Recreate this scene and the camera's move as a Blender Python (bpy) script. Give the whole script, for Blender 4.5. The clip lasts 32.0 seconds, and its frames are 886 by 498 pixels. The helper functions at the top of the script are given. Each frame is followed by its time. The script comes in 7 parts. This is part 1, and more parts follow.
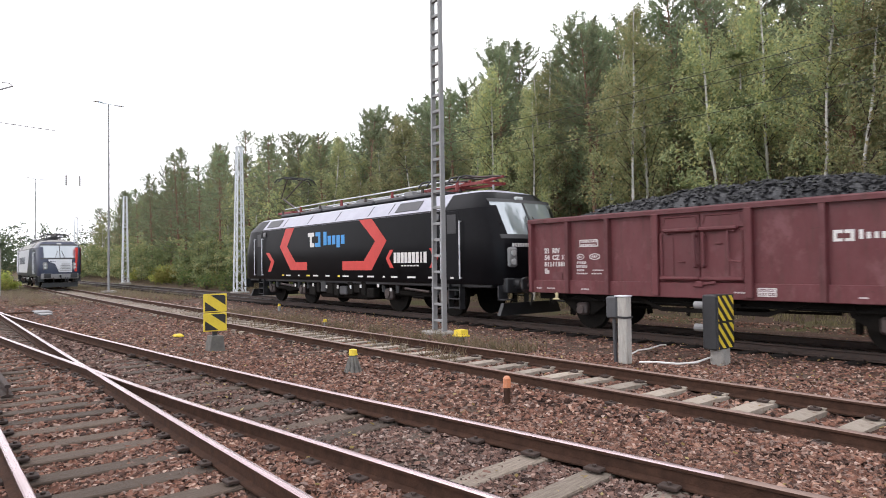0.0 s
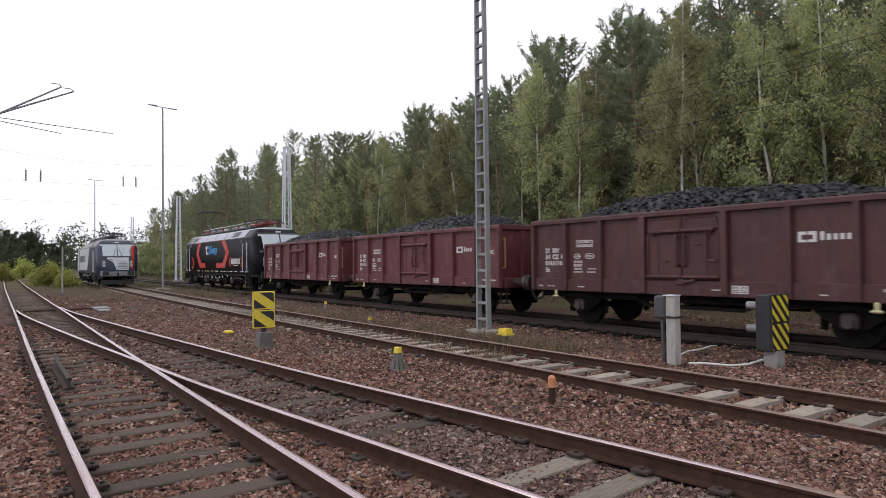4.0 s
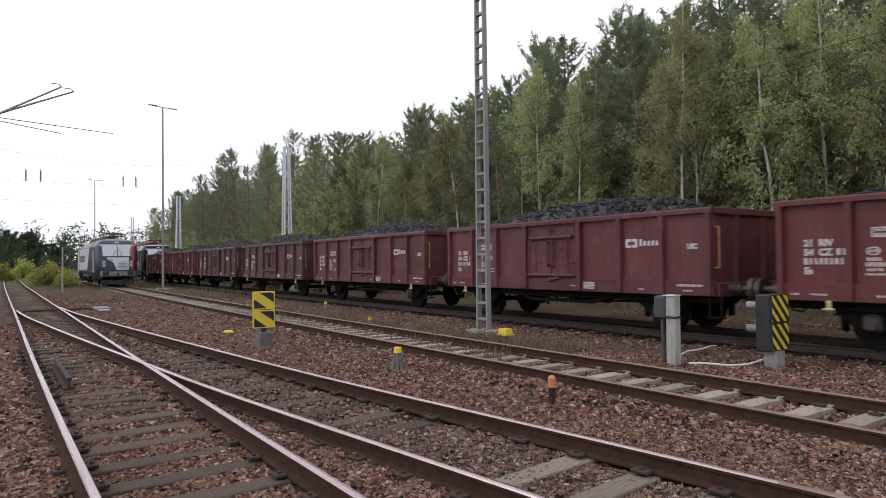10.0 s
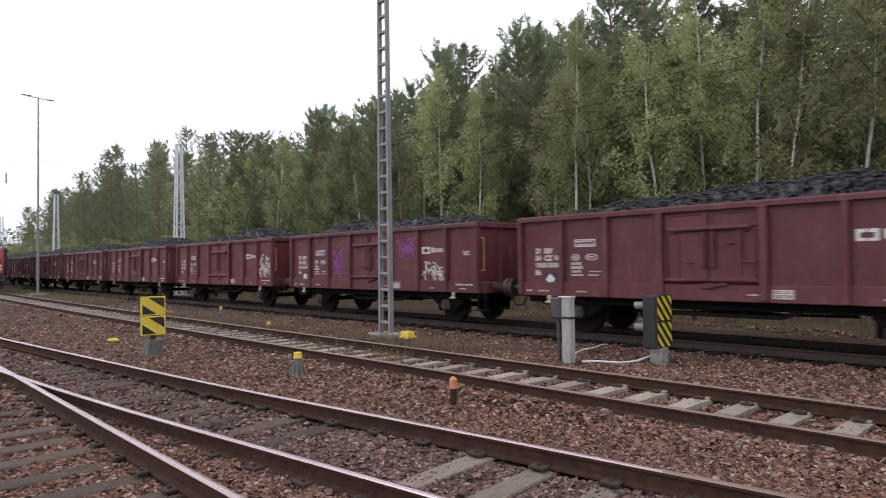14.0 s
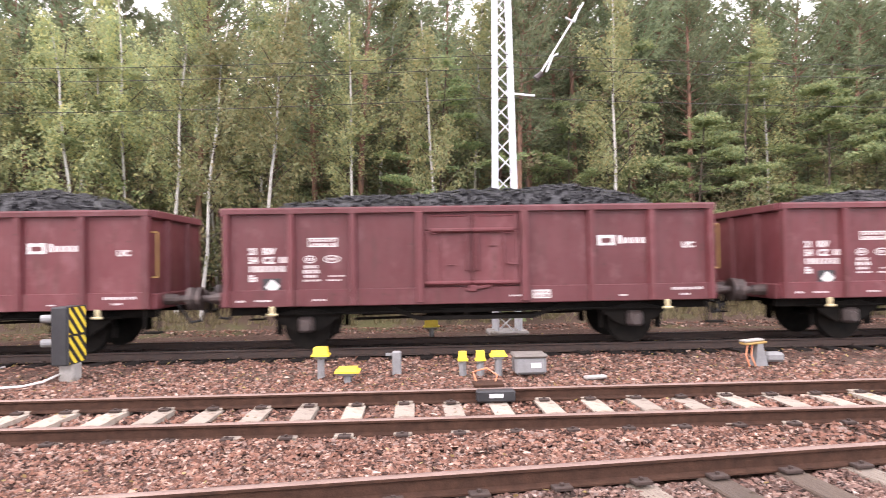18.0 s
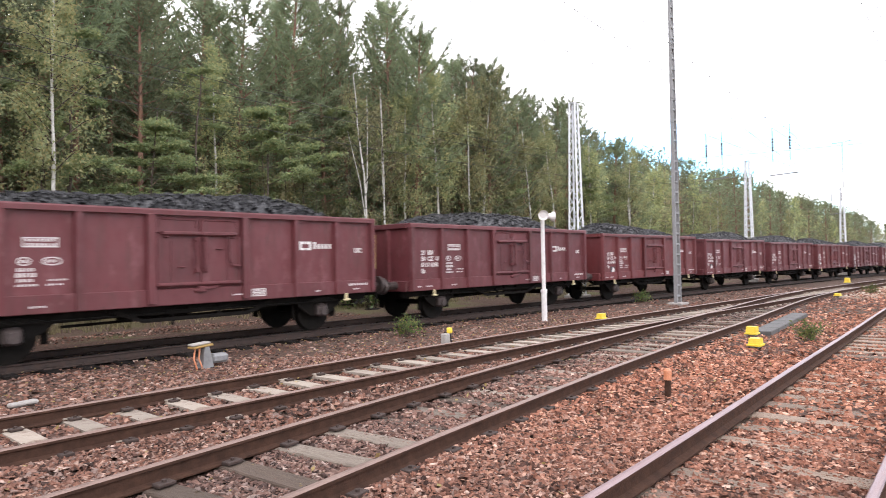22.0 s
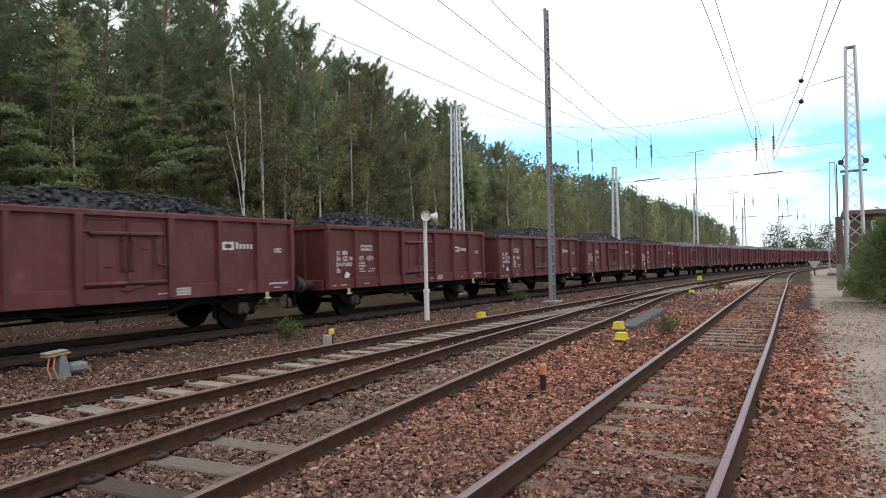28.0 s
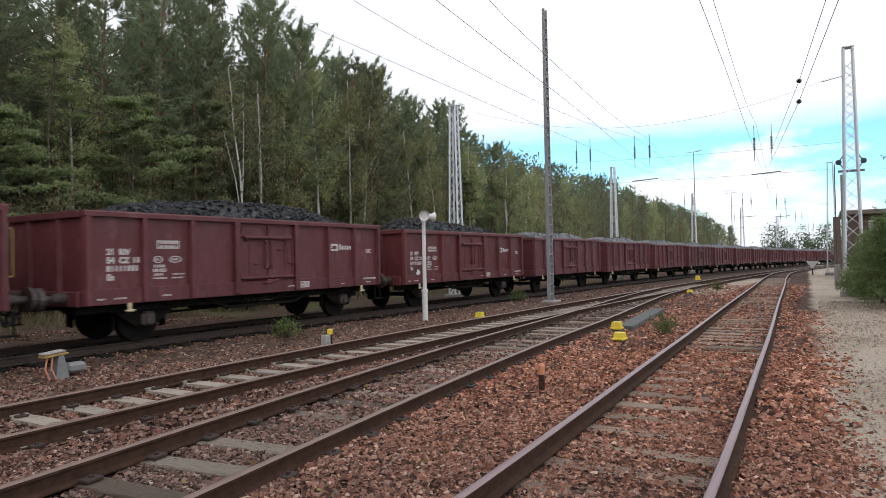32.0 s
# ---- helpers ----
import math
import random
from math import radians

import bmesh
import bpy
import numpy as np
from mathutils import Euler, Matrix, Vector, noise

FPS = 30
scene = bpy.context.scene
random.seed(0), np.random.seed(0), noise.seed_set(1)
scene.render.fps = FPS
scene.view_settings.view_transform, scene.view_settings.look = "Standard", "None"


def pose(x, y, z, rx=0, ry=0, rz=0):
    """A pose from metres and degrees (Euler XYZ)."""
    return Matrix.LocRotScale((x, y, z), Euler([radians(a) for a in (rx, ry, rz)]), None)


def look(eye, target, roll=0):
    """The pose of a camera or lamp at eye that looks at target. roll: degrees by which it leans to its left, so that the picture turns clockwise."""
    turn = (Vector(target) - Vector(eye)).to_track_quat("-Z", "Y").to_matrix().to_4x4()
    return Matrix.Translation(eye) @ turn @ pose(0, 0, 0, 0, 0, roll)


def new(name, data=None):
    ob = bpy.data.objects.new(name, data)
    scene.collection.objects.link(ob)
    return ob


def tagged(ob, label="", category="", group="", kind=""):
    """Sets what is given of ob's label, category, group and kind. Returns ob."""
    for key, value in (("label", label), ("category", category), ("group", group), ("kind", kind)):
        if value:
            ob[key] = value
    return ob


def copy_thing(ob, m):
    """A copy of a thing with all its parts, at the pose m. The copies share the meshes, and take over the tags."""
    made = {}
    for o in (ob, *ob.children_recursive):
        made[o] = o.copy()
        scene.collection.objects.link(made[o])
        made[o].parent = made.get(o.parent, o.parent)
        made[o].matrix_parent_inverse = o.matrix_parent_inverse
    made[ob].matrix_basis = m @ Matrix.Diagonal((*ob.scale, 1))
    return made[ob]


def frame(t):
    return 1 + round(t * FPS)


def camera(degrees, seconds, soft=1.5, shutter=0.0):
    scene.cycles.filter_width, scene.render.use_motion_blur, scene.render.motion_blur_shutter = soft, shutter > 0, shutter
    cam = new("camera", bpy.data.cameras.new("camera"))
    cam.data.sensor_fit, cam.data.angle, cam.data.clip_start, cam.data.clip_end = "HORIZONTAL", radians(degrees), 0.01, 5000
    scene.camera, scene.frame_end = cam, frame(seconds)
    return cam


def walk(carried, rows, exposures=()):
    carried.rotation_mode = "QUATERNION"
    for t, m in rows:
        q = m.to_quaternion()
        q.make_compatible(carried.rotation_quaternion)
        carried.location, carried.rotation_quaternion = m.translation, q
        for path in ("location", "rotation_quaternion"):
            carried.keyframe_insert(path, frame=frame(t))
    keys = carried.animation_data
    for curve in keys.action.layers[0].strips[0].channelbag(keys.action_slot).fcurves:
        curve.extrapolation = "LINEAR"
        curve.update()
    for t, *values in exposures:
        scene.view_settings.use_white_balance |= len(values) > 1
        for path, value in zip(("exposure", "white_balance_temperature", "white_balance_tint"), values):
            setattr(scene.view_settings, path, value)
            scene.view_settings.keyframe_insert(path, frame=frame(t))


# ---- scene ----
from itertools import product

EYE = Vector((0, 0, 1.63))
# seconds, turn to the left from +y, tilt up, lean (degrees)
AIM = [
    (0, 51.04, 1.28, -0.68),
    (0.5, 52.97, 1.27, -0.67),
    (1, 54.05, 1.27, -0.65),
    (1.5, 55.01, 1.27, -0.71),
    (2, 54.98, 1.19, -0.61),
    (3, 54.98, 1.19, -0.61),
    (3.5, 54.98, 1.19, -0.61),
    (5.5, 54.98, 1.19, -0.61),
    (8, 54.98, 1.19, -0.61),
    (11, 54.98, 1.19, -0.61),
    (11.5, 54.98, 1.19, -0.61),
    (12, 54.84, 1.21, -0.56),
    (12.5, 53.45, 1.23, -0.51),
    (13, 50.83, 1.28, -0.54),
    (13.5, 49.24, 1.31, -0.60),
    (15.5, 30.07, 1.33, -0.93),
    (16, 23.99, 1.25, -0.90),
    (16.5, 17.90, 1.30, -0.90),
    (17, 12.51, 1.30, -0.86),
    (17.5, 4.77, 1.26, -0.91),
    (18, -2.24, 1.28, -0.95),
    (18.5, -8.46, 1.22, -0.95),
    (19, -14.27, 1.26, -0.93),
    (19.5, -20.57, 1.22, -1.01),
    (20, -26.32, 1.17, -0.98),
    (20.5, -32.59, 1.12, -1.09),
    (21, -39.65, 1.00, -1.02),
    (21.5, -45.53, 1.00, -1.11),
    (22, -48.56, 0.99, -1.10),
    (22.5, -53.13, 0.97, -1.10),
    (23, -56.05, 0.96, -1.16),
    (23.5, -57.57, 0.94, -1.18),
    (24, -57.62, 0.86, -1.17),
    (24.5, -57.62, 0.85, -1.18),
    (26.5, -57.53, 0.83, -1.17),
    (27, -57.69, 0.83, -1.16),
    (27.5, -58.74, 0.81, -1.20),
    (28, -58.96, 0.79, -1.17),
    (29.5, -59.03, 0.79, -1.19),
    (32, -59.10, 0.79, -1.20),
]


def aimed(yaw, pitch, roll):
    a, p = radians(yaw), radians(pitch)
    ahead = Vector((-math.sin(a) * math.cos(p), math.cos(a) * math.cos(p), math.sin(p)))
    return look(EYE, EYE + ahead, roll)


cam = camera(69.13, 32.0, soft=0.9, shutter=0.3)
EXPOSURE = [(0, 0.2, 6350, 14), (1, -0.25, 6350, 14), (2, -0.45, 6250, 14), (3, -0.5, 6250, 14), (12.5, -0.5, 6250, 14), (13.5, -0.4, 6200, 14), (15.5, -0.05, 6100, 16), (16.5, 0.55, 6200, 19), (17.2, 1.03, 6450, 22), (18, 1.24, 6550, 23), (19, 1.4, 6650, 24), (20, 1.35, 6550, 23), (21, 1.15, 6450, 21), (22, 0.6, 6350, 16), (22.7, 0.17, 6350, 12), (23.5, -0.57, 6200, 8), (26.5, -0.57, 6200, 9), (27.5, -0.53, 6200, 10), (32, -0.53, 6200, 10)]
walk(cam, [(t, aimed(*a)) for t, *a in AIM], EXPOSURE)


# ---- daylight ----
def nodes_of(tree):
    tree.nodes.clear()

    def node(kind, **sets):
        n = tree.nodes.new(kind)
        for k, v in sets.items():
            if k in n.inputs:
                n.inputs[k].default_value = v
        return n
    return node, tree.links.new


SUN_TURN, SUN_HIGH = radians(215), radians(38)


def make_world():
    world = bpy.data.worlds.new("overcast")
    scene.world = world
    world.use_nodes = True
    node, link = nodes_of(world.node_tree)
    out = node("ShaderNodeOutputWorld")
    sky = node("ShaderNodeTexSky")
    sky.sky_type, sky.sun_disc = "NISHITA", False
    sky.sun_elevation, sky.sun_rotation = SUN_HIGH, SUN_TURN
    blue = node("ShaderNodeBackground", Strength=0.34)
    clean = node("ShaderNodeMix")
    clean.data_type, clean.blend_type = "RGBA", "MULTIPLY"
    clean.inputs[0].default_value = 1.0
    clean.inputs[7].default_value = (0.66, 0.98, 1.08, 1)
    link(sky.outputs[0], clean.inputs[6])
    link(clean.outputs[2], blue.inputs[0])
    cloud = node("ShaderNodeBackground", Strength=1.6)
    cloud.inputs[0].default_value = (1.0, 1.0, 1.02, 1)
    coord = node("ShaderNodeTexCoord")
    # a cloud deck with a long clear gap low in the east
    split = node("ShaderNodeSeparateXYZ")
    link(coord.outputs["Generated"], split.inputs[0])
    puff = node("ShaderNodeTexNoise", Scale=5.0, Detail=7.0, Roughness=0.6)
    flat = node("ShaderNodeMapping")
    flat.inputs["Scale"].default_value = (1, 1, 3.2)
    link(coord.outputs["Generated"], flat.inputs[0])
    link(flat.outputs[0], puff.inputs[0])
    high = node("ShaderNodeMapRange")
    for k, v in (("From Min", 0.19), ("From Max", 0.23)):
        high.inputs[k].default_value = v
    wob = node("ShaderNodeMath")
    wob.operation = "MULTIPLY_ADD"
    wob.inputs[1].default_value = 0.06
    link(puff.outputs[0], wob.inputs[0])
    link(split.outputs["Z"], wob.inputs[2])
    link(wob.outputs[0], high.inputs["Value"])
    west = node("ShaderNodeMapRange")
    for k, v in (("From Min", 0.62), ("From Max", 0.30)):
        west.inputs[k].default_value = v
    link(split.outputs["X"], west.inputs["Value"])
    low = node("ShaderNodeMapRange")
    for k, v in (("From Min", 0.50), ("From Max", 0.62)):
        low.inputs[k].default_value = v
    dip = node("ShaderNodeMath")
    dip.operation = "MULTIPLY_ADD"
    dip.inputs[1].default_value = -1.3
    link(split.outputs["Z"], dip.inputs[0])
    tip = node("ShaderNodeMath")
    tip.operation = "ADD"
    tip.inputs[1].default_value = 0.16
    link(puff.outputs[0], tip.inputs[0])
    link(tip.outputs[0], dip.inputs[2])
    link(dip.outputs[0], low.inputs["Value"])
    m1, m2 = node("ShaderNodeMath"), node("ShaderNodeMath")
    m1.operation = m2.operation = "MAXIMUM"
    link(high.outputs[0], m1.inputs[0])
    link(west.outputs[0], m1.inputs[1])
    link(m1.outputs[0], m2.inputs[0])
    link(low.outputs[0], m2.inputs[1])
    mix = node("ShaderNodeMixShader")
    link(m2.outputs[0], mix.inputs[0])
    link(blue.outputs[0], mix.inputs[1])
    link(cloud.outputs[0], mix.inputs[2])
    link(mix.outputs[0], out.inputs[0])


make_world()
sun = new("sun", bpy.data.lights.new("sun", "SUN"))
sun.data.energy, sun.data.angle, sun.data.color = 0.5, radians(14), (1, 0.95, 0.88)
sun.matrix_world = look((0, 0, 50), Vector((0, 0, 50)) - Vector((math.sin(SUN_TURN) * math.cos(SUN_HIGH), math.cos(SUN_TURN) * math.cos(SUN_HIGH), math.sin(SUN_HIGH))))


# ---- materials ----
MATS = {}


def surface(name, a, b, rough=0.7, metal=0.0, scale=6.0, detail=6.0, bump=0.2, fine=60.0, spots=None, spot_amount=0.45, island=0.0, each=0.0, stretch=(1, 1, 1), clear=0.0, spec=0.5):
    """A worn surface: two colours mixed by coarse noise, fine grain, stains and relief."""
    if name in MATS:
        return MATS[name]
    m = bpy.data.materials.new(name)
    m.use_nodes = True
    node, link = nodes_of(m.node_tree)
    out = node("ShaderNodeOutputMaterial")
    bsdf = node("ShaderNodeBsdfPrincipled", Roughness=rough, Metallic=metal)
    bsdf.inputs["Coat Weight"].default_value = clear
    bsdf.inputs["Specular IOR Level"].default_value = spec
    coord = node("ShaderNodeTexCoord")
    flat = node("ShaderNodeMapping")
    flat.inputs["Scale"].default_value = stretch
    link(coord.outputs["Object"], flat.inputs[0])
    n1 = node("ShaderNodeTexNoise", Scale=scale, Detail=detail, Roughness=0.6)
    n2 = node("ShaderNodeTexNoise", Scale=fine, Detail=3.0)
    link(flat.outputs[0], n1.inputs[0])
    link(flat.outputs[0], n2.inputs[0])
    ramp = node("ShaderNodeMapRange")
    ramp.inputs["From Min"].default_value, ramp.inputs["From Max"].default_value = 0.32, 0.68
    link(n1.outputs[0], ramp.inputs["Value"])
    mix = node("ShaderNodeMix")
    mix.data_type = "RGBA"
    mix.inputs[6].default_value, mix.inputs[7].default_value = (*a, 1), (*b, 1)
    link(ramp.outputs[0], mix.inputs[0])
    col = mix.outputs[2]
    if spots:
        n3 = node("ShaderNodeTexNoise", Scale=scale * 0.45, Detail=8.0, Roughness=0.7)
        link(flat.outputs[0], n3.inputs[0])
        r3 = node("ShaderNodeMapRange")
        r3.inputs["From Min"].default_value, r3.inputs["From Max"].default_value = 1 - spot_amount, 1.12 - spot_amount
        link(n3.outputs[0], r3.inputs["Value"])
        mx = node("ShaderNodeMix")
        mx.data_type = "RGBA"
        mx.inputs[7].default_value = (*spots, 1)
        link(col, mx.inputs[6])
        link(r3.outputs[0], mx.inputs[0])
        col = mx.outputs[2]
    hsv = node("ShaderNodeHueSaturation")
    link(col, hsv.inputs["Color"])
    val = node("ShaderNodeMapRange")
    val.inputs["To Min"].default_value, val.inputs["To Max"].default_value = 0.8, 1.2
    link(n2.outputs[0], val.inputs["Value"])
    last = val.outputs[0]
    for amount, kind, sock in ((island, "ShaderNodeNewGeometry", "Random Per Island"), (each, "ShaderNodeObjectInfo", "Random")):
        if amount:
            g = node(kind)
            mr = node("ShaderNodeMapRange")
            mr.inputs["To Min"].default_value, mr.inputs["To Max"].default_value = 1 - amount, 1 + amount
            link(g.outputs[sock], mr.inputs["Value"])
            mul = node("ShaderNodeMath")
            mul.operation = "MULTIPLY"
            link(last, mul.inputs[0])
            link(mr.outputs[0], mul.inputs[1])
            last = mul.outputs[0]
    link(last, hsv.inputs["Value"])
    link(hsv.outputs[0], bsdf.inputs["Base Color"])
    rr = node("ShaderNodeMapRange")
    rr.inputs["To Min"].default_value, rr.inputs["To Max"].default_value = max(0.03, rough - 0.12), min(1, rough + 0.12)
    link(n1.outputs[0], rr.inputs["Value"])
    link(rr.outputs[0], bsdf.inputs["Roughness"])
    if bump:
        bp = node("ShaderNodeBump", Strength=bump, Distance=0.01)
        link(n2.outputs[0], bp.inputs["Height"])
        link(bp.outputs[0], bsdf.inputs["Normal"])
    link(bsdf.outputs[0], out.inputs[0])
    MATS[name] = m
    return m


def leafy(name, a, b, c):
    """Leaves: three colours mixed leaf by leaf, some light passes through."""
    m = bpy.data.materials.new(name)
    m.use_nodes = True
    node, link = nodes_of(m.node_tree)
    out = node("ShaderNodeOutputMaterial")
    geo = node("ShaderNodeNewGeometry")
    info = node("ShaderNodeObjectInfo")
    ramp = node("ShaderNodeValToRGB")
    ramp.color_ramp.elements[0].color, ramp.color_ramp.elements[1].color = (*a, 1), (*c, 1)
    ramp.color_ramp.elements.new(0.55).color = (*b, 1)
    link(geo.outputs["Random Per Island"], ramp.inputs[0])
    hsv = node("ShaderNodeHueSaturation")
    for sock, lo, hi in (("Hue", 0.485, 0.52), ("Value", 0.72, 1.25)):
        mr = node("ShaderNodeMapRange")
        mr.inputs["To Min"].default_value, mr.inputs["To Max"].default_value = lo, hi
        link(info.outputs["Random"], mr.inputs["Value"])
        link(mr.outputs[0], hsv.inputs[sock])
    link(ramp.outputs[0], hsv.inputs["Color"])
    d = node("ShaderNodeBsdfPrincipled", Roughness=0.55)
    d.inputs["Specular IOR Level"].default_value = 0.2
    t = node("ShaderNodeBsdfTranslucent")
    link(hsv.outputs[0], d.inputs["Base Color"])
    link(hsv.outputs[0], t.inputs[0])
    mix = node("ShaderNodeMixShader", Fac=0.5)
    link(d.outputs[0], mix.inputs[1])
    link(t.outputs[0], mix.inputs[2])
    link(mix.outputs[0], out.inputs[0])
    return m


def glass_mat(name, tint, rough=0.05):
    m = bpy.data.materials.new(name)
    m.use_nodes = True
    node, link = nodes_of(m.node_tree)
    out = node("ShaderNodeOutputMaterial")
    b = node("ShaderNodeBsdfPrincipled", Roughness=rough)
    b.inputs["Base Color"].default_value = (*tint, 1)
    b.inputs["Coat Weight"].default_value = 1.0
    link(b.outputs[0], out.inputs[0])
    return m


RUST = surface("rail_rust", (0.040, 0.022, 0.016), (0.076, 0.040, 0.027), 0.85, 0.0, 9, bump=0.5, spec=0.12)
SHINE = surface("rail_head_steel", (0.56, 0.44, 0.45), (0.42, 0.32, 0.32), 0.27, 0.95, 3, bump=0.05, stretch=(0.3, 6, 6))
# the same steel with the weaker reflection seen eastwards put into its colour
DIMSHEEN = surface("rail_head_worn", (0.25, 0.165, 0.165), (0.34, 0.25, 0.25), 0.42, 0.7, 3, bump=0.1, stretch=(0.3, 6, 6))
DULL = surface("rail_head_dull", (0.21, 0.14, 0.115), (0.27, 0.19, 0.16), 0.46, 0.5, 3, bump=0.2)
BLACKRAIL = surface("rail_greased", (0.02, 0.016, 0.014), (0.035, 0.026, 0.022), 0.45, 0.3, 5)
TIMBER = surface("sleeper_wood", (0.064, 0.044, 0.032), (0.118, 0.086, 0.064), 0.9, 0, 5, bump=0.9, fine=45, each=0.3, stretch=(9, 1, 9), spots=(0.05, 0.038, 0.03))
BEIGETIMBER = surface("dusty_wood", (0.29, 0.22, 0.165), (0.19, 0.14, 0.105), 0.9, 0, 5, bump=0.9, fine=45, each=0.3, stretch=(9, 1, 9), spots=(0.14, 0.10, 0.08))
PALETIMBER = surface("bleached_wood", (0.30, 0.25, 0.20), (0.17, 0.135, 0.105), 0.9, 0, 5, bump=0.9, fine=45, each=0.3, stretch=(9, 1, 9))
CONCRETE = surface("sleeper_concrete", (0.270, 0.225, 0.180), (0.345, 0.300, 0.247), 0.9, 0, 7, bump=0.5, each=0.2, spots=(0.150, 0.098, 0.068), spot_amount=0.5)
CEMENT = surface("weathered_concrete", (0.28, 0.26, 0.24), (0.38, 0.36, 0.33), 0.9, 0, 7, bump=0.5, spots=(0.16, 0.13, 0.10))
def wagon_paint(name, a, b, faded, rust, wear):
    """Old wagon paint: blotches, streaks that run down, faded and rusty patches, different on each panel."""
    m = bpy.data.materials.new(name)
    m.use_nodes = True
    node, link = nodes_of(m.node_tree)
    out = node("ShaderNodeOutputMaterial")
    bsdf = node("ShaderNodeBsdfPrincipled", Roughness=0.55)
    coord, info = node("ShaderNodeTexCoord"), node("ShaderNodeObjectInfo")
    away = node("ShaderNodeVectorMath")
    away.operation = "SCALE"
    away.inputs[0].default_value = (37.0, 11.0, 23.0)
    link(info.outputs["Random"], away.inputs["Scale"])
    shift = node("ShaderNodeVectorMath")
    link(coord.outputs["Object"], shift.inputs[0])
    link(away.outputs[0], shift.inputs[1])

    def cloud(scale, stretch, detail, lo, hi):
        flat = node("ShaderNodeMapping")
        flat.inputs["Scale"].default_value = stretch
        link(shift.outputs[0], flat.inputs[0])
        n = node("ShaderNodeTexNoise", Scale=scale, Detail=detail, Roughness=0.65)
        link(flat.outputs[0], n.inputs[0])
        r = node("ShaderNodeMapRange")
        r.inputs["From Min"].default_value, r.inputs["From Max"].default_value = lo, hi
        link(n.outputs[0], r.inputs["Value"])
        return r.outputs[0]

    def over(fac, col, top, amount=1.0):
        n = node("ShaderNodeMix")
        n.data_type = "RGBA"
        mul = node("ShaderNodeMath")
        mul.operation = "MULTIPLY"
        mul.inputs[1].default_value = amount
        link(fac, mul.inputs[0])
        link(mul.outputs[0], n.inputs[0])
        if isinstance(col, tuple):
            n.inputs[6].default_value = (*col, 1)
        else:
            link(col, n.inputs[6])
        n.inputs[7].default_value = (*top, 1)
        return n.outputs[2]
    col = over(cloud(1.3, (1, 1, 0.7), 5, 0.35, 0.65), a, b)
    col = over(cloud(7.0, (1, 1, 0.12), 4, 0.52, 0.72), col, rust, 0.6 * wear)
    col = over(cloud(2.6, (1, 1, 0.6), 7, 0.55, 0.68), col, faded, 0.75 * wear)
    col = over(cloud(9.0, (1, 1, 1), 6, 0.62, 0.70), col, rust, 0.8 * wear)
    hsv = node("ShaderNodeHueSaturation")
    val = node("ShaderNodeMapRange")
    val.inputs["To Min"].default_value, val.inputs["To Max"].default_value = 0.85, 1.15
    link(info.outputs["Random"], val.inputs["Value"])
    link(val.outputs[0], hsv.inputs["Value"])
    link(col, hsv.inputs["Color"])
    link(hsv.outputs[0], bsdf.inputs["Base Color"])
    rough = node("ShaderNodeMapRange")
    rough.inputs["To Min"].default_value, rough.inputs["To Max"].default_value = 0.42, 0.72
    link(cloud(4.0, (1, 1, 0.5), 5, 0.3, 0.7), rough.inputs["Value"])
    link(rough.outputs[0], bsdf.inputs["Roughness"])
    bp = node("ShaderNodeBump", Strength=0.25, Distance=0.02)
    link(cloud(1.6, (1, 1, 1), 2, 0.2, 0.8), bp.inputs["Height"])
    link(bp.outputs[0], bsdf.inputs["Normal"])
    link(bsdf.outputs[0], out.inputs[0])
    return m


WAGON_RED = wagon_paint("wagon_red_brown", (0.100, 0.021, 0.024), (0.124, 0.031, 0.035), (0.165, 0.062, 0.066), (0.060, 0.022, 0.017), 1.0)
WAGON_DARK = wagon_paint("wagon_sooty_brown", (0.064, 0.020, 0.020), (0.086, 0.027, 0.027), (0.098, 0.048, 0.047), (0.030, 0.016, 0.014), 1.0)
WAGON_FRESH = wagon_paint("wagon_fresh_red", (0.132, 0.024, 0.025), (0.116, 0.026, 0.028), (0.155, 0.050, 0.052), (0.066, 0.020, 0.016), 0.7)
# real grime, taken near black to carry the shade under the vehicles too
GRIME_SHADE = surface("underframe_grime", (0.006, 0.0055, 0.005), (0.015, 0.0125, 0.0105), 0.85, 0.0, 6, bump=0.5, spec=0.12)
STEEL = surface("buffer_steel", (0.10, 0.075, 0.068), (0.06, 0.05, 0.048), 0.5, 0.5, 8)
COAL = surface("coal", (0.005, 0.005, 0.006), (0.016, 0.016, 0.019), 0.34, 0.0, 16, bump=0.6, island=0.6, spec=0.3)
WHITE = surface("white_paint", (0.72, 0.70, 0.68), (0.62, 0.60, 0.58), 0.6, 0, 9, bump=0.1)
YELLOW = surface("yellow_paint", (0.78, 0.60, 0.05), (0.68, 0.50, 0.05), 0.5, 0, 5, bump=0.1, spots=(0.5, 0.33, 0.06), spot_amount=0.35)
CREAM = surface("cream_paint", (0.58, 0.50, 0.30), (0.46, 0.39, 0.22), 0.6, 0, 9, bump=0.1)
OCHRE = surface("ochre_paint", (0.34, 0.22, 0.06), (0.26, 0.16, 0.05), 0.6, 0, 6)
BLACK = surface("black_paint", (0.018, 0.018, 0.02), (0.03, 0.03, 0.032), 0.45, 0, 5, bump=0.1)
ORANGE = surface("faded_orange_paint", (0.60, 0.21, 0.09), (0.52, 0.24, 0.14), 0.7, 0, 14, spots=(0.5, 0.42, 0.36), spot_amount=0.45)
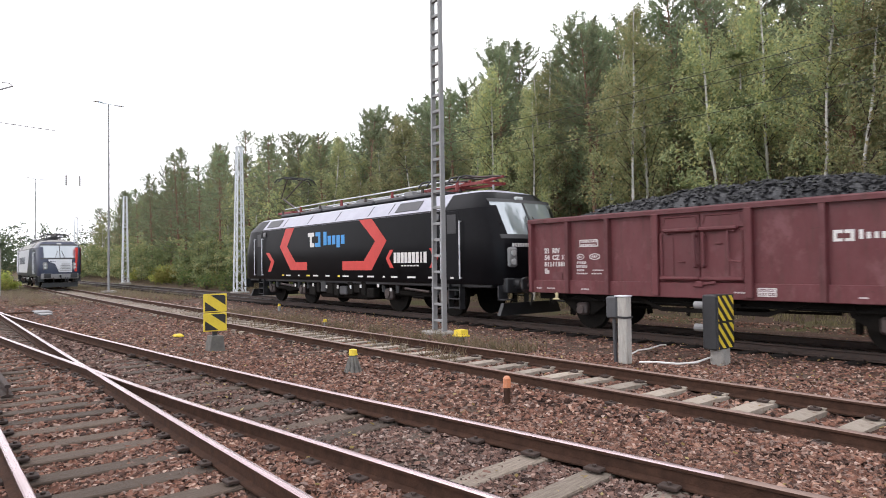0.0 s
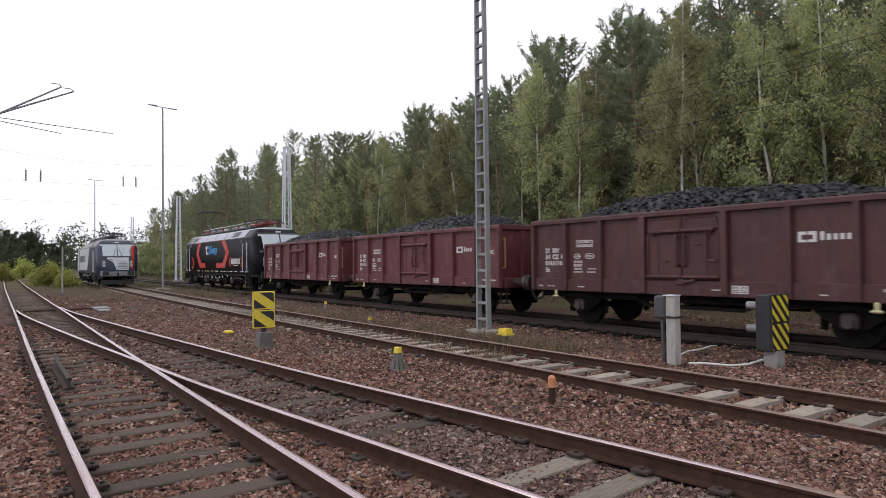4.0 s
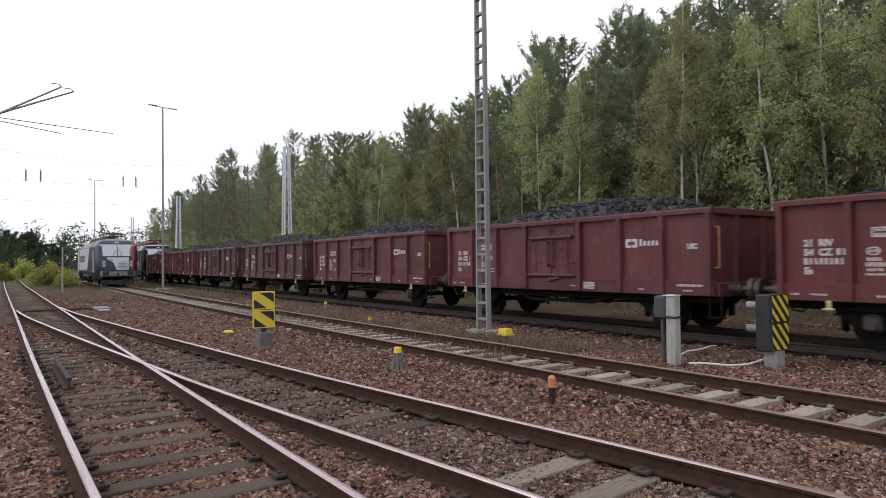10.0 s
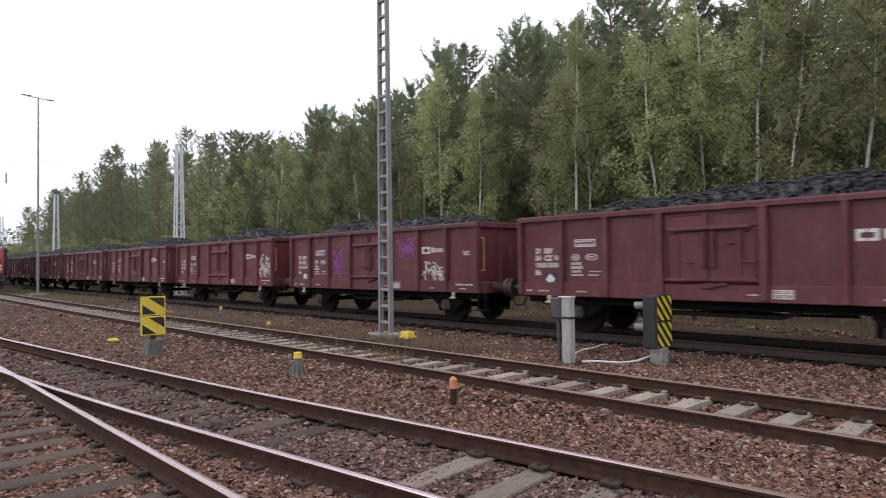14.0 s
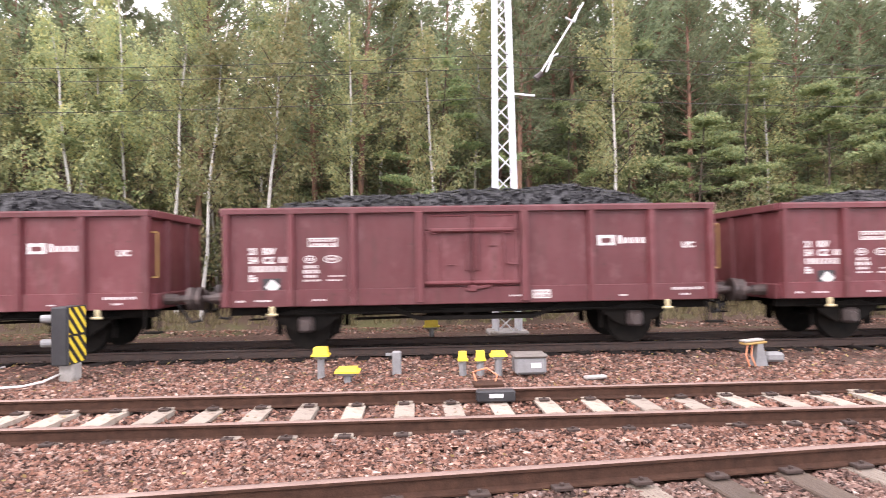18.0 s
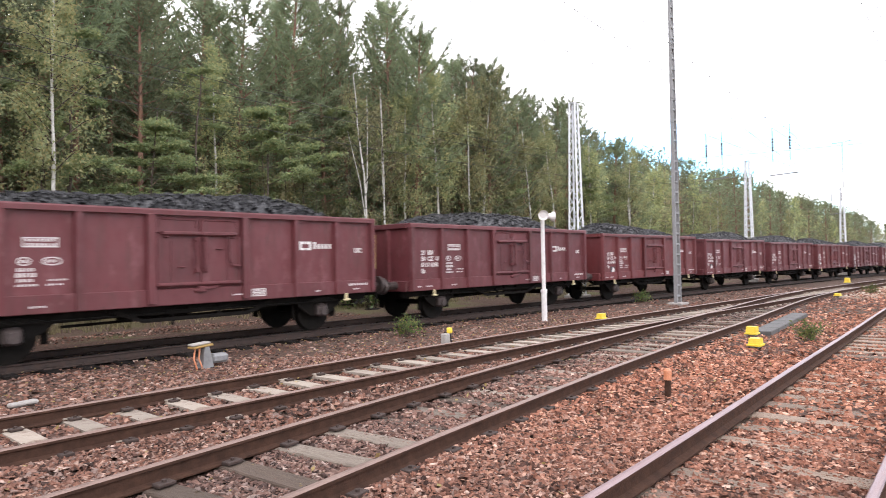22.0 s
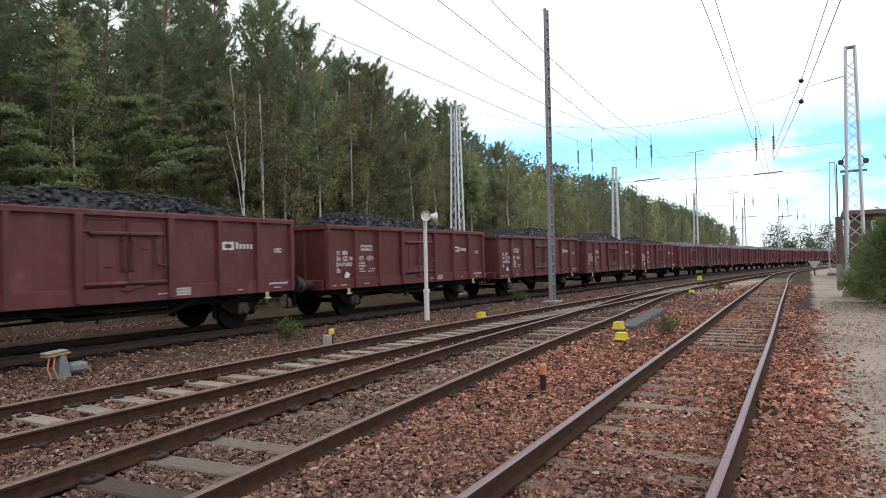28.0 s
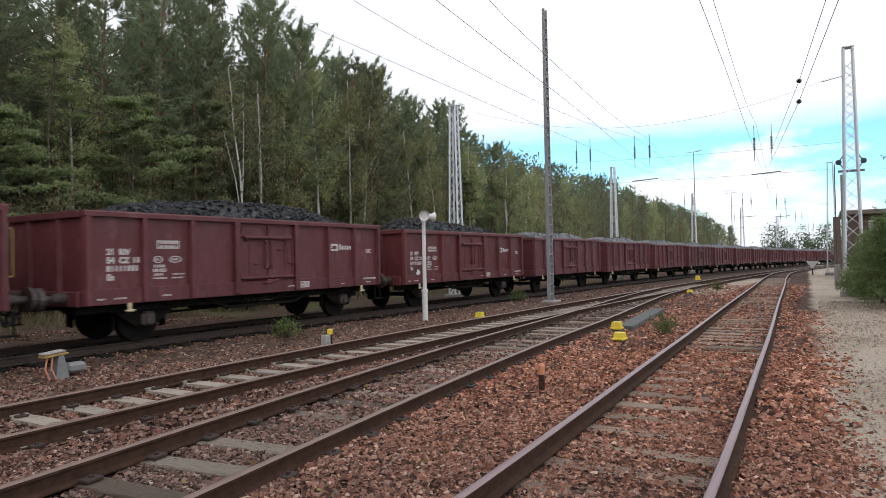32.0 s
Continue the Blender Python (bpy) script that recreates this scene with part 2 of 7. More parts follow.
MASTGREY = surface("mast_grey_paint", (0.24, 0.24, 0.24), (0.30, 0.30, 0.30), 0.6, 0.2, 3, bump=0.2, spots=(0.20, 0.16, 0.13), spot_amount=0.38)
GALV = surface("galvanised_steel", (0.62, 0.64, 0.67), (0.72, 0.73, 0.75), 0.5, 0.25, 4, bump=0.1)
GREYBOX = surface("grey_box_metal", (0.20, 0.20, 0.20), (0.27, 0.27, 0.27), 0.6, 0.2, 6)
WIRE = surface("wire_copper_dark", (0.05, 0.05, 0.05), (0.08, 0.07, 0.065), 0.6, 0.4, 5)
PORCELAIN = surface("insulator_dark", (0.03, 0.022, 0.02), (0.06, 0.04, 0.035), 0.3, 0, 5)
BARK_PINE = surface("pine_bark", (0.30, 0.155, 0.10), (0.17, 0.115, 0.09), 0.95, 0, 3, bump=1.0, stretch=(3, 3, 1))
BARK_BIRCH = surface("birch_bark", (0.56, 0.54, 0.50), (0.42, 0.40, 0.36), 0.8, 0, 2.5, bump=0.4, spots=(0.05, 0.045, 0.04), spot_amount=0.44, stretch=(1, 1, 3))
TWIG = surface("twig_brown", (0.09, 0.065, 0.05), (0.06, 0.045, 0.035), 0.9, 0, 5)
PINE_LEAF = leafy("pine_needles", (0.18, 0.222, 0.135), (0.228, 0.266, 0.158), (0.295, 0.317, 0.177))
BIRCH_LEAF = leafy("birch_leaves", (0.294, 0.34, 0.185), (0.376, 0.395, 0.2), (0.52, 0.452, 0.217))
YOUNG_LEAF = leafy("young_needles", (0.12, 0.16, 0.065), (0.16, 0.20, 0.08), (0.22, 0.24, 0.10))
# colour holds the backlit dark of far trees, lifted again for haze
FAR_LEAF = leafy("far_leaves", (0.075, 0.10, 0.06), (0.095, 0.12, 0.07), (0.12, 0.14, 0.075))
# twig brown raised to stand in for light deep between the trunks
DEEP_LEAF = leafy("shaded_twigs", (0.234, 0.18, 0.125), (0.281, 0.234, 0.149), (0.312, 0.288, 0.172))
LIME_LEAF = leafy("yellow_green_leaves", (0.24, 0.28, 0.075), (0.33, 0.34, 0.09), (0.46, 0.40, 0.12))
OAK_LEAF = leafy("broad_leaves", (0.207, 0.269, 0.135), (0.271, 0.326, 0.158), (0.389, 0.39, 0.176))
SHRUB_LEAF = leafy("shrub_leaves", (0.09, 0.14, 0.05), (0.14, 0.18, 0.06), (0.25, 0.21, 0.07))
GRASS = leafy("dry_grass", (0.15, 0.13, 0.07), (0.23, 0.19, 0.115), (0.34, 0.27, 0.17))


# ---- shapes ----
class Shape:
    """Gathers vertices and faces of one mesh."""

    def __init__(self):
        self.v, self.f = [], []

    def add(self, verts, faces):
        n = len(self.v)
        self.v += [tuple(p) for p in verts]
        self.f += [tuple(i + n for i in q) for q in faces]
        return self

    def box(self, x, y, z, sx, sy, sz, bevel=0.0, turn=None):
        """A box by its centre and size, with bevelled edges."""
        hx, hy, hz = sx / 2, sy / 2, sz / 2
        b = min(bevel, hx * 0.9, hy * 0.9, hz * 0.9)
        if b <= 0:
            vs = [(i * hx, j * hy, k * hz) for i, j, k in product((-1, 1), repeat=3)]
            fs = [(0, 1, 3, 2), (4, 6, 7, 5), (0, 4, 5, 1), (2, 3, 7, 6), (0, 2, 6, 4), (1, 5, 7, 3)]
        else:
            vs, key = [], {}
            for i, j, k in product((-1, 1), repeat=3):
                for a in range(3):
                    p = [i * (hx - b), j * (hy - b), k * (hz - b)]
                    p[a] = (i * hx, j * hy, k * hz)[a]
                    key[(i, j, k, a)] = len(vs)
                    vs.append(tuple(p))
            fs = []
            for a in range(3):
                for s in (-1, 1):
                    ring = []
                    for u, w in ((-1, -1), (1, -1), (1, 1), (-1, 1)):
                        c = [0, 0, 0]
                        c[a], c[(a + 1) % 3], c[(a + 2) % 3] = s, u, w
                        ring.append(key[(*c, a)])
                    fs.append(tuple(ring if s > 0 else ring[::-1]))
            for a in range(3):
                o1, o2 = (a + 1) % 3, (a + 2) % 3
                for s1, s2 in product((-1, 1), repeat=2):
                    q = []
                    for e, o in ((-1, o1), (1, o1), (1, o2), (-1, o2)):
                        c = [0, 0, 0]
                        c[a], c[o1], c[o2] = e, s1, s2
                        q.append(key[(*c, o)])
                    fs.append(tuple(q if s1 * s2 > 0 else q[::-1]))
            for i, j, k in product((-1, 1), repeat=3):
                q = [key[(i, j, k, a)] for a in range(3)]
                fs.append(tuple(q if i * j * k > 0 else q[::-1]))
        if turn is not None:
            vs = [turn @ Vector(p) for p in vs]
        return self.add([(p[0] + x, p[1] + y, p[2] + z) for p in vs], fs)

    def rod(self, p, q, r, r2=None, n=8, caps=True):
        p, q = Vector(p), Vector(q)
        d = q - p
        u = d.orthogonal().normalized()
        w = d.cross(u).normalized()
        r2 = r if r2 is None else r2
        vs = []
        for c, rr in ((p, r), (q, r2)):
            vs += [c + rr * (math.cos(2 * math.pi * i / n) * u + math.sin(2 * math.pi * i / n) * w) for i in range(n)]
        fs = [(i, (i + 1) % n, n + (i + 1) % n, n + i) for i in range(n)]
        if caps:
            fs += [tuple(range(n))[::-1], tuple(range(n, 2 * n))]
        return self.add(vs, fs)

    def bar(self, p, q, w, t):
        """A flat or square bar from p to q, w wide (level), t thick."""
        p, q = Vector(p), Vector(q)
        d = (q - p).normalized()
        side = d.cross(Vector((0, 0, 1)))
        side = Vector((1, 0, 0)) if side.length < 1e-3 else side.normalized()
        up = side.cross(d).normalized()
        vs = [c + i * w / 2 * side + j * t / 2 * up for c in (p, q) for i, j in ((-1, -1), (1, -1), (1, 1), (-1, 1))]
        return self.add(vs, [(0, 1, 2, 3)[::-1], (4, 5, 6, 7), (0, 1, 5, 4), (1, 2, 6, 5), (2, 3, 7, 6), (3, 0, 4, 7)])

    def tube(self, points, r, n=6):
        pts = [Vector(p) for p in points]
        rings = []
        u = None
        for i, p in enumerate(pts):
            d = (pts[min(i + 1, len(pts) - 1)] - pts[max(i - 1, 0)]).normalized()
            u = d.orthogonal().normalized() if u is None else (u - u.dot(d) * d).normalized()
            w = d.cross(u)
            rr = r[i] if isinstance(r, (list, tuple)) else r
            rings.append([p + rr * (math.cos(2 * math.pi * k / n) * u + math.sin(2 * math.pi * k / n) * w) for k in range(n)])
        vs = [p for ring in rings for p in ring]
        fs = [(i * n + k, i * n + (k + 1) % n, (i + 1) * n + (k + 1) % n, (i + 1) * n + k) for i in range(len(pts) - 1) for k in range(n)]
        return self.add(vs, fs + [tuple(range(n))[::-1], tuple(range(len(vs) - n, len(vs)))])

    def prism(self, outline, a, b, axis="x"):
        """A closed outline of (u, v) pushed from a to b along an axis."""
        def put(s, u, v):
            return {"x": (s, u, v), "y": (u, s, v), "z": (u, v, s)}[axis]
        n = len(outline)
        vs = [put(a, *p) for p in outline] + [put(b, *p) for p in outline]
        fs = [(i, (i + 1) % n, n + (i + 1) % n, n + i) for i in range(n)] + [tuple(range(n))[::-1], tuple(range(n, 2 * n))]
        return self.add(vs, fs)

    def loft(self, rings, close=True):
        n = len(rings[0])
        vs = [p for ring in rings for p in ring]
        fs = [(i * n + k, i * n + (k + 1) % n, (i + 1) * n + (k + 1) % n, (i + 1) * n + k) for i in range(len(rings) - 1) for k in range(n)]
        if close:
            fs += [tuple(range(n))[::-1], tuple(range(len(vs) - n, len(vs)))]
        return self.add(vs, fs)

    def mesh(self, name, material, smooth=False):
        me = bpy.data.meshes.new(name)
        me.from_pydata(self.v, [], self.f)
        bm = bmesh.new()
        bm.from_mesh(me)
        bmesh.ops.recalc_face_normals(bm, faces=bm.faces)
        bm.to_mesh(me)
        bm.free()
        if smooth:
            me.shade_smooth()
        me.materials.append(material)
        return me


def part(name, shape, material, parent=None, label="", at=None, smooth=False):
    """Links a shape, or a finished mesh, as one object under a thing or a part."""
    me = shape if isinstance(shape, bpy.types.Mesh) else shape.mesh(name, material, smooth)
    ob = new(name, me)
    ob.parent = parent
    if at is not None:
        ob.matrix_basis = at
    return tagged(ob, label=label)


def thing(name, label, category, at=None, group="", kind=""):
    ob = new(name)
    ob.empty_display_size = 0.2
    if at is not None:
        ob.matrix_basis = at
    return tagged(ob, label, category, group, kind)


def quick(name, verts, faces, material):
    """A large mesh out of arrays."""
    me = bpy.data.meshes.new(name)
    me.from_pydata(verts, [], faces)
    me.materials.append(material)
    return me


# ---- the lie of the land ----
def fall(x):
    """Rail level: the line drops gently towards the east."""
    return -0.009 * (math.sqrt((x - 10) ** 2 + 16) + (x - 10)) / 2 if x > -20 else 0.0


def glide(points):
    """A smooth y(x) through points, straight beyond both ends."""
    xs = np.array([p[0] for p in points], float)
    ys = np.array([p[1] for p in points], float)
    m = np.gradient(ys, xs)

    def y(x):
        if x <= xs[0]:
            return ys[0] + m[0] * (x - xs[0])
        if x >= xs[-1]:
            return ys[-1] + m[-1] * (x - xs[-1])
        i = int(np.searchsorted(xs, x)) - 1
        w = xs[i + 1] - xs[i]
        s = (x - xs[i]) / w
        return (2 * s**3 - 3 * s**2 + 1) * ys[i] + (s**3 - 2 * s**2 + s) * w * m[i] + (3 * s**2 - 2 * s**3) * ys[i + 1] + (s**3 - s**2) * w * m[i + 1]
    return y


def train_line(x):
    if x < -15:
        return 13.62 + 0.0002 * (x + 15) ** 2 if x > -60 else 14.025 - 0.018 * (x + 60)
    return 13.62 - (0.00054 * (x - 8) ** 2 if x > 8 else 0)


TRACK_TRAIN = train_line
TRACK_MID = glide([(-140, 9.9), (-75, 8.6), (-57, 8.2), (-40, 7.8), (-20, 7.55), (-5, 7.6), (10, 7.68), (30, 7.35), (60, 6.3), (100, 3.2), (170, -5.0)])
TRACK_NEAR = glide([(-120, 2.2), (-60, 1.55), (-30, 1.42), (0, 1.41), (5, 1.49), (10, 1.65), (14, 1.79), (22, 2.13), (40, 2.85), (58, 3.6), (75, 3.9), (95, 2.7), (130, -1.2), (170, -6.5)])
CROSSOVER = glide([(-33, 1.43), (-27, 1.58), (-20, 2.1), (-14, 2.65), (-8.5, 3.2), (-3.2, 3.9), (0.4, 4.34), (4, 4.78), (7.6, 5.15), (11.8, 5.5), (17, 5.85), (22, 6.3), (30, 6.95), (38, 7.15)])


def ground_height(x, y):
    z = fall(x) - 0.205
    if y > 16:
        z += 0.0 if y < 19 else min(0.13 * (y - 19), 8.0)
        z -= 0.25 * max(0, 1 - abs(y - 17.2) / 1.2)
    if y < -3:
        z -= min(0.15, 0.05 * (-3 - y))
    return z


def ground_material():
    m = bpy.data.materials.new("railway_ground")
    m.use_nodes = True
    node, link = nodes_of(m.node_tree)
    out = node("ShaderNodeOutputMaterial")
    bsdf = node("ShaderNodeBsdfPrincipled", Roughness=0.95)
    bsdf.inputs["Specular IOR Level"].default_value = 0.15
    geo = node("ShaderNodeNewGeometry")
    split = node("ShaderNodeSeparateXYZ")
    link(geo.outputs["Position"], split.inputs[0])
    cells = node("ShaderNodeTexVoronoi", Scale=17.0)
    link(geo.outputs["Position"], cells.inputs["Vector"])
    tone = node("ShaderNodeValToRGB")
    els = tone.color_ramp.elements
    # kept dark at the low end: shade in the gaps between stones is painted here
    els[0].color, els[1].color = (0.024, 0.015, 0.012, 1), (0.165, 0.108, 0.088, 1)
    els.new(0.5).color = (0.085, 0.047, 0.036, 1)
    link(cells.outputs["Color"], tone.inputs[0])
    patch = node("ShaderNodeTexNoise", Scale=0.35, Detail=8.0, Roughness=0.65)
    link(geo.outputs["Position"], patch.inputs[0])
    fine = node("ShaderNodeTexNoise", Scale=30.0, Detail=6.0, Roughness=0.7)
    link(geo.outputs["Position"], fine.inputs[0])

    def ranged(sock, lo, hi):
        r = node("ShaderNodeMapRange")
        r.inputs["From Min"].default_value, r.inputs["From Max"].default_value = lo, hi
        link(sock, r.inputs["Value"])
        return r.outputs[0]

    def math2(op, p, q):
        n = node("ShaderNodeMath")
        n.operation = op
        for i, s in enumerate((p, q)):
            if isinstance(s, (int, float)):
                n.inputs[i].default_value = s
            else:
                link(s, n.inputs[i])
        return n.outputs[0]

    def blend(fac, p, q):
        n = node("ShaderNodeMix")
        n.data_type = "RGBA"
        link(fac, n.inputs[0])
        for i, s in ((6, p), (7, q)):
            if isinstance(s, tuple):
                n.inputs[i].default_value = (*s, 1)
            else:
                link(s, n.inputs[i])
        return n.outputs[2]

    shade = node("ShaderNodeMapRange")
    shade.inputs["To Min"].default_value, shade.inputs["To Max"].default_value = 0.6, 1.35
    link(fine.outputs[0], shade.inputs["Value"])
    # soil with dry grass in patches
    soil = blend(ranged(fine.outputs[0], 0.35, 0.65), (0.082, 0.057, 0.044), (0.142, 0.104, 0.080))
    verge = blend(ranged(fine.outputs[0], 0.35, 0.65), (0.072, 0.047, 0.036), (0.128, 0.088, 0.066))
    turf = blend(ranged(fine.outputs[0], 0.4, 0.6), (0.080, 0.088, 0.036), (0.128, 0.108, 0.056))
    wob = math2("MULTIPLY_ADD", patch.outputs[0], 3.0)
    wide = math2("ADD", split.outputs["Y"], wob)
    col = blend(ranged(patch.outputs[0], 0.50, 0.62), tone.outputs[0], soil)
    # earth strip beside the train's line and the weedy west
    strip = math2("MULTIPLY", ranged(wide, 10.2, 10.8), ranged(wide, 14.0, 13.2))
    col = blend(math2("MULTIPLY", strip, 0.55), col, soil)
    weedy = math2("MULTIPLY", ranged(split.outputs["X"], -44, -85), ranged(patch.outputs[0], 0.38, 0.5))
    col = blend(weedy, col, turf)
    col = blend(ranged(wide, 19.2, 20.4), col, blend(ranged(patch.outputs[0], 0.5, 0.62), verge, turf))
    litter = blend(ranged(fine.outputs[0], 0.4, 0.62), (0.048, 0.036, 0.024), (0.136, 0.084, 0.040))
    col = blend(ranged(wide, 22.0, 25.0), col, litter)
    # coal dust and painted under-wagon shade between the rails of the train's line
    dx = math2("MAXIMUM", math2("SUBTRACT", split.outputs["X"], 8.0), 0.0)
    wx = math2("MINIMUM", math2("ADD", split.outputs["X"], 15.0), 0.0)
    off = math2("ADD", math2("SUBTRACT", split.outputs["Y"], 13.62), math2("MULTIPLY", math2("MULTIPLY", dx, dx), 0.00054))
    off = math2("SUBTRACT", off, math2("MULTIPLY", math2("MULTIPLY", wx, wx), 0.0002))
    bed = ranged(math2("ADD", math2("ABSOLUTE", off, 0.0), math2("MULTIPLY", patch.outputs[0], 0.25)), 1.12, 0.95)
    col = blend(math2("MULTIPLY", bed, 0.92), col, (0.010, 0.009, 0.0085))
    # sandy footpath south of the near track, in the east
    dust = blend(ranged(fine.outputs[0], 0.36, 0.62), (0.33, 0.262, 0.20), (0.50, 0.42, 0.34))
    sand = blend(ranged(patch.outputs[0], 0.5, 0.75), dust, (0.20, 0.165, 0.11))
    sx = math2("MULTIPLY", split.outputs["X"], 0.024)
    rel = math2("SUBTRACT", split.outputs["Y"], sx)
    wob2 = math2("MULTIPLY_ADD", patch.outputs[0], 0.9)
    rel = math2("ADD", rel, wob2)
    path = math2("MULTIPLY", ranged(rel, 0.98, 0.72), ranged(split.outputs["X"], 1.0, 6.0))
    path = math2("MULTIPLY", path, ranged(rel, -3.4, -2.4))
    col = blend(path, col, sand)
    past = math2("MULTIPLY", ranged(rel, -2.2, -3.4), ranged(split.outputs["X"], 1.0, 6.0))
    col = blend(past, col, turf)
    # sand between the lines further east
    e1 = math2("MULTIPLY", ranged(split.outputs["X"], 33, 36), ranged(split.outputs["X"], 62, 56))
    e2 = math2("MULTIPLY", ranged(split.outputs["Y"], 4.3, 4.6), ranged(split.outputs["Y"], 6.4, 6.0))
    col = blend(math2("MULTIPLY", e1, e2), col, sand)
    hsv = node("ShaderNodeHueSaturation")
    link(col, hsv.inputs["Color"])
    link(shade.outputs[0], hsv.inputs["Value"])
    link(hsv.outputs[0], bsdf.inputs["Base Color"])
    bp = node("ShaderNodeBump", Strength=0.8, Distance=0.03)
    link(math2("ADD", cells.outputs["Distance"], fine.outputs[0]), bp.inputs["Height"])
    link(bp.outputs[0], bsdf.inputs["Normal"])
    link(bsdf.outputs[0], out.inputs[0])
    return m


GROUND = ground_material()


def make_ground():
    xs = np.concatenate([[-2500, -900, -400, -220], np.arange(-150, -30, 4.0), np.arange(-30, 40, 0.5), np.arange(40, 200, 4.0), [260, 420, 900, 2500]])
    ys = np.concatenate([[-2500, -900, -300, -100, -40, -20], np.arange(-10, 16, 0.5), np.arange(16, 60, 2.0), [80, 120, 300, 900, 2500]])
    verts, nx = [], len(xs)
    for y in ys:
        for x in xs:
            z = ground_height(float(x), float(y)) if -300 < x < 300 else ground_height(float(np.clip(x, -300, 300)), float(y))
            if -30 < x < 40 and -10 < y < 16:
                z += 0.03 * noise.noise((x * 0.7, y * 0.7, 0)) + 0.012 * noise.noise((x * 3, y * 3, 5))
            verts.append((float(x), float(y), z))
    faces = [(j * nx + i, j * nx + i + 1, (j + 1) * nx + i + 1, (j + 1) * nx + i) for j in range(len(ys) - 1) for i in range(nx - 1)]
    ob = new("ground", quick("ground", verts, faces, GROUND))
    ob.data.shade_smooth()
    return tagged(ob, "reddish stone ballast, earth, dry grass and a sandy path", "ground", kind="structure")


make_ground()


# ---- tracks ----
OLDRUST = surface("old_rust", (0.030, 0.021, 0.018), (0.055, 0.033, 0.025), 0.85, 0, 9, bump=0.5)
# near black: the shade under the wagons is put into this wood's colour
BLACKTIMBER = surface("coal_black_sleeper_wood", (0.012, 0.0105, 0.010), (0.026, 0.021, 0.018), 0.9, 0, 5, bump=0.9, fine=45, each=0.3, stretch=(9, 1, 9), spec=0.15)
RAIL = [(-0.075, -0.17), (0.075, -0.17), (0.075, -0.155), (0.012, -0.135), (0.009, -0.05), (0.035, -0.038), (0.036, -0.014), (0.026, -0.003), (0.0, 0.0), (-0.026, -0.003), (-0.036, -0.014), (-0.035, -0.038), (-0.009, -0.05), (-0.012, -0.135), (-0.075, -0.155)]


def rail_shape(line, side, x0, x1, step, lift=0.0):
    """One rail beside a track's centre line; the running surface is its own material."""
    n = max(2, int(round((x1 - x0) / step)) + 1)
    rings = []
    for i in range(n):
        x = x0 + (x1 - x0) * i / (n - 1)
        y = line(x)
        d = Vector((1, (line(x + 0.1) - line(x - 0.1)) / 0.2, 0)).normalized()
        s = Vector((-d.y, d.x, 0))
        rings.append([Vector((x, y, fall(x) + lift)) + (side + u) * s + Vector((0, 0, w)) for u, w in RAIL])
    return Shape().loft(rings)


def make_rail(track, line, side, x0, x1, head, body=RUST, step=0.8, label=""):
    me = rail_shape(line, side, x0, x1, step).mesh("rail", body)
    me.materials.append(head)
    me.materials.append(DULL)
    me.materials.append(DIMSHEEN)
    # head steel is picked by x, so the western glint lies in the material
    for p in me.polygons:
        if abs(p.normal.z) > 0.5 and p.center.z > fall(p.center.x) - 0.014:
            p.material_index = 2 if line is CROSSOVER and p.center.x > -2.5 else 3 if line is TRACK_NEAR and p.center.x > 1 else 1
    return part("rail", me, None, track, label)


def make_track(name, label, line, x0, x1, head, sleeper, gap, length, body=RUST, rails=True, top=-0.155, from_x=None, to_x=None):
    track = thing(name, label, "railway track", kind="structure")
    if rails:
        make_rail(track, line, 0.7525, x0, x1, head, body)
        make_rail(track, line, -0.7525, x0, x1, head, body)
    if sleeper is CONCRETE:
        s = Shape()
        s.prism([(-length / 2, -0.12), (length / 2, -0.12), (length / 2, -0.015), (0.35, 0.0), (-0.35, 0.0), (-length / 2, -0.015)], -0.12, 0.12)
        for e in (-0.75, 0.75):
            s.box(0, e, 0.0, 0.2, 0.2, 0.03, 0.006)
    else:
        s = Shape().box(0, 0, -0.06, 0.25, length, 0.12, 0.012)
    me = s.mesh("sleeper", sleeper)
    east = me.copy()
    east.materials[0] = BEIGETIMBER
    fast = Shape()
    for e in (-0.7525, 0.7525):
        for o in (-0.13, 0.13):
            fast.box(0, e + o, 0.012, 0.13, 0.1, 0.03, 0.006)
            fast.rod((0.0, e + o, 0.02), (0.0, e + o, 0.045), 0.02, n=6)
    fm = fast.mesh("fastening", OLDRUST)
    rnd = random.Random(len(name))
    x = x0 if from_x is None else from_x
    end = x1 if to_x is None else to_x
    while x < end:
        y = line(x)
        a = math.degrees(math.atan((line(x + 0.2) - line(x - 0.2)) / 0.4))
        t = part("sleeper", east if sleeper is TIMBER and x > 2.5 and name == "track_near" else me, None, track, at=pose(x + rnd.uniform(-0.02, 0.02), y + rnd.uniform(-0.04, 0.04), fall(x) + top + rnd.uniform(-0.008, 0.004) - (0.020 if sleeper is TIMBER and x > 2.5 and name == "track_near" else 0), rnd.uniform(-0.4, 0.4), 0, a + rnd.uniform(-0.7, 0.7)))
        if -16 < x < (2.5 if name == "track_near" else 24) and rails:
            part("fastening", fm, None, track, at=pose(x, y, fall(x) - 0.155, 0, 0, a))
        x += gap
    return track


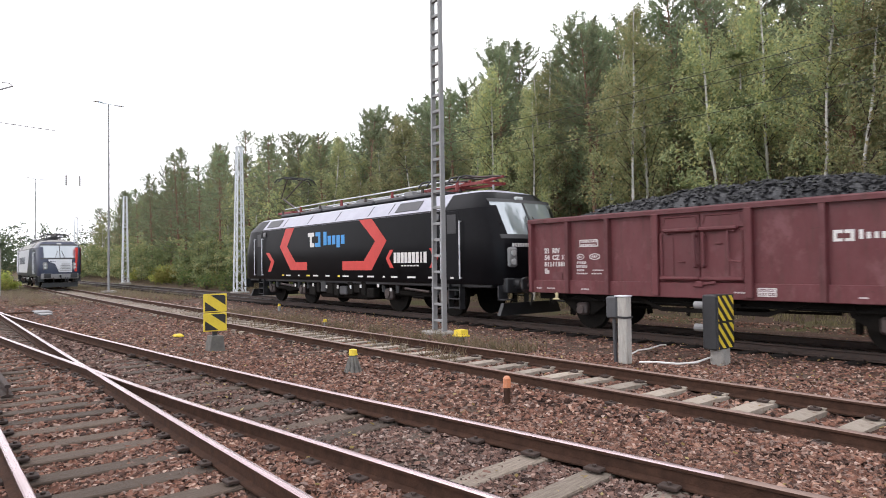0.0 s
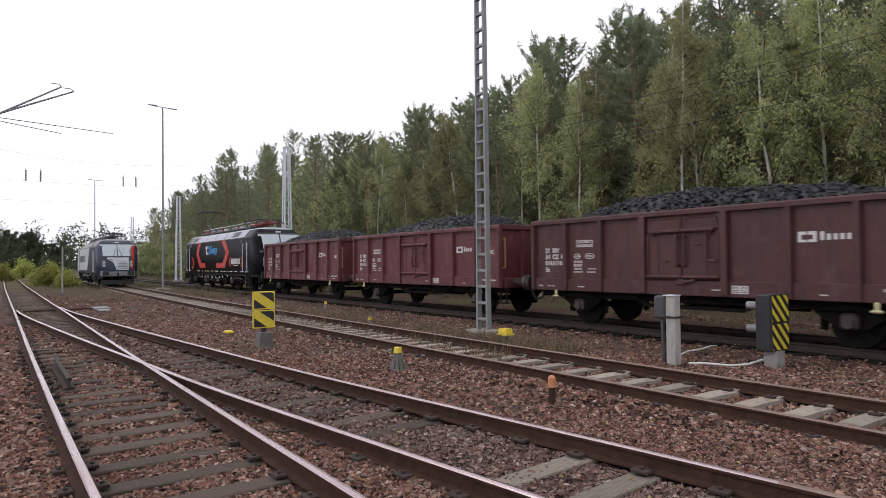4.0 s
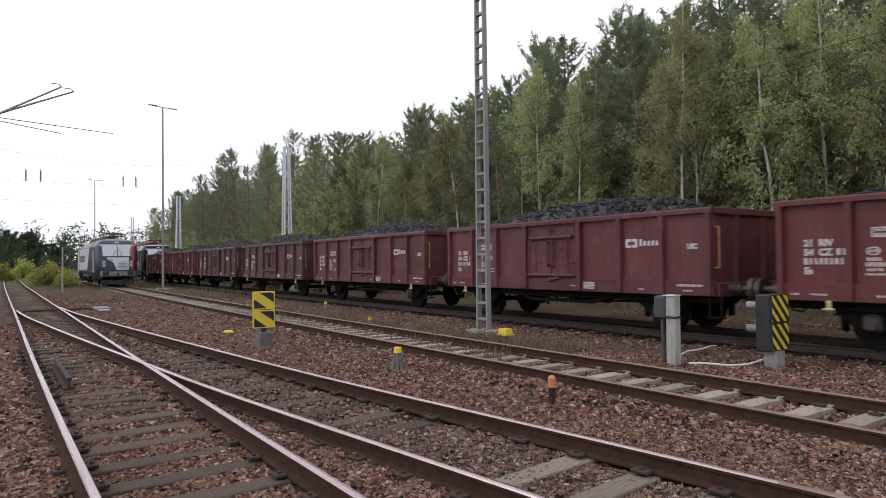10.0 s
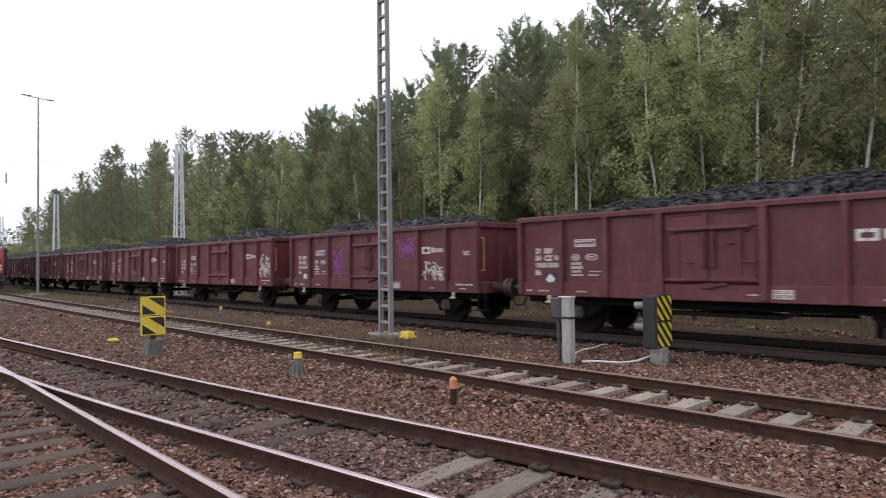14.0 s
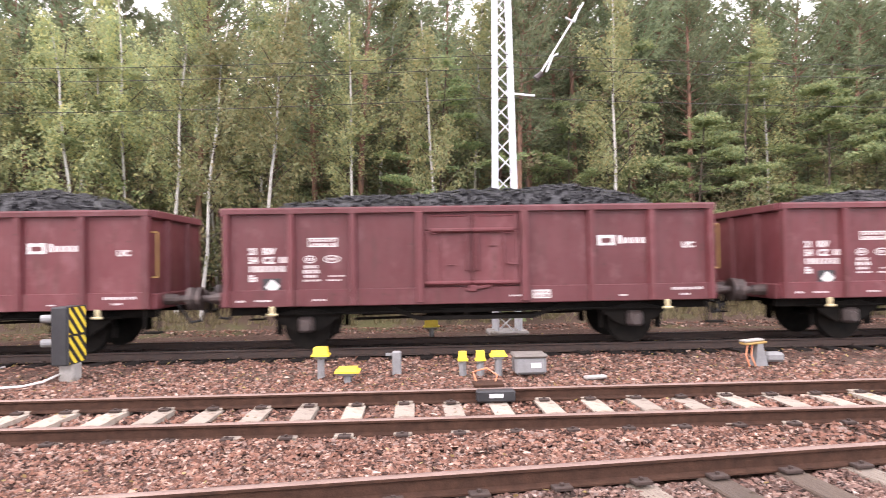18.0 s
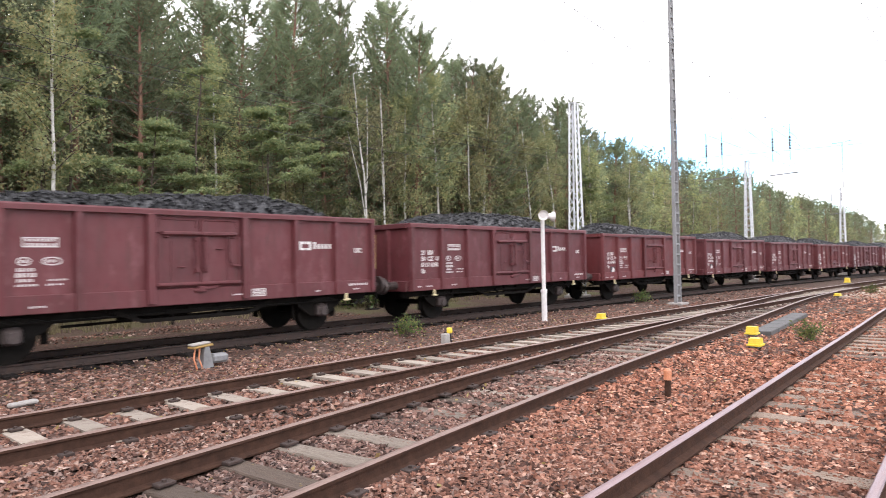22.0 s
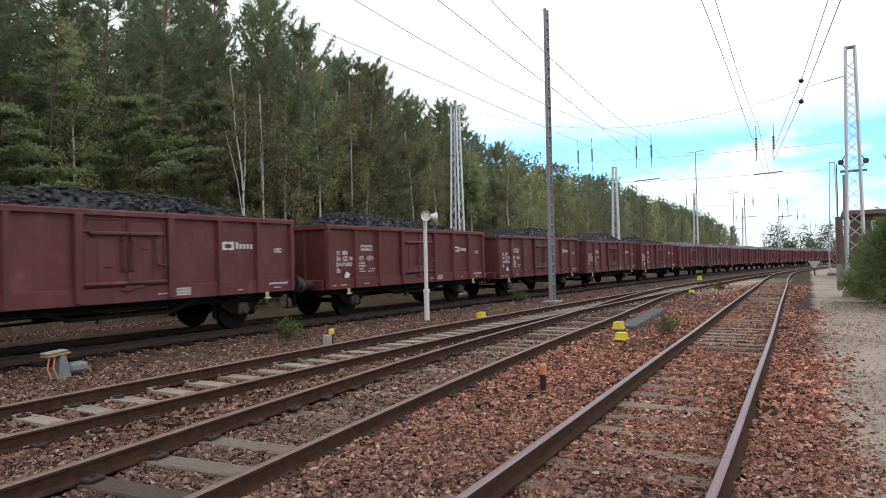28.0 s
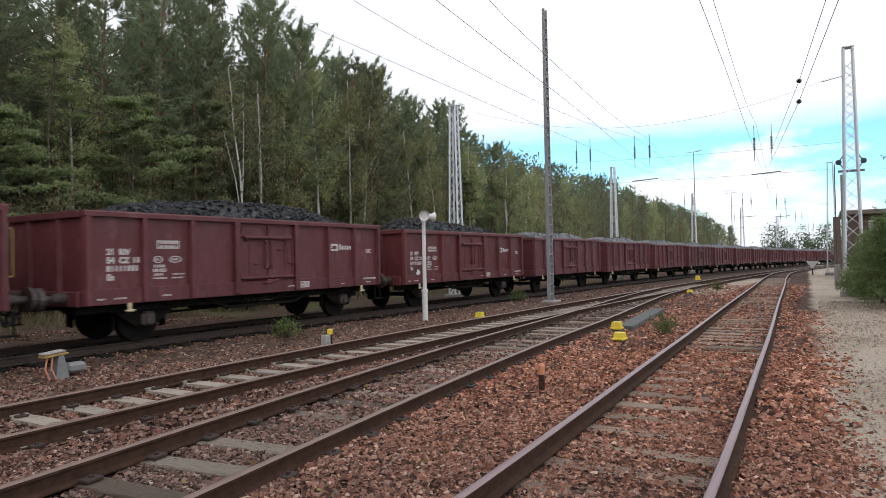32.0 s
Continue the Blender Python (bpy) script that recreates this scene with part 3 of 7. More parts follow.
def make_tracks():
    make_track("track_train", "rusty dark track that the coal train runs on", TRACK_TRAIN, -150, 178, BLACKRAIL, BLACKTIMBER, 0.62, 2.5, OLDRUST, to_x=60, from_x=-60)
    make_track("track_middle", "straight track on pale concrete sleepers with brown rails", TRACK_MID, -150, 178, DULL, CONCRETE, 0.6, 1.75, from_x=-62, to_x=45)
    near = make_track("track_near", "near track with shiny rail heads on old wooden sleepers", TRACK_NEAR, -120, 178, SHINE, TIMBER, 0.63, 1.98, from_x=-50, to_x=60, top=-0.176)
    cross = thing("track_crossover", "turnout track crossing over on grey weathered wooden sleepers", "railway track", kind="structure")
    make_rail(cross, CROSSOVER, 0.7525, -30, 36, SHINE, step=0.6)
    make_rail(cross, CROSSOVER, -0.7525, -29, 36, SHINE, step=0.6)
    long = Shape().box(0, 0, -0.06, 0.25, 1.95, 0.12, 0.012)
    lm = long.mesh("sleeper", PALETIMBER)
    dm = lm.copy()
    dm.materials[0] = TIMBER
    fast = Shape()
    for e in (-0.7525, 0.7525):
        for o in (-0.13, 0.13):
            fast.box(0, e + o, 0.012, 0.16, 0.11, 0.03, 0.006)
            fast.rod((0.0, e + o, 0.02), (0.0, e + o, 0.048), 0.02, n=6)
    fm = fast.mesh("fastening", OLDRUST)
    rnd = random.Random(4)
    x = -14.0
    while x < 28:
        a = math.degrees(math.atan((CROSSOVER(x + 0.2) - CROSSOVER(x - 0.2)) / 0.4))
        part("sleeper", lm if rnd.random() < (0.6 if x > -4.5 else 0.04) else dm, None, cross, at=pose(x, CROSSOVER(x), fall(x) - 0.168 + rnd.uniform(-0.03, 0.002), 0, 0, a + rnd.uniform(-2, 2)))
        part("fastening", fm, None, cross, at=pose(x, CROSSOVER(x), fall(x) - 0.155, 0, 0, a))
        x += 0.66
    # check rails beside the frog, and the wing rail
    wing = rail_shape(lambda x: 0.93 + 0.012 * max(0, abs(x + 12) - 1.1) * 6, 0, -13.8, -10.9, 0.4)
    part("check_rail", wing, OLDRUST, near, "short worn check rail with flared ends")


make_tracks()


# ---- coal wagons ----
BODY = 4.71   # half length of the body
SIDE = 1.42   # half width
SILL, TOP = 0.86, 2.73
PITCH = 10.74


def lettering(text, size, material):
    """Raised flat letters in the built-in font, as a mesh in the x-z plane facing -y."""
    cu = bpy.data.curves.new("lettering", "FONT")
    cu.body, cu.size, cu.extrude, cu.offset = text, size, 0.002, 0.05 * size
    tmp = bpy.data.objects.new("lettering", cu)
    scene.collection.objects.link(tmp)
    bpy.context.view_layer.update()
    me = bpy.data.meshes.new_from_object(tmp.evaluated_get(bpy.context.evaluated_depsgraph_get()))
    bpy.data.objects.remove(tmp)
    me.transform(Matrix.Rotation(math.pi / 2, 4, "X"))
    me.materials.clear()
    me.materials.append(material)
    return me


def coal_heap(seed, peak, lumps=1300):
    rnd = random.Random(seed)
    nx, ny = 40, 12
    s = Shape()

    def height(u, v):
        x, y = u * 4.55, v * 1.3
        ex = max(0, 1 - (max(0, abs(u) - 0.5) / 0.48) ** 1.7)
        ey = max(0, 1 - abs(v) ** 2.2)
        h = (peak * ex * (0.85 + 0.15 * math.sin(3 * u + seed)) + 0.06 * ex) * ey
        return 2.5 + h + 0.07 * noise.noise((x * 1.3, y * 1.3, seed)) + 0.05 * noise.noise((x * 5, y * 5, seed))
    g = [[Vector((-4.55 + 9.1 * i / nx, -1.3 + 2.6 * j / ny, height(2 * i / nx - 1, 2 * j / ny - 1))) for j in range(ny + 1)] for i in range(nx + 1)]
    s.add([p for r in g for p in r], [(i * (ny + 1) + j, (i + 1) * (ny + 1) + j, (i + 1) * (ny + 1) + j + 1, i * (ny + 1) + j + 1) for i in range(nx) for j in range(ny)])
    for _ in range(lumps):
        u, v = rnd.uniform(-0.97, 0.97), rnd.uniform(-0.97, 0.97)
        c = Vector((u * 4.55, v * 1.3, height(u, v) + 0.025))
        r = rnd.uniform(0.028, 0.056)
        a = rnd.uniform(0, 6.3)
        vs = []
        for k in range(5):
            w = a + k * 1.257
            vs.append(c + Vector((math.cos(w) * r * rnd.uniform(0.7, 1.2), math.sin(w) * r * rnd.uniform(0.7, 1.2), rnd.uniform(-0.02, 0.03))))
        vs.append(c + Vector((rnd.uniform(-0.3, 0.3) * r, rnd.uniform(-0.3, 0.3) * r, r * rnd.uniform(0.55, 1.15))))
        s.add(vs, [(k, (k + 1) % 5, 5) for k in range(5)])
    return s


def make_wagon(paint, label, seed, marks, simple=False):
    w = thing("coal_wagon", label, "freight wagon", group="wagons of the coal train")
    floor = Shape().box(0, 0, 1.05, 2 * BODY - 0.1, 2 * SIDE - 0.1, 0.1)
    part("floor", floor, paint, w)
    post = Shape().prism([(-0.05, -0.11), (0.05, -0.11), (0.075, 0.0), (-0.075, 0.0)], SILL + 0.02, TOP - 0.118, axis="z").mesh("post", paint)
    wide = Shape().box(0, -0.045, (SILL + TOP) / 2 - 0.03, 0.15, 0.11, TOP - SILL - 0.14, 0.012).mesh("post", paint)
    for side in (-1, 1):
        rz = 0 if side < 0 else 180
        at = pose(0, 0, 0, 0, 0, rz)
        panel = Shape()
        panel.box(0, -SIDE + 0.085, (1.18 + TOP - 0.1) / 2, 2 * BODY - 0.04, 0.03, TOP - 0.1 - 1.18)
        part("side_panel", panel, paint, w, at=at)
        sill = Shape().box(0, -SIDE + 0.06, (SILL + 1.18) / 2, 2 * BODY, 0.09, 1.18 - SILL, 0.012)
        part("sill", sill, paint, w, at=at)
        cap = Shape().prism([(-SIDE - 0.03, TOP - 0.115), (-SIDE + 0.10, TOP - 0.115), (-SIDE + 0.10, TOP), (-SIDE - 0.01, TOP), (-SIDE - 0.03, TOP - 0.03)], -BODY, BODY)
        part("top_rail", cap, paint, w, at=at)
        for x in (-4.63, -3.43, -2.26, 2.3, 3.47, 4.63):
            part("post", post, None, w, at=at @ pose(x, -SIDE + 0.07, 0))
        for x in (-1.0, 1.0):
            part("post", wide, None, w, at=at @ pose(x, -SIDE + 0.05, 0))
        for s in (-1, 1):
            leaf = Shape().box(s * 0.455, -SIDE + 0.055, 1.72, 0.88, 0.04, 1.06, 0.01)
            door = part("door", leaf, paint, w, at=at)
            frame = Shape().box(s * 0.455, -SIDE - 0.005, 1.26, 0.9, 0.08, 0.085, 0.03).box(s * 0.87, -SIDE + 0.02, 1.74, 0.06, 0.05, 0.94, 0.015)
            frame.box(s * 0.6, -SIDE + 0.03, 1.72, 0.02, 0.02, 0.8, 0.006)
            part("door_frame", frame, paint, door)
            bar = Shape().box(s * 0.09, -SIDE - 0.045, 1.84, 0.06, 0.06, 0.72, 0.02).box(s * 0.09, -SIDE, 2.12, 0.05, 0.1, 0.05, 0.01).box(s * 0.085, -SIDE + 0.01, 1.52, 0.07, 0.08, 0.08, 0.016)
            bar.box(s * 0.4, -SIDE + 0.01, 1.96 if s > 0 else 1.6, 0.12, 0.05, 0.03, 0.01)
            part("handle", bar, paint, door)
            flap = Shape().box(s * 0.455, -SIDE + 0.055, 2.42, 0.88, 0.04, 0.3, 0.01)
            flap.box(s * 0.45, -SIDE + 0.032, 2.535, 0.7, 0.03, 0.03, 0.01)
            for e in (-1, 1):
                flap.bar((s * 0.45 + e * 0.35, -SIDE + 0.032, 2.53), (s * 0.45 + e * 0.39, -SIDE + 0.032, 2.38), 0.03, 0.03)
            part("flap", flap, paint, w, at=at)
            brace = Shape().box(s * 0.40, -SIDE - 0.02, 2.26, 0.80, 0.09, 0.085, 0.025).box(s * 0.7, -SIDE + 0.005, 2.22, 0.09, 0.07, 0.1, 0.02)
            part("locking_bar", brace, paint, w, at=at)
        latch = Shape().box(0.1, -SIDE - 0.02, 1.16, 0.5, 0.04, 0.06, 0.012, Matrix.Rotation(radians(-8), 3, "Y"))
        latch.box(0, -SIDE - 0.02, 1.15, 0.16, 0.06, 0.12, 0.015)
        part("latch", latch, paint, w, at=at)
        hook = Shape().box(0, 0, 0, 0.09, 0.05, 0.16, 0.02).box(0, -0.02, -0.08, 0.2, 0.06, 0.05, 0.02)
        hm = hook.mesh("rope_hook", CREAM)
        for x in (-3.78, 3.75):
            part("rope_hook", hm, None, w, "cream-painted rope hook", at=at @ pose(x, -SIDE, 0.8))
    for e in (-1, 1):
        at = pose(0, 0, 0, 0, 0, 0 if e > 0 else 180)
        wall = Shape().box(BODY - 0.06, 0, (1.0 + TOP) / 2, 0.05, 2 * SIDE - 0.1, TOP - 1.0)
        part("end_wall", wall, paint, w, at=at)
        cap = Shape().box(BODY + 0.0, 0, TOP - 0.075, 0.12, 2 * SIDE - 0.2, 0.14, 0.012)
        part("top_rail", cap, paint, w, at=at)
        beam = Shape().box(BODY + 0.02, 0, 1.0, 0.1, 2.6, 0.3, 0.02)
        part("buffer_beam", beam, paint, w, at=at)
        for y in (-0.55, 0.55):
            rib = Shape().prism([(-0.06, 0), (0.06, 0), (0.04, 0.1), (-0.04, 0.1)], 1.15, TOP - 0.15, axis="z")
            part("end_post", rib, paint, w, at=at @ pose(BODY - 0.04, y, 0, 0, 0, -90))
        if simple:
            continue
        for y in (-0.875, 0.875):
            buf = Shape().rod((BODY + 0.05, y, 1.02), (BODY + 0.34, y, 1.02), 0.12, 0.1, 12).rod((BODY + 0.34, y, 1.02), (BODY + 0.56, y, 1.02), 0.07, n=10).rod((BODY + 0.53, y, 1.02), (BODY + 0.64, y, 1.02), 0.23, 0.22, 16)
            part("buffer", buf, STEEL, w, at=at, label="greasy steel buffer")
        hook = Shape().box(BODY + 0.25, 0, 1.0, 0.45, 0.08, 0.12, 0.03).tube([(BODY + 0.4, 0, 0.95), (BODY + 0.5, 0.05, 0.75), (BODY + 0.62, 0, 0.7), (BODY + 0.64, 0, 0.9)], 0.035)
        part("coupling", hook, GRIME_SHADE, w, at=at)
        hose = Shape().tube([(BODY + 0.1, -0.4, 0.95), (BODY + 0.25, -0.42, 0.75), (BODY + 0.4, -0.4, 0.52), (BODY + 0.56, -0.3, 0.55), (BODY + 0.62, -0.2, 0.75)], 0.03, 8)
        part("brake_hose", hose, BLACK, w, at=at)
        step = Shape().bar((BODY - 0.15, -1.3, 0.85), (BODY - 0.15, -1.3, 0.42), 0.03, 0.04).bar((BODY + 0.12, -1.3, 0.85), (BODY + 0.12, -1.3, 0.42), 0.03, 0.04).box(BODY, -1.3, 0.42, 0.34, 0.22, 0.03)
        part("step", step, GRIME_SHADE, w, at=at)
        grip = Shape().rod((BODY, -SIDE + 0.1, 1.46), (BODY + 0.1, -SIDE + 0.1, 1.46), 0.014).rod((BODY + 0.1, -SIDE + 0.1, 1.45), (BODY + 0.1, -SIDE + 0.1, 2.32), 0.016).rod((BODY, -SIDE + 0.1, 2.31), (BODY + 0.1, -SIDE + 0.1, 2.31), 0.014)
        part("grab_rail", grip, OCHRE, w, "thin ochre grab rail", at=at)
    # running gear
    sole = Shape()
    for y in (-1.0, 1.0):
        sole.box(0, y, 0.84, 2 * BODY - 0.1, 0.1, 0.30)
        sole.box(0, y * 1.06, 0.70, 2 * BODY - 1.3, 0.16, 0.03)
    for x in (-1.9, -0.7, 0.6, 1.9):
        sole.box(x, 0, 0.85, 0.14, 2.0, 0.24)
    part("underframe", sole, GRIME_SHADE, w)
    part("air_tank", Shape().rod((-0.9, 0.35, 0.66), (0.5, 0.35, 0.66), 0.2, n=14), GRIME_SHADE, w)
    for side in (-1, 1):
        truss = Shape()
        for p, q in (((-1.75, 0.86), (-1.05, 0.58)), ((-1.05, 0.58), (1.2, 0.58)), ((1.2, 0.58), (1.95, 0.86)), ((-0.1, 0.58), (-0.1, 0.84)), ((-0.6, 0.72), (0.7, 0.72))):
            truss.bar((p[0], side * 1.12, p[1]), (q[0], side * 1.12, q[1]), 0.07, 0.075)
        truss.bar((0.55, side * 1.12, 0.58), (0.55, side * 1.12, 0.84), 0.05, 0.05).bar((-0.45, side * 1.1, 0.46), (-0.45, side * 1.1, 0.7), 0.05, 0.06)
        truss.bar((-2.3, side * 0.6, 0.55), (2.3, side * 0.6, 0.62), 0.05, 0.05).bar((-0.9, side * 0.8, 0.66), (1.5, side * 0.8, 0.70), 0.04, 0.05)
        part("brake_rigging", truss, GRIME_SHADE, w)
        if not simple:
            for x in (-3.2, 3.2):
                guard = Shape().prism([(x - 0.72, 0.86), (x + 0.72, 0.86), (x + 0.62, 0.62), (x + 0.24, 0.36), (x - 0.24, 0.36), (x - 0.62, 0.62)], side * 1.02, side * 1.06, axis="y")
                part("axle_guard", guard, GRIME_SHADE, w)
                for e in (-1, 1):
                    shoe = Shape().box(x + e * 0.56, side * 0.78, 0.46, 0.09, 0.1, 0.36, 0.03).bar((x + e * 0.6, side * 0.84, 0.86), (x + e * 0.6, side * 0.84, 0.3), 0.05, 0.05)
                    part("brake_shoe", shoe, GRIME_SHADE, w)
                    link = Shape().bar((x + e * 0.62, side * 1.08, 0.86), (x + e * 0.5, side * 1.08, 0.66), 0.05, 0.07)
                    part("spring_link", link, GRIME_SHADE, w)
                spring = Shape()
                for k in range(5):
                    spring.box(x, side * 1.12, 0.70 + 0.022 * k, 1.15 - 0.2 * k, 0.1, 0.02)
                part("leaf_spring", spring, GRIME_SHADE, w)
                axlebox = Shape().box(x, side * 1.12, 0.5, 0.3, 0.2, 0.3, 0.05).rod((x, side * 1.15, 0.48), (x, side * 1.26, 0.48), 0.1, n=12)
                part("axle_box", axlebox, STEEL, w, "worn round-capped axle box")
    for x in (-3.2, 3.2):
        ws = Shape().rod((0, -1.0, 0), (0, 1.0, 0), 0.075, n=10)
        for y in (-0.76, 0.76):
            e = 0.06 if y > 0 else -0.06
            ws.rod((0, y - 0.06, 0), (0, y + 0.06, 0), 0.47, n=28)
            ws.rod((0, y - e * 1.3, 0), (0, y - e, 0), 0.5, n=28)
        wheel = part("wheelset", ws, GRIME_SHADE, w, "dark grimy steel wheels on an axle", at=pose(x, 0, 0.47))
    part("coal", coal_heap(seed, 0.66, 300 if simple else 3600), COAL, w, "heap of shiny black coal lumps")
    lever = Shape().tube([(0.6, -SIDE - 0.03, 2.24), (0.62, -SIDE - 0.05, 1.7), (0.66, -SIDE - 0.05, 1.62), (0.86, -SIDE - 0.05, 1.6)], 0.022, 6)
    part("lever", lever, paint, w)
    if marks:
        add_marks(w, marks)
    return w


CHALK = surface("faded_white_stencil", (0.70, 0.66, 0.64), (0.46, 0.41, 0.40), 0.7, 0, 14, bump=0.0)


def paint_of(w):
    return [o for o in w.children if o.name.startswith("floor")][0].data.materials[0]


def add_marks(w, marks):
    y = -SIDE + 0.068
    for text, x, z, size in (("21  RIV", -4.22, 1.86, 0.165), ("54  CZ", -4.22, 1.69, 0.165), ("Es", -4.22, 1.35, 0.165), ("UIC", 4.08, 1.87, 0.15)):
        tagged(part("lettering", lettering(text, size, CHALK), None, w, "white stencilled lettering", at=pose(x, y - 0.001, z)), kind="stuff")
    rnd = random.Random(len(marks))
    s = Shape()
    for x, end, z in ((-3.66, -3.42, 1.75), (-4.22, -3.86, 1.58), (-3.78, -3.45, 1.58)):
        while x < end:
            s.box(x + 0.03, y, z, rnd.choice((0.05, 0.062, 0.035)), 0.006, 0.115)
            x += 0.088
    tagged(part("stencil", s, CHALK, w, "white stencilled marks"), kind="stuff")
    s = Shape()

    def outline(x, z, wd, hg, line=0.022):
        for e in (-1, 1):
            s.box(x, y, z + e * hg / 2, wd, 0.006, line)
            s.box(x + e * wd / 2, y, z, line, 0.006, hg + line)

    def words(x, end, z, hg, plane=y):
        while x < end:
            wd = rnd.uniform(0.02, 0.05)
            s.box(x + wd / 2, plane, z, wd, 0.006, hg)
            x += wd + 0.022
    outline(-2.83, 2.07, 0.52, 0.15)
    words(-3.05, -2.62, 2.105, 0.045)
    words(-3.05, -2.62, 2.03, 0.045)
    for x, wd in ((-3.08, 0.2), (-2.66, 0.3)):
        n = 14
        ring = [(x + wd / 2 * math.cos(6.2832 * i / n), 1.75 + 0.065 * math.sin(6.2832 * i / n)) for i in range(n)]
        for p, q in zip(ring, ring[1:] + ring[:1]):
            s.bar((p[0], y, p[1]), (q[0], y, q[1]), 0.006, 0.02)
        words(x - wd * 0.3, x + wd * 0.25, 1.75, 0.05)
    for x, end, z, hg in ((-3.18, -2.95, 1.61, 0.06), (-3.2, -2.9, 1.52, 0.07), (-3.18, -2.96, 1.43, 0.05), (-3.2, -2.88, 1.35, 0.035), (-2.72, -2.45, 1.43, 0.03), (-2.75, -2.5, 1.35, 0.03)):
        words(x, end, z, hg)
    tagged(part("stencil", s, CHALK, w, "small white data marks"), kind="stuff")
    s = Shape()
    for x, z, wd, hg in ((1.32, 1.02, 0.34, 0.025), (1.32, 0.95, 0.34, 0.025), (1.32, 1.09, 0.34, 0.025), (1.16, 1.02, 0.025, 0.16), (1.48, 1.02, 0.025, 0.16), (1.32, 1.02, 0.02, 0.16), (2.9, 0.97, 0.14, 0.025)):
        s.box(x, -SIDE + 0.012, z, wd, 0.006, hg)
    for x, end, z, hg in ((3.85, 4.45, 1.08, 0.05), (-3.02, -2.8, 0.98, 0.035), (0.7, 0.9, 1.0, 0.03), (-4.45, -4.3, 0.98, 0.035), (-4.1, -3.85, 0.98, 0.035), (1.2, 1.45, 1.055, 0.03), (1.2, 1.45, 0.985, 0.03), (4.0, 4.2, 0.97, 0.035)):
        words(x, end, z, hg, -SIDE + 0.012)
    tagged(part("stencil", s, CHALK, w, "white data boxes on the sill"), kind="stuff")
    # operator's sign: two open brackets and a bar
    s = Shape()
    for x0, e in ((2.44, 1), (2.77, -1)):
        s = Shape().prism([(x0, 1.93), (x0 + e * 0.15, 1.93), (x0 + e * 0.15, 1.98), (x0 + e * 0.06, 1.98), (x0 + e * 0.06, 2.07), (x0 + e * 0.15, 2.07), (x0 + e * 0.15, 2.13), (x0, 2.13)], y - 0.003, y + 0.003, axis="y")
        part("sign_bracket", s, WHITE, w)
    s = Shape()
    for k in range(5):
        s.box(2.87 + 0.112 * k, y, 2.02 + (0.02 if k == 0 else 0), 0.062, 0.006, 0.16 if k == 0 else 0.11)
    tagged(part("sign_bar", s, WHITE, w, "white painted bars of a sign"), kind="stuff")
    if "card" in marks:
        s = Shape().box(-3.8, y - 0.004, 1.25, 0.34, 0.016, 0.3, 0.004)
        part("card_holder", s, BLACK, w)
        turn = radians({"card": 4, "card ": 12, "card purple": 40}[marks])
        card = [(-3.78 + 0.135 * math.cos(turn + 1.5708 * i), 1.25 + 0.135 * math.sin(turn + 1.5708 * i)) for i in range(4)]
        part("label_card", Shape().prism(card, y - 0.018, y - 0.012, axis="y"), WHITE, w, "white paper card")
    else:
        part("card_holder", Shape().box(-3.8, y - 0.004, 1.25, 0.34, 0.016, 0.26, 0.004), paint_of(w), w)
    def scribble(x0, x1, z0, z1, n, size, material, label, seed):
        """Rounded sprayed letters side by side, in rows."""
        rnd = random.Random(seed)
        s = Shape()
        for k in range(n):
            cx, cz = rnd.uniform(x0, x1), rnd.uniform(z0, z1)
            a, r = rnd.uniform(0, 6.28), size * rnd.uniform(0.6, 1.2)
            ring = [(cx + r * (0.6 + 0.3 * math.sin(3 * b + a)) * math.cos(b + a), y - 0.001, cz + r * math.sin(b + a)) for b in [0.5 * i for i in range(rnd.randint(7, 12))]]
            for p, q in zip(ring, ring[1:]):
                s.bar(p, q, 0.006, 0.03)
        part("graffiti", s, material, w, label)
    if "white" in marks:
        scribble(3.65, 4.5, 1.25, 1.95, 16, 0.17, WHITE, "white sprayed scribble", 8)
    if "purple" in marks:
        scribble(-2.0, -1.5, 1.4, 2.1, 14, 0.18, MATS["purple_spray"], "purple sprayed scribble", 9)
        scribble(1.3, 2.1, 1.9, 2.25, 12, 0.16, MATS["purple_spray"], "purple sprayed scribble", 10)
        scribble(2.5, 3.4, 1.25, 1.6, 14, 0.15, WHITE, "white sprayed scribble", 11)


surface("purple_spray", (0.25, 0.06, 0.28), (0.32, 0.08, 0.32), 0.6)


def make_train():
    kinds = [make_wagon(WAGON_RED, "red-brown open wagon heaped with coal", 1, "plain"),
             make_wagon(WAGON_DARK, "sooty brown open wagon heaped with coal", 2, "plain "),
             make_wagon(WAGON_FRESH, "fresh red-brown open wagon heaped with coal", 3, "card "),
             make_wagon(WAGON_RED, "red-brown open wagon with white and purple graffiti, full of coal", 4, "card purple"),
             make_wagon(WAGON_RED, "red-brown open wagon with a paper card, heaped with coal", 6, "card"),
             make_wagon(WAGON_FRESH, "red-brown open wagon with white graffiti, heaped with coal", 7, "plain white")]
    far = make_wagon(WAGON_RED, "red-brown open wagon heaped with coal, far down the train", 5, "", True)
    order = [0, 0, 1, 1, 0, 0, 5, 3, 4, 2, 4, 4, 4, 2, 4, 0, 2, 4, 0, 2, 4, 0, 2]
    train, used = [], set()
    for k in range(40):
        proto = kinds[order[k]] if k < len(order) else far
        if proto.name in used:
            ob = copy_thing(proto, Matrix())
        else:
            ob = proto
            used.add(proto.name)
        train.append(ob)
    return train


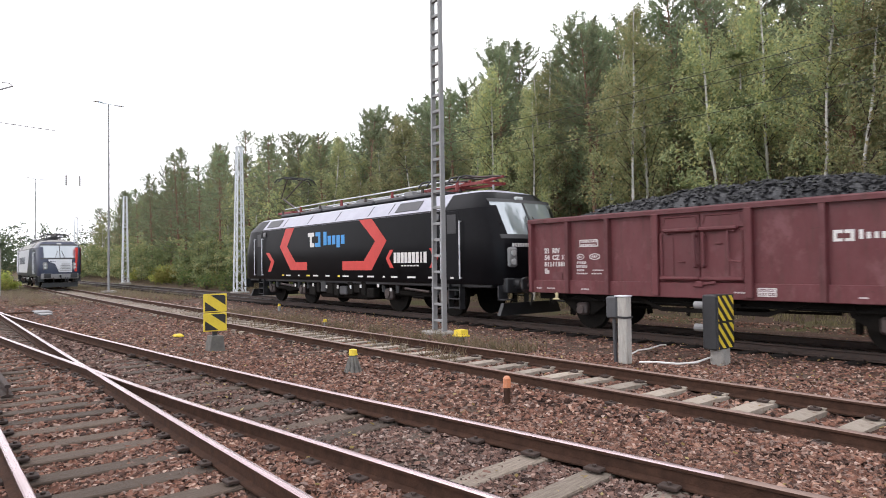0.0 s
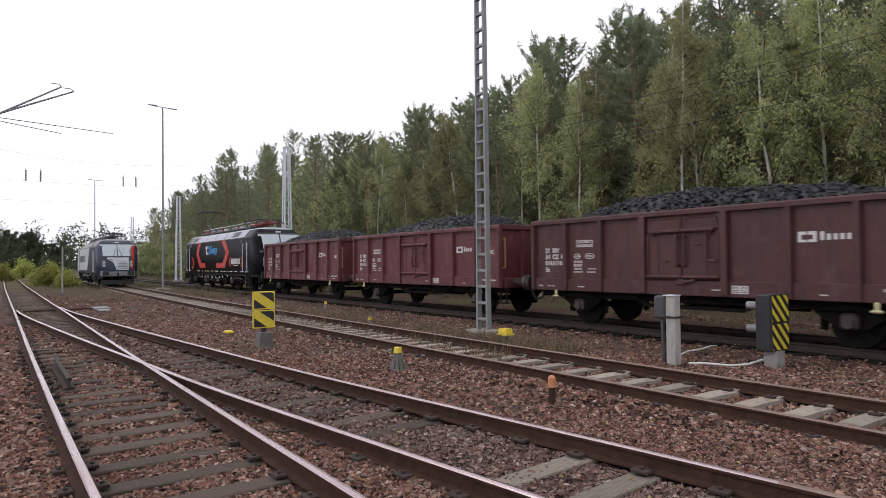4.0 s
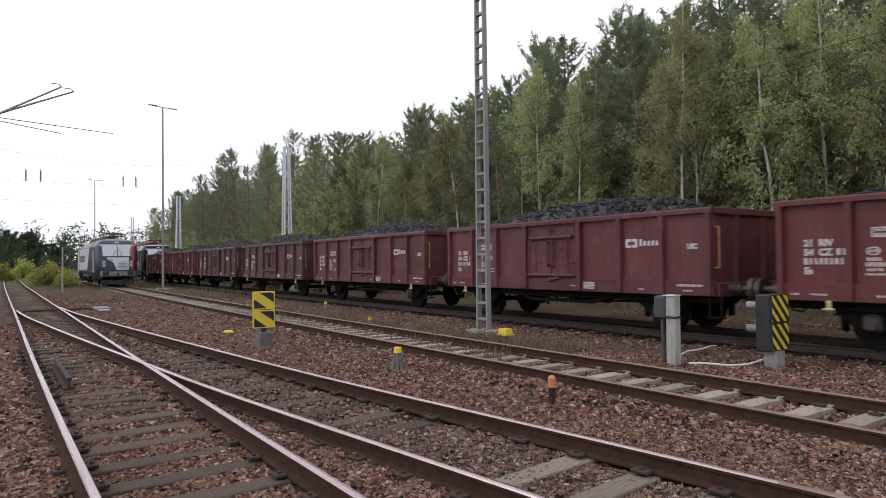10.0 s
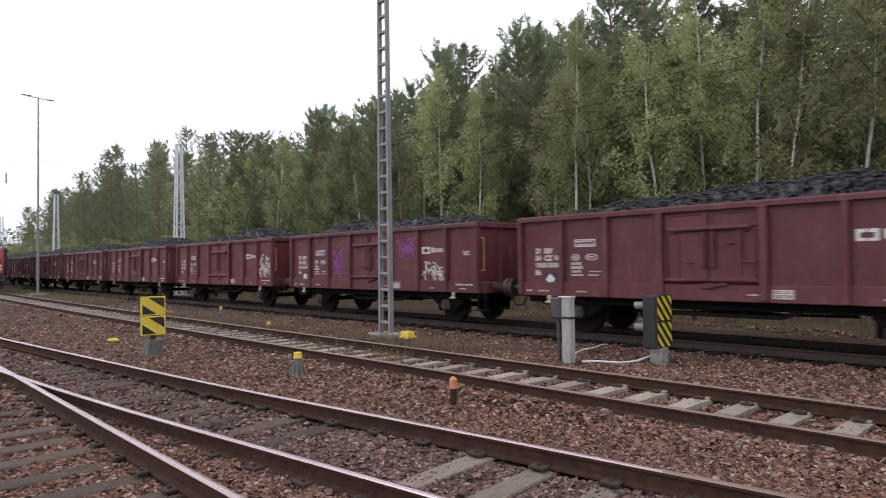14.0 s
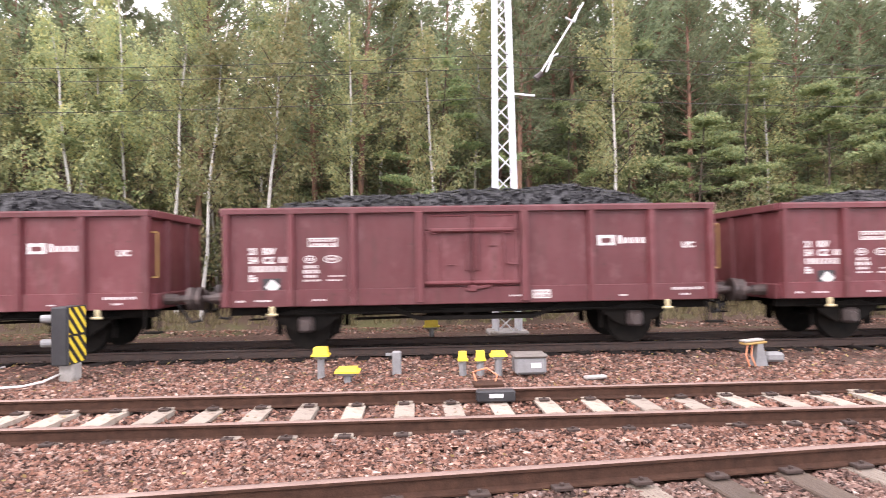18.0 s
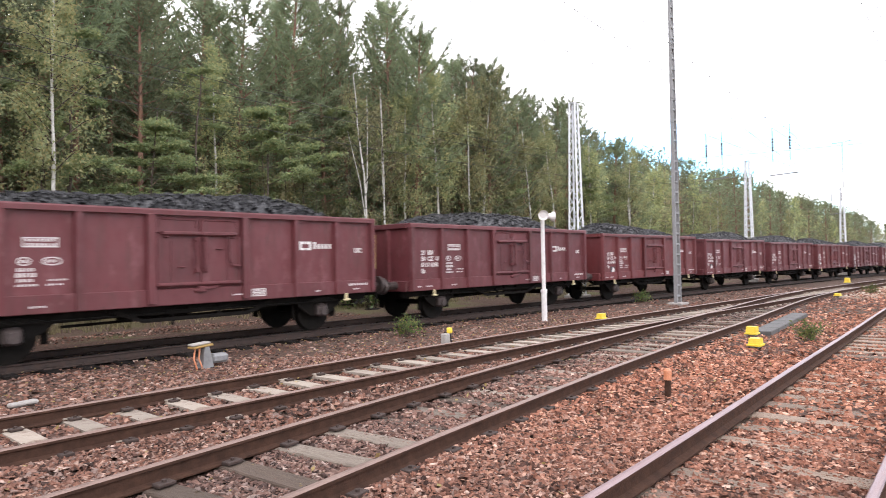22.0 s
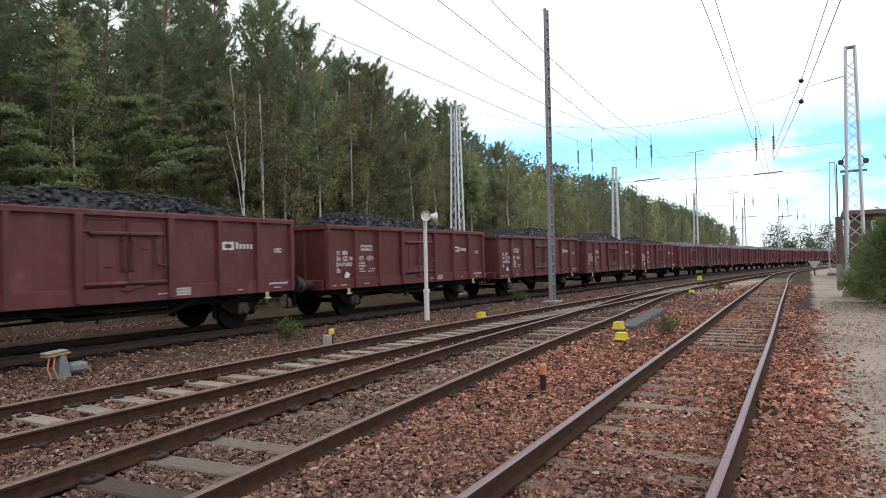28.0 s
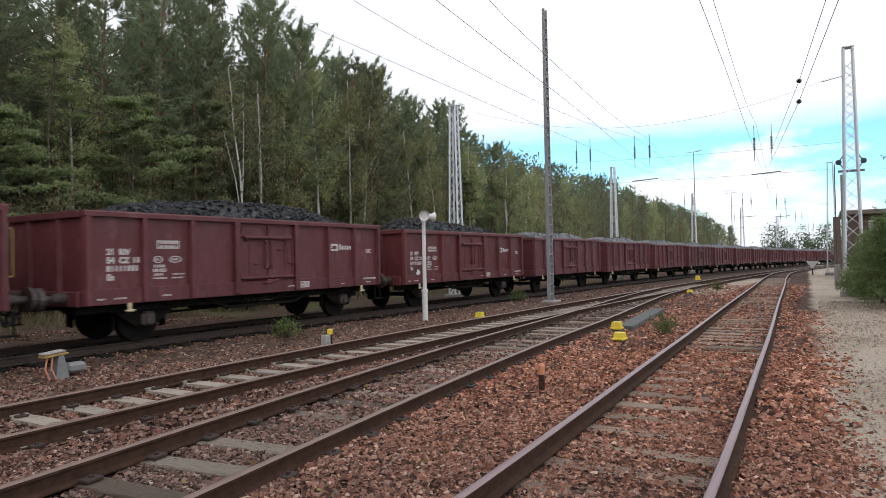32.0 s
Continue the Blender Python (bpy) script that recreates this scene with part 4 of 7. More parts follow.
# ---- locomotives ----
LOCO_BLACK = surface("loco_black_paint", (0.0035, 0.0035, 0.0045), (0.006, 0.006, 0.0075), 0.32, 0, 2, bump=0.02, spec=0.1)
LOCO_GREY = surface("loco_roof_grey", (0.36, 0.36, 0.42), (0.43, 0.43, 0.49), 0.42, 0.2, 2, bump=0.05)
LOCO_DARK = surface("loco_roof_dark", (0.05, 0.05, 0.055), (0.08, 0.08, 0.085), 0.55, 0.1, 3, bump=0.1)
LOCO_WHITE = surface("loco_white_paint", (0.66, 0.67, 0.70), (0.58, 0.59, 0.62), 0.35, 0, 2, bump=0.03)
LOCO_BLUE = surface("loco_dark_blue", (0.020, 0.027, 0.055), (0.030, 0.038, 0.07), 0.35, 0, 2, bump=0.03)
LOCO_RED = surface("loco_red", (0.58, 0.035, 0.025), (0.50, 0.03, 0.022), 0.4, 0, 3, bump=0.02)
LOCO_SKY = surface("loco_light_blue", (0.03, 0.25, 0.60), (0.04, 0.28, 0.62), 0.4, 0, 3, bump=0.02)
INSUL_RED = surface("roof_red", (0.26, 0.035, 0.035), (0.20, 0.035, 0.035), 0.5, 0, 3)
LENS = glass_mat("headlight_glass", (0.55, 0.56, 0.55), 0.1)


def windscreen_mat():
    # pale, partly metallic tint stands in for the sky's bright reflection in the glass
    m = glass_mat("windscreen_glass", (0.36, 0.40, 0.42), 0.06)
    b = [n for n in m.node_tree.nodes if n.type == "BSDF_PRINCIPLED"][0]
    b.inputs["Metallic"].default_value = 0.55
    return m


WINDSCREEN = windscreen_mat()
HALF_LOCO = 9.05
SECTION = ((1.44, 1.02), (1.5, 1.12), (1.5, 2.3), (1.5, 2.85), (1.5, 3.2), (1.46, 3.28), (1.14, 3.68), (1.0, 3.75), (0.5, 3.82))
NOSE = ((0.0, 0.86), (0.04, 1.1), (0.13, 1.3), (0.34, 1.43), (0.8, 1.5), (1.5, 1.5), (2.4, 1.5))


def set_back(z):
    """How far the cab front leans back at a height."""
    for (z0, a), (z1, b) in (((1.0, 0.05), (1.5, 0.0)), ((1.5, 0.0), (2.3, 0.08)), ((2.3, 0.08), (3.42, 0.66)), ((3.42, 0.66), (3.68, 0.98)), ((3.68, 0.98), (3.87, 1.75))):
        if z <= z1:
            return a + (b - a) * (z - z0) / (z1 - z0)
    return 1.75


def hull_point(d, half, y, z, side, out=0.0):
    k = half / 1.5
    x = HALF_LOCO - d - set_back(z) * (1 - d / 2.4)
    return Vector((x + out, side * (y * k + (out if d > 0.1 else 0)), z))


def make_hull(paint, shoulder):
    rings = []
    for d, half in NOSE:
        rings.append([hull_point(d, half, y, z, 1) for y, z in SECTION] + [hull_point(d, half, y, z, -1) for y, z in reversed(SECTION)])
    back = [[Vector((-p.x, p.y, p.z)) for p in ring] for ring in rings]
    straight = [[Vector((x, p.y, p.z)) for p in rings[-1]] for x in (3.3, 0.0, -3.3)]
    s = Shape().loft(rings + straight + back[::-1], close=False)
    n, m = len(SECTION), len(rings[0])
    last = len(s.v) - m
    for i in range(n - 1):
        s.f.append((i, i + 1, m - 2 - i, m - 1 - i))
        s.f.append((last + m - 1 - i, last + m - 2 - i, last + i + 1, last + i))
    me = s.mesh("body", paint)
    me.materials.append(shoulder)
    me.materials.append(LOCO_DARK)
    for p in me.polygons:
        if p.center.z > 3.24 and abs(p.center.x) < 6.7:
            p.material_index = 1 if abs(p.center.y) > 1.0 else 2
        elif p.center.z > 3.6:
            p.material_index = 1
    me.shade_smooth()
    me.set_sharp_from_angle(angle=radians(35))
    keep = {4, 6, m - 5, m - 7}
    for e in me.edges:
        a, b = e.vertices
        if a % m == b % m and a % m in keep:
            e.use_edge_sharp = True
    return me


def make_loco(label, paint, roofing, livery):
    gear = INSUL_RED if livery == "black" else LOCO_DARK
    beam = BLACK if livery == "black" else GREYBOX
    lo = thing("locomotive", label, "locomotive")
    L = HALF_LOCO
    part("body", make_hull(paint, roofing), None, lo)
    part("underframe", Shape().box(0, 0, 0.98, 17.0, 2.7, 0.12, 0.03), BLACK, lo)
    for e in (-1, 1):
        at = pose(0, 0, 0, 0, 0, 0 if e > 0 else 180)
        # windscreen wraps round the nose
        cols = [(d, h, sd) for sd, seq in ((1, NOSE[2::-1]), (-1, NOSE[:3])) for d, h in seq]
        zs = (2.42, 2.75, 3.08, 3.36)
        vs = [hull_point(d, h, 1.42, z, sd, 0.012) for z in zs for d, h, sd in cols]
        nc = len(cols)
        fs = [(r * nc + c, r * nc + c + 1, (r + 1) * nc + c + 1, (r + 1) * nc + c) for r in range(len(zs) - 1) for c in range(nc - 1)]
        ws = part("windscreen", Shape().add(vs, fs), WINDSCREEN, lo, "sloping windscreen reflecting the sky", at=at, smooth=True)
        for z0, z1 in ((2.3, 2.42), (3.36, 3.46)):
            vs = [hull_point(d, h, 1.46, z, sd, 0.014) for z in (z0, z1) for d, h, sd in cols]
            part("windscreen_frame", Shape().add(vs, [(c, c + 1, nc + c + 1, nc + c) for c in range(nc - 1)]), BLACK, lo, "black band round the windscreen", at=at, smooth=True)
        part("windscreen_pillar", Shape().bar(hull_point(0, 0.86, 0, 2.42, 1, 0.02), hull_point(0, 0.86, 0, 3.36, 1, 0.02), 0.06, 0.03), BLACK, lo, at=at)
        for y in (-0.55, 0.55):
            part("wiper", Shape().rod(hull_point(0, 0.86, y, 2.36, 1, 0.05), hull_point(0, 0.86, y * 0.45, 2.95, 1, 0.05), 0.02, n=5), BLACK, ws)
        part("top_lamp", Shape().box(L - 0.78, 0, 3.5, 0.14, 0.3, 0.12, 0.03), LENS, lo, at=at)
        for y in (-0.98, 0.98):
            hl = part("headlight", Shape().box(L - 0.09, y, 1.78, 0.14, 0.3, 0.56, 0.05, Matrix.Rotation(radians(14 if y > 0 else -14), 3, "Z")), GREYBOX, lo, at=at)
            for z in (1.66, 1.9):
                part("lens", Shape().rod((L - 0.05, y, z), (L + 0.0, y, z), 0.085, n=14), LENS, hl)
            buf = Shape().rod((L - 0.1, y * 0.9, 1.05), (L + 0.2, y * 0.9, 1.05), 0.14, n=12).box(L + 0.38, y * 0.9, 1.05, 0.07, 0.46, 0.34, 0.03).rod((L + 0.2, y * 0.9, 1.05), (L + 0.36, y * 0.9, 1.05), 0.09, n=10)
            part("buffer", buf, BLACK, lo, at=at)
            part("front_step", Shape().box(L - 0.1, y * 1.25, 0.62, 0.3, 0.35, 0.03).box(L - 0.22, y * 1.25, 0.8, 0.04, 0.35, 0.4), BLACK, lo, at=at)
        part("buffer_beam", Shape().box(L - 0.14, 0, 1.0, 0.22, 2.5, 0.42, 0.04), beam, lo, at=at)
        part("plough", Shape().prism([(-1.25, 0.16), (1.25, 0.16), (1.1, 0.5), (-1.1, 0.5)], L - 0.42, L - 0.3), BLACK, lo, at=at)
        part("coupling", Shape().box(L + 0.15, 0, 1.02, 0.4, 0.1, 0.14, 0.03).tube([(L + 0.3, 0, 0.98), (L + 0.38, 0.04, 0.75), (L + 0.44, 0, 0.6)], 0.035), GRIME_SHADE, lo, at=at)
        for y in (-0.45, 0.35, 0.5):
            part("brake_hose", Shape().tube([(L, y, 0.9), (L + 0.16, y, 0.72), (L + 0.1, y, 0.45)], 0.03), BLACK, lo, at=at)
        for s in (-1, 1):
            st = Shape()
            for z in (0.32, 0.58, 0.84):
                st.box(L - 2.05, s * 1.34, z, 0.52, 0.22, 0.03)
            st.box(L - 2.3, s * 1.34, 0.68, 0.03, 0.2, 0.8).box(L - 1.8, s * 1.34, 0.68, 0.03, 0.2, 0.8)
            part("steps", st, BLACK, lo, at=at)
            dr = part("cab_door", Shape().box(L - 2.05, s * 1.497, 2.15, 0.66, 0.02, 2.02, 0.006), paint, lo, at=at)
            part("door_window", Shape().box(L - 2.05, s * 1.51, 2.78, 0.42, 0.016, 0.56, 0.006), BLACK, dr)
            for x in (L - 1.62, L - 2.48):
                part("handrail", Shape().rod((x, s * 1.48, 1.2), (x, s * 1.58, 1.2), 0.016).rod((x, s * 1.58, 1.18), (x, s * 1.58, 2.86), 0.021).rod((x, s * 1.48, 2.84), (x, s * 1.58, 2.84), 0.016), GALV, lo, "bright steel handrail", at=at)
            part("camera_pod", Shape().box(L - 2.72, s * 1.53, 3.02, 0.16, 0.1, 0.2, 0.03), GREYBOX, lo, at=at)
    # underfloor gear
    rnd = random.Random(6)
    part("transformer_case", Shape().box(0, 0, 0.62, 3.6, 2.3, 0.55, 0.06), GRIME_SHADE, lo)
    for s in (-1, 1):
        x = -2.4
        while x < 2.5:
            w = rnd.uniform(0.35, 0.7)
            part("equipment_box", Shape().box(x + w / 2, s * 1.22, 0.78 - rnd.uniform(0, 0.2), w - 0.06, 0.3, rnd.uniform(0.3, 0.55), 0.04), rnd.choice((GRIME_SHADE, BLACK, GRIME_SHADE, LOCO_DARK)), lo)
            x += w
        for k in range(9):
            part("service_plate", Shape().box(-3.6 + 0.9 * k + rnd.uniform(-0.2, 0.2), s * 1.39, 0.86 + rnd.uniform(-0.12, 0.05), 0.1, 0.02, 0.12), WHITE, lo)
    for bx in (-4.75, 4.75):
        bg = part("bogie", Shape().box(bx, -1.05, 0.66, 3.7, 0.16, 0.2, 0.05).box(bx, 1.05, 0.66, 3.7, 0.16, 0.2, 0.05).box(bx, 0, 0.62, 0.7, 2.2, 0.26, 0.05), GRIME_SHADE, lo)
        for wx in (-1.5, 1.5):
            for y in (-0.76, 0.76):
                part("wheel", Shape().rod((bx + wx, y - 0.07, 0.62), (bx + wx, y + 0.07, 0.62), 0.62, n=28).rod((bx + wx, y - 0.13, 0.62), (bx + wx, y + 0.13, 0.62), 0.22, n=16), GRIME_SHADE, bg)
            for y in (-1.17, 1.17):
                part("axle_box", Shape().box(bx + wx, y, 0.6, 0.44, 0.2, 0.4, 0.06).rod((bx + wx, y, 0.62), (bx + wx, y * 1.12, 0.62), 0.14, n=12), STEEL, bg)
                for o in (-0.42, 0.42):
                    part("coil_spring", Shape().rod((bx + wx + o, y * 0.95, 0.66), (bx + wx + o, y * 0.95, 0.98), 0.1, n=10), BLACK, bg)
        for y in (-1.24, 1.24):
            part("damper", Shape().rod((bx - 0.5, y, 0.82), (bx + 0.8, y, 0.74), 0.045), STEEL, bg)
            part("sand_pipe", Shape().tube([(bx + 2.15, y * 0.9, 0.95), (bx + 2.2, y * 0.85, 0.5), (bx + 2.1, y * 0.7, 0.15)], 0.03), GRIME_SHADE, bg)
    # roof gear
    for k, x in enumerate((-5.4, -3.4, -1.4, 0.6, 2.6, 4.6)):
        part("roof_hatch", Shape().box(x, 0, 3.9, 1.85, 1.5, 0.12, 0.03), LOCO_DARK, lo)
    for k in range(22):
        x = -6.4 + 0.6 * k
        y = (-0.6, 0.5, 0.05)[k % 3]
        part("insulator", Shape().rod((x, y, 3.92), (x, y, 4.14 + 0.08 * (k % 2)), 0.065, 0.045, 8), gear if k % 2 else STEEL, lo)
    for y, z in ((-0.6, 4.2), (0.5, 4.18), (-0.15, 4.12)):
        part("busbar", Shape().tube([(-6.2, y, z), (-2.0, y + 0.1, z + 0.05), (1.5, y - 0.1, z), (6.0, y, z + 0.06)], 0.025), GALV, lo)
    for k in range(6):
        x = -4.5 + 1.6 * k
        part("roof_box", Shape().box(x, 0.3 * (-1) ** k, 4.03, 0.55, 0.5, 0.2, 0.04), GREYBOX if k % 2 else LOCO_DARK, lo)
    for px, up in ((-6.5, livery == "black"), (5.0, False), (6.5, False)):
        e = 1 if px < 0 else -1
        top = 5.7 if up else 4.34
        pan = part("pantograph", Shape().box(px, -0.4, 4.08, 1.6, 0.08, 0.08).box(px, 0.4, 4.08, 1.6, 0.08, 0.08).box(px - 0.7, 0, 4.08, 0.08, 0.9, 0.08).box(px + 0.7, 0, 4.08, 0.08, 0.9, 0.08), gear, lo, "folding roof pantograph with red base")
        knee = (px - e * 1.15, 0, 4.85 if up else 4.24)
        head = (px + e * 0.15, 0, top)
        part("lower_arm", Shape().rod((px + e * 0.6, 0, 4.12), knee, 0.055, 0.045), STEEL if up else gear, pan)
        for y in (-0.4, 0.4):
            part("upper_arm", Shape().rod((knee[0], y * 0.3, knee[2]), (head[0], y, head[2] - 0.03), 0.028), STEEL, pan)
        for d in (-0.22, 0.22):
            part("contact_bow", Shape().tube([(head[0] + d, -0.95, top - 0.24), (head[0] + d, -0.8, top - 0.06), (head[0] + d, -0.55, top), (head[0] + d, 0.55, top), (head[0] + d, 0.8, top - 0.06), (head[0] + d, 0.95, top - 0.24)], 0.028), BLACK, pan)
    lean = Matrix.Rotation(radians(51.3), 3, "X")
    for s in (-1, 1):
        at = pose(0, 0, 0, 0, 0, 0 if s < 0 else 180)
        for x in (-5.7, 4.6):
            part("vent_grille", Shape().box(x, -1.305, 3.485, 1.3, 0.4, 0.02, 0.005, lean), LOCO_DARK, lo, "dark ventilation grille", at=at)
        for x in (-6.7, -4.6, -2.3, 0.0, 2.3, 3.6, 6.7):
            part("roof_joint", Shape().box(x, -1.303, 3.483, 0.03, 0.46, 0.012, 0, lean), LOCO_DARK, lo, at=at)
        part("rain_gutter", Shape().box(0, -1.5, 3.23, 13.4, 0.03, 0.035, 0.006), LOCO_DARK, lo, at=at)
    for k in range(7):
        part("number_mark", Shape().box(L + 0.0 - set_back(2.12), -0.95 + 0.1 * k, 2.12, 0.03, 0.06, 0.1), WHITE if livery == "black" else LOCO_BLUE, lo)
    part("aerial", Shape().rod((6.9, 0.3, 3.8), (6.9, 0.3, 4.2), 0.03), GALV, lo)
    if livery == "black":
        black_livery(lo)
    else:
        white_livery(lo)
    return lo


def plate(points, y, depth=0.006):
    """A flat painted field on the side wall y."""
    return Shape().prism(points, y - depth, y, axis="y")


def black_livery(lo):
    y = -1.5
    part("chevron", plate([(-4.2, 3.2), (-3.4, 3.2), (-4.1, 2.42), (-3.3, 1.75), (-2.25, 1.75), (-2.25, 1.42), (-3.75, 1.42), (-4.8, 2.42)], y), LOCO_RED, lo, "bright red chevron stripe")
    part("chevron", plate([(1.75, 3.25), (2.6, 3.25), (3.55, 2.42), (2.6, 1.42), (0.6, 1.42), (0.6, 1.75), (2.1, 1.75), (2.85, 2.42)], y), LOCO_RED, lo, "bright red chevron stripe")
    part("chevron", plate([(-6.3, 2.2), (-5.95, 2.2), (-5.4, 1.8), (-5.75, 1.35), (-6.05, 1.35), (-5.75, 1.8)], y), LOCO_RED, lo)
    for x0, e in ((3.5, 1), (6.35, -1)):
        part("bracket", plate([(x0 + e * 0.25, 2.1), (x0 + e * 0.45, 2.1), (x0 + e * 0.2, 1.82), (x0 + e * 0.45, 1.5), (x0 + e * 0.25, 1.5), (x0, 1.82)][::e], y), LOCO_RED, lo)
    for k in range(9):
        part("owner_mark", Shape().box(4.05 + 0.205 * k, y - 0.004, 1.83, 0.085 if k == 7 else 0.155, 0.008, 0.34), WHITE, lo)
    for k in range(6):
        part("owner_mark", Shape().box(4.45 + 0.17 * k, y - 0.004, 1.57, 0.1, 0.008, 0.045), WHITE, lo)
    part("operator_sign", plate([(-2.15, 2.92), (-1.62, 2.92), (-1.62, 2.76), (-1.82, 2.76), (-1.82, 2.5), (-1.62, 2.5), (-1.62, 2.34), (-1.98, 2.34), (-1.98, 2.76), (-2.15, 2.76)], y), WHITE, lo)
    part("operator_sign", plate([(-1.5, 2.92), (-1.1, 2.92), (-1.1, 2.34), (-1.55, 2.34), (-1.55, 2.5), (-1.28, 2.5), (-1.28, 2.76), (-1.5, 2.76)], y), LOCO_SKY, lo)
    for k in range(5):
        part("sign_bar", Shape().box(-0.72 + 0.34 * k, y - 0.004, 2.57 + (0.08, 0, 0, -0.06, 0)[k], 0.25, 0.008, (0.52, 0.34, 0.34, 0.46, 0.34)[k]), LOCO_SKY, lo, "light blue bar of the operator's sign")
    rnd = random.Random(3)
    x = -4.5
    while x < 7.0:
        wd = rnd.uniform(0.12, 0.45)
        part("data_mark", Shape().box(x, y - 0.004, 1.2, wd, 0.008, 0.055), rnd.choice((WHITE, WHITE, YELLOW)), lo)
        x += wd + rnd.uniform(0.25, 0.75)


def white_livery(lo):
    y = -1.5
    L = HALF_LOCO
    part("side_field", plate([(-8.2, 1.25), (1.2, 1.25), (3.2, 3.2), (-8.2, 3.2)], y), LOCO_WHITE, lo, "white side panel")
    for k in range(7):
        part("owner_mark", Shape().box(-5.4 + 0.75 * k, y - 0.01, 2.3, 0.5, 0.006, 0.6), LOCO_BLUE, lo)

    def nose_plate(name, points, material, label):
        vs = [hull_point(0.0, 0.86, p, z, 1, 0.012) if abs(p) < 1.4 else hull_point(0.1, 1.25, p * 0.93, z, 1, 0.02) for p, z in points]
        part(name, Shape().add(vs, [tuple(range(len(vs)))]), material, lo, label)
    nose_plate("front_field", [(-0.15, 1.3), (1.38, 1.3), (1.38, 1.5), (1.38, 2.3), (-1.3, 2.3), (-1.38, 2.15), (-0.6, 1.95), (-0.35, 1.6)], LOCO_WHITE, "white front panel")
    part("front_stripe", Shape().prism([(0.95, 1.35), (1.12, 1.35), (1.2, 3.2), (1.05, 3.2), (1.02, 2.3)], L - 0.6, L - 0.02), LOCO_RED, lo, "red corner stripe")
    part("side_stripe", plate([(7.9, 1.3), (8.55, 1.3), (8.3, 3.2), (7.9, 3.2)], 1.506), LOCO_RED, lo, "red corner stripe")
    for k in range(5):
        part("grille_bar", Shape().box(L + 0.02, 0.35, 1.45 + 0.12 * k, 0.02, 0.75 - 0.04 * k, 0.035), GREYBOX, lo)


# ---- trees ----
def leaf_cloud(centres, rnd, count, spread, size, slim=0.5, droop=0.0):
    """Small pointed leaves round the given centres (numpy)."""
    g = np.random.default_rng(rnd)
    c = np.asarray(centres, float)
    pick = c[g.integers(0, len(c), count)]
    p = pick + g.normal(0, 1, (count, 3)) * spread
    a = g.normal(0, 1, (count, 3))
    a[:, 2] -= droop
    return leaf_faces(g, p, a, size, slim)


def leaf_faces(g, p, a, size, slim):
    count = len(p)
    a = a / np.linalg.norm(a, axis=1)[:, None]
    b = np.cross(a, g.normal(0, 1, (count, 3)))
    b /= np.linalg.norm(b, axis=1)[:, None]
    s = size * g.uniform(0.6, 1.4, (count, 1))
    verts = np.stack([p - a * s - b * s * slim, p - a * s + b * s * slim, p + a * s], 1).reshape(-1, 3)
    faces = np.arange(count * 3).reshape(-1, 3)
    return verts.tolist(), faces.tolist()


def spray_mesh(name, shoots, seed, count, spread, size, slim, wild, material):
    """Needles or leaves along shoots (start, end): they point along the shoot and fan out."""
    g = np.random.default_rng(seed)
    a = np.array([tuple(p) + tuple(q) for p, q in shoots])
    long = np.linalg.norm(a[:, 3:] - a[:, :3], axis=1) + 0.06
    pick = a[g.choice(len(a), count, p=long / long.sum())]
    d = pick[:, 3:] - pick[:, :3]
    p = pick[:, :3] + d * g.uniform(0, 1, (count, 1)) + g.normal(0, 1, (count, 3)) * spread
    d /= np.linalg.norm(d, axis=1)[:, None] + 1e-6
    v, f = leaf_faces(g, p, d + g.normal(0, wild, (count, 3)), size, slim)
    return quick(name, v, f, material)


def crown_mesh(name, centres, seed, count, spread, size, slim, material, droop=0.0):
    v, f = leaf_cloud(centres, seed, count, spread, size, slim, droop)
    return quick(name, v, f, material)


HEIGHT = {}


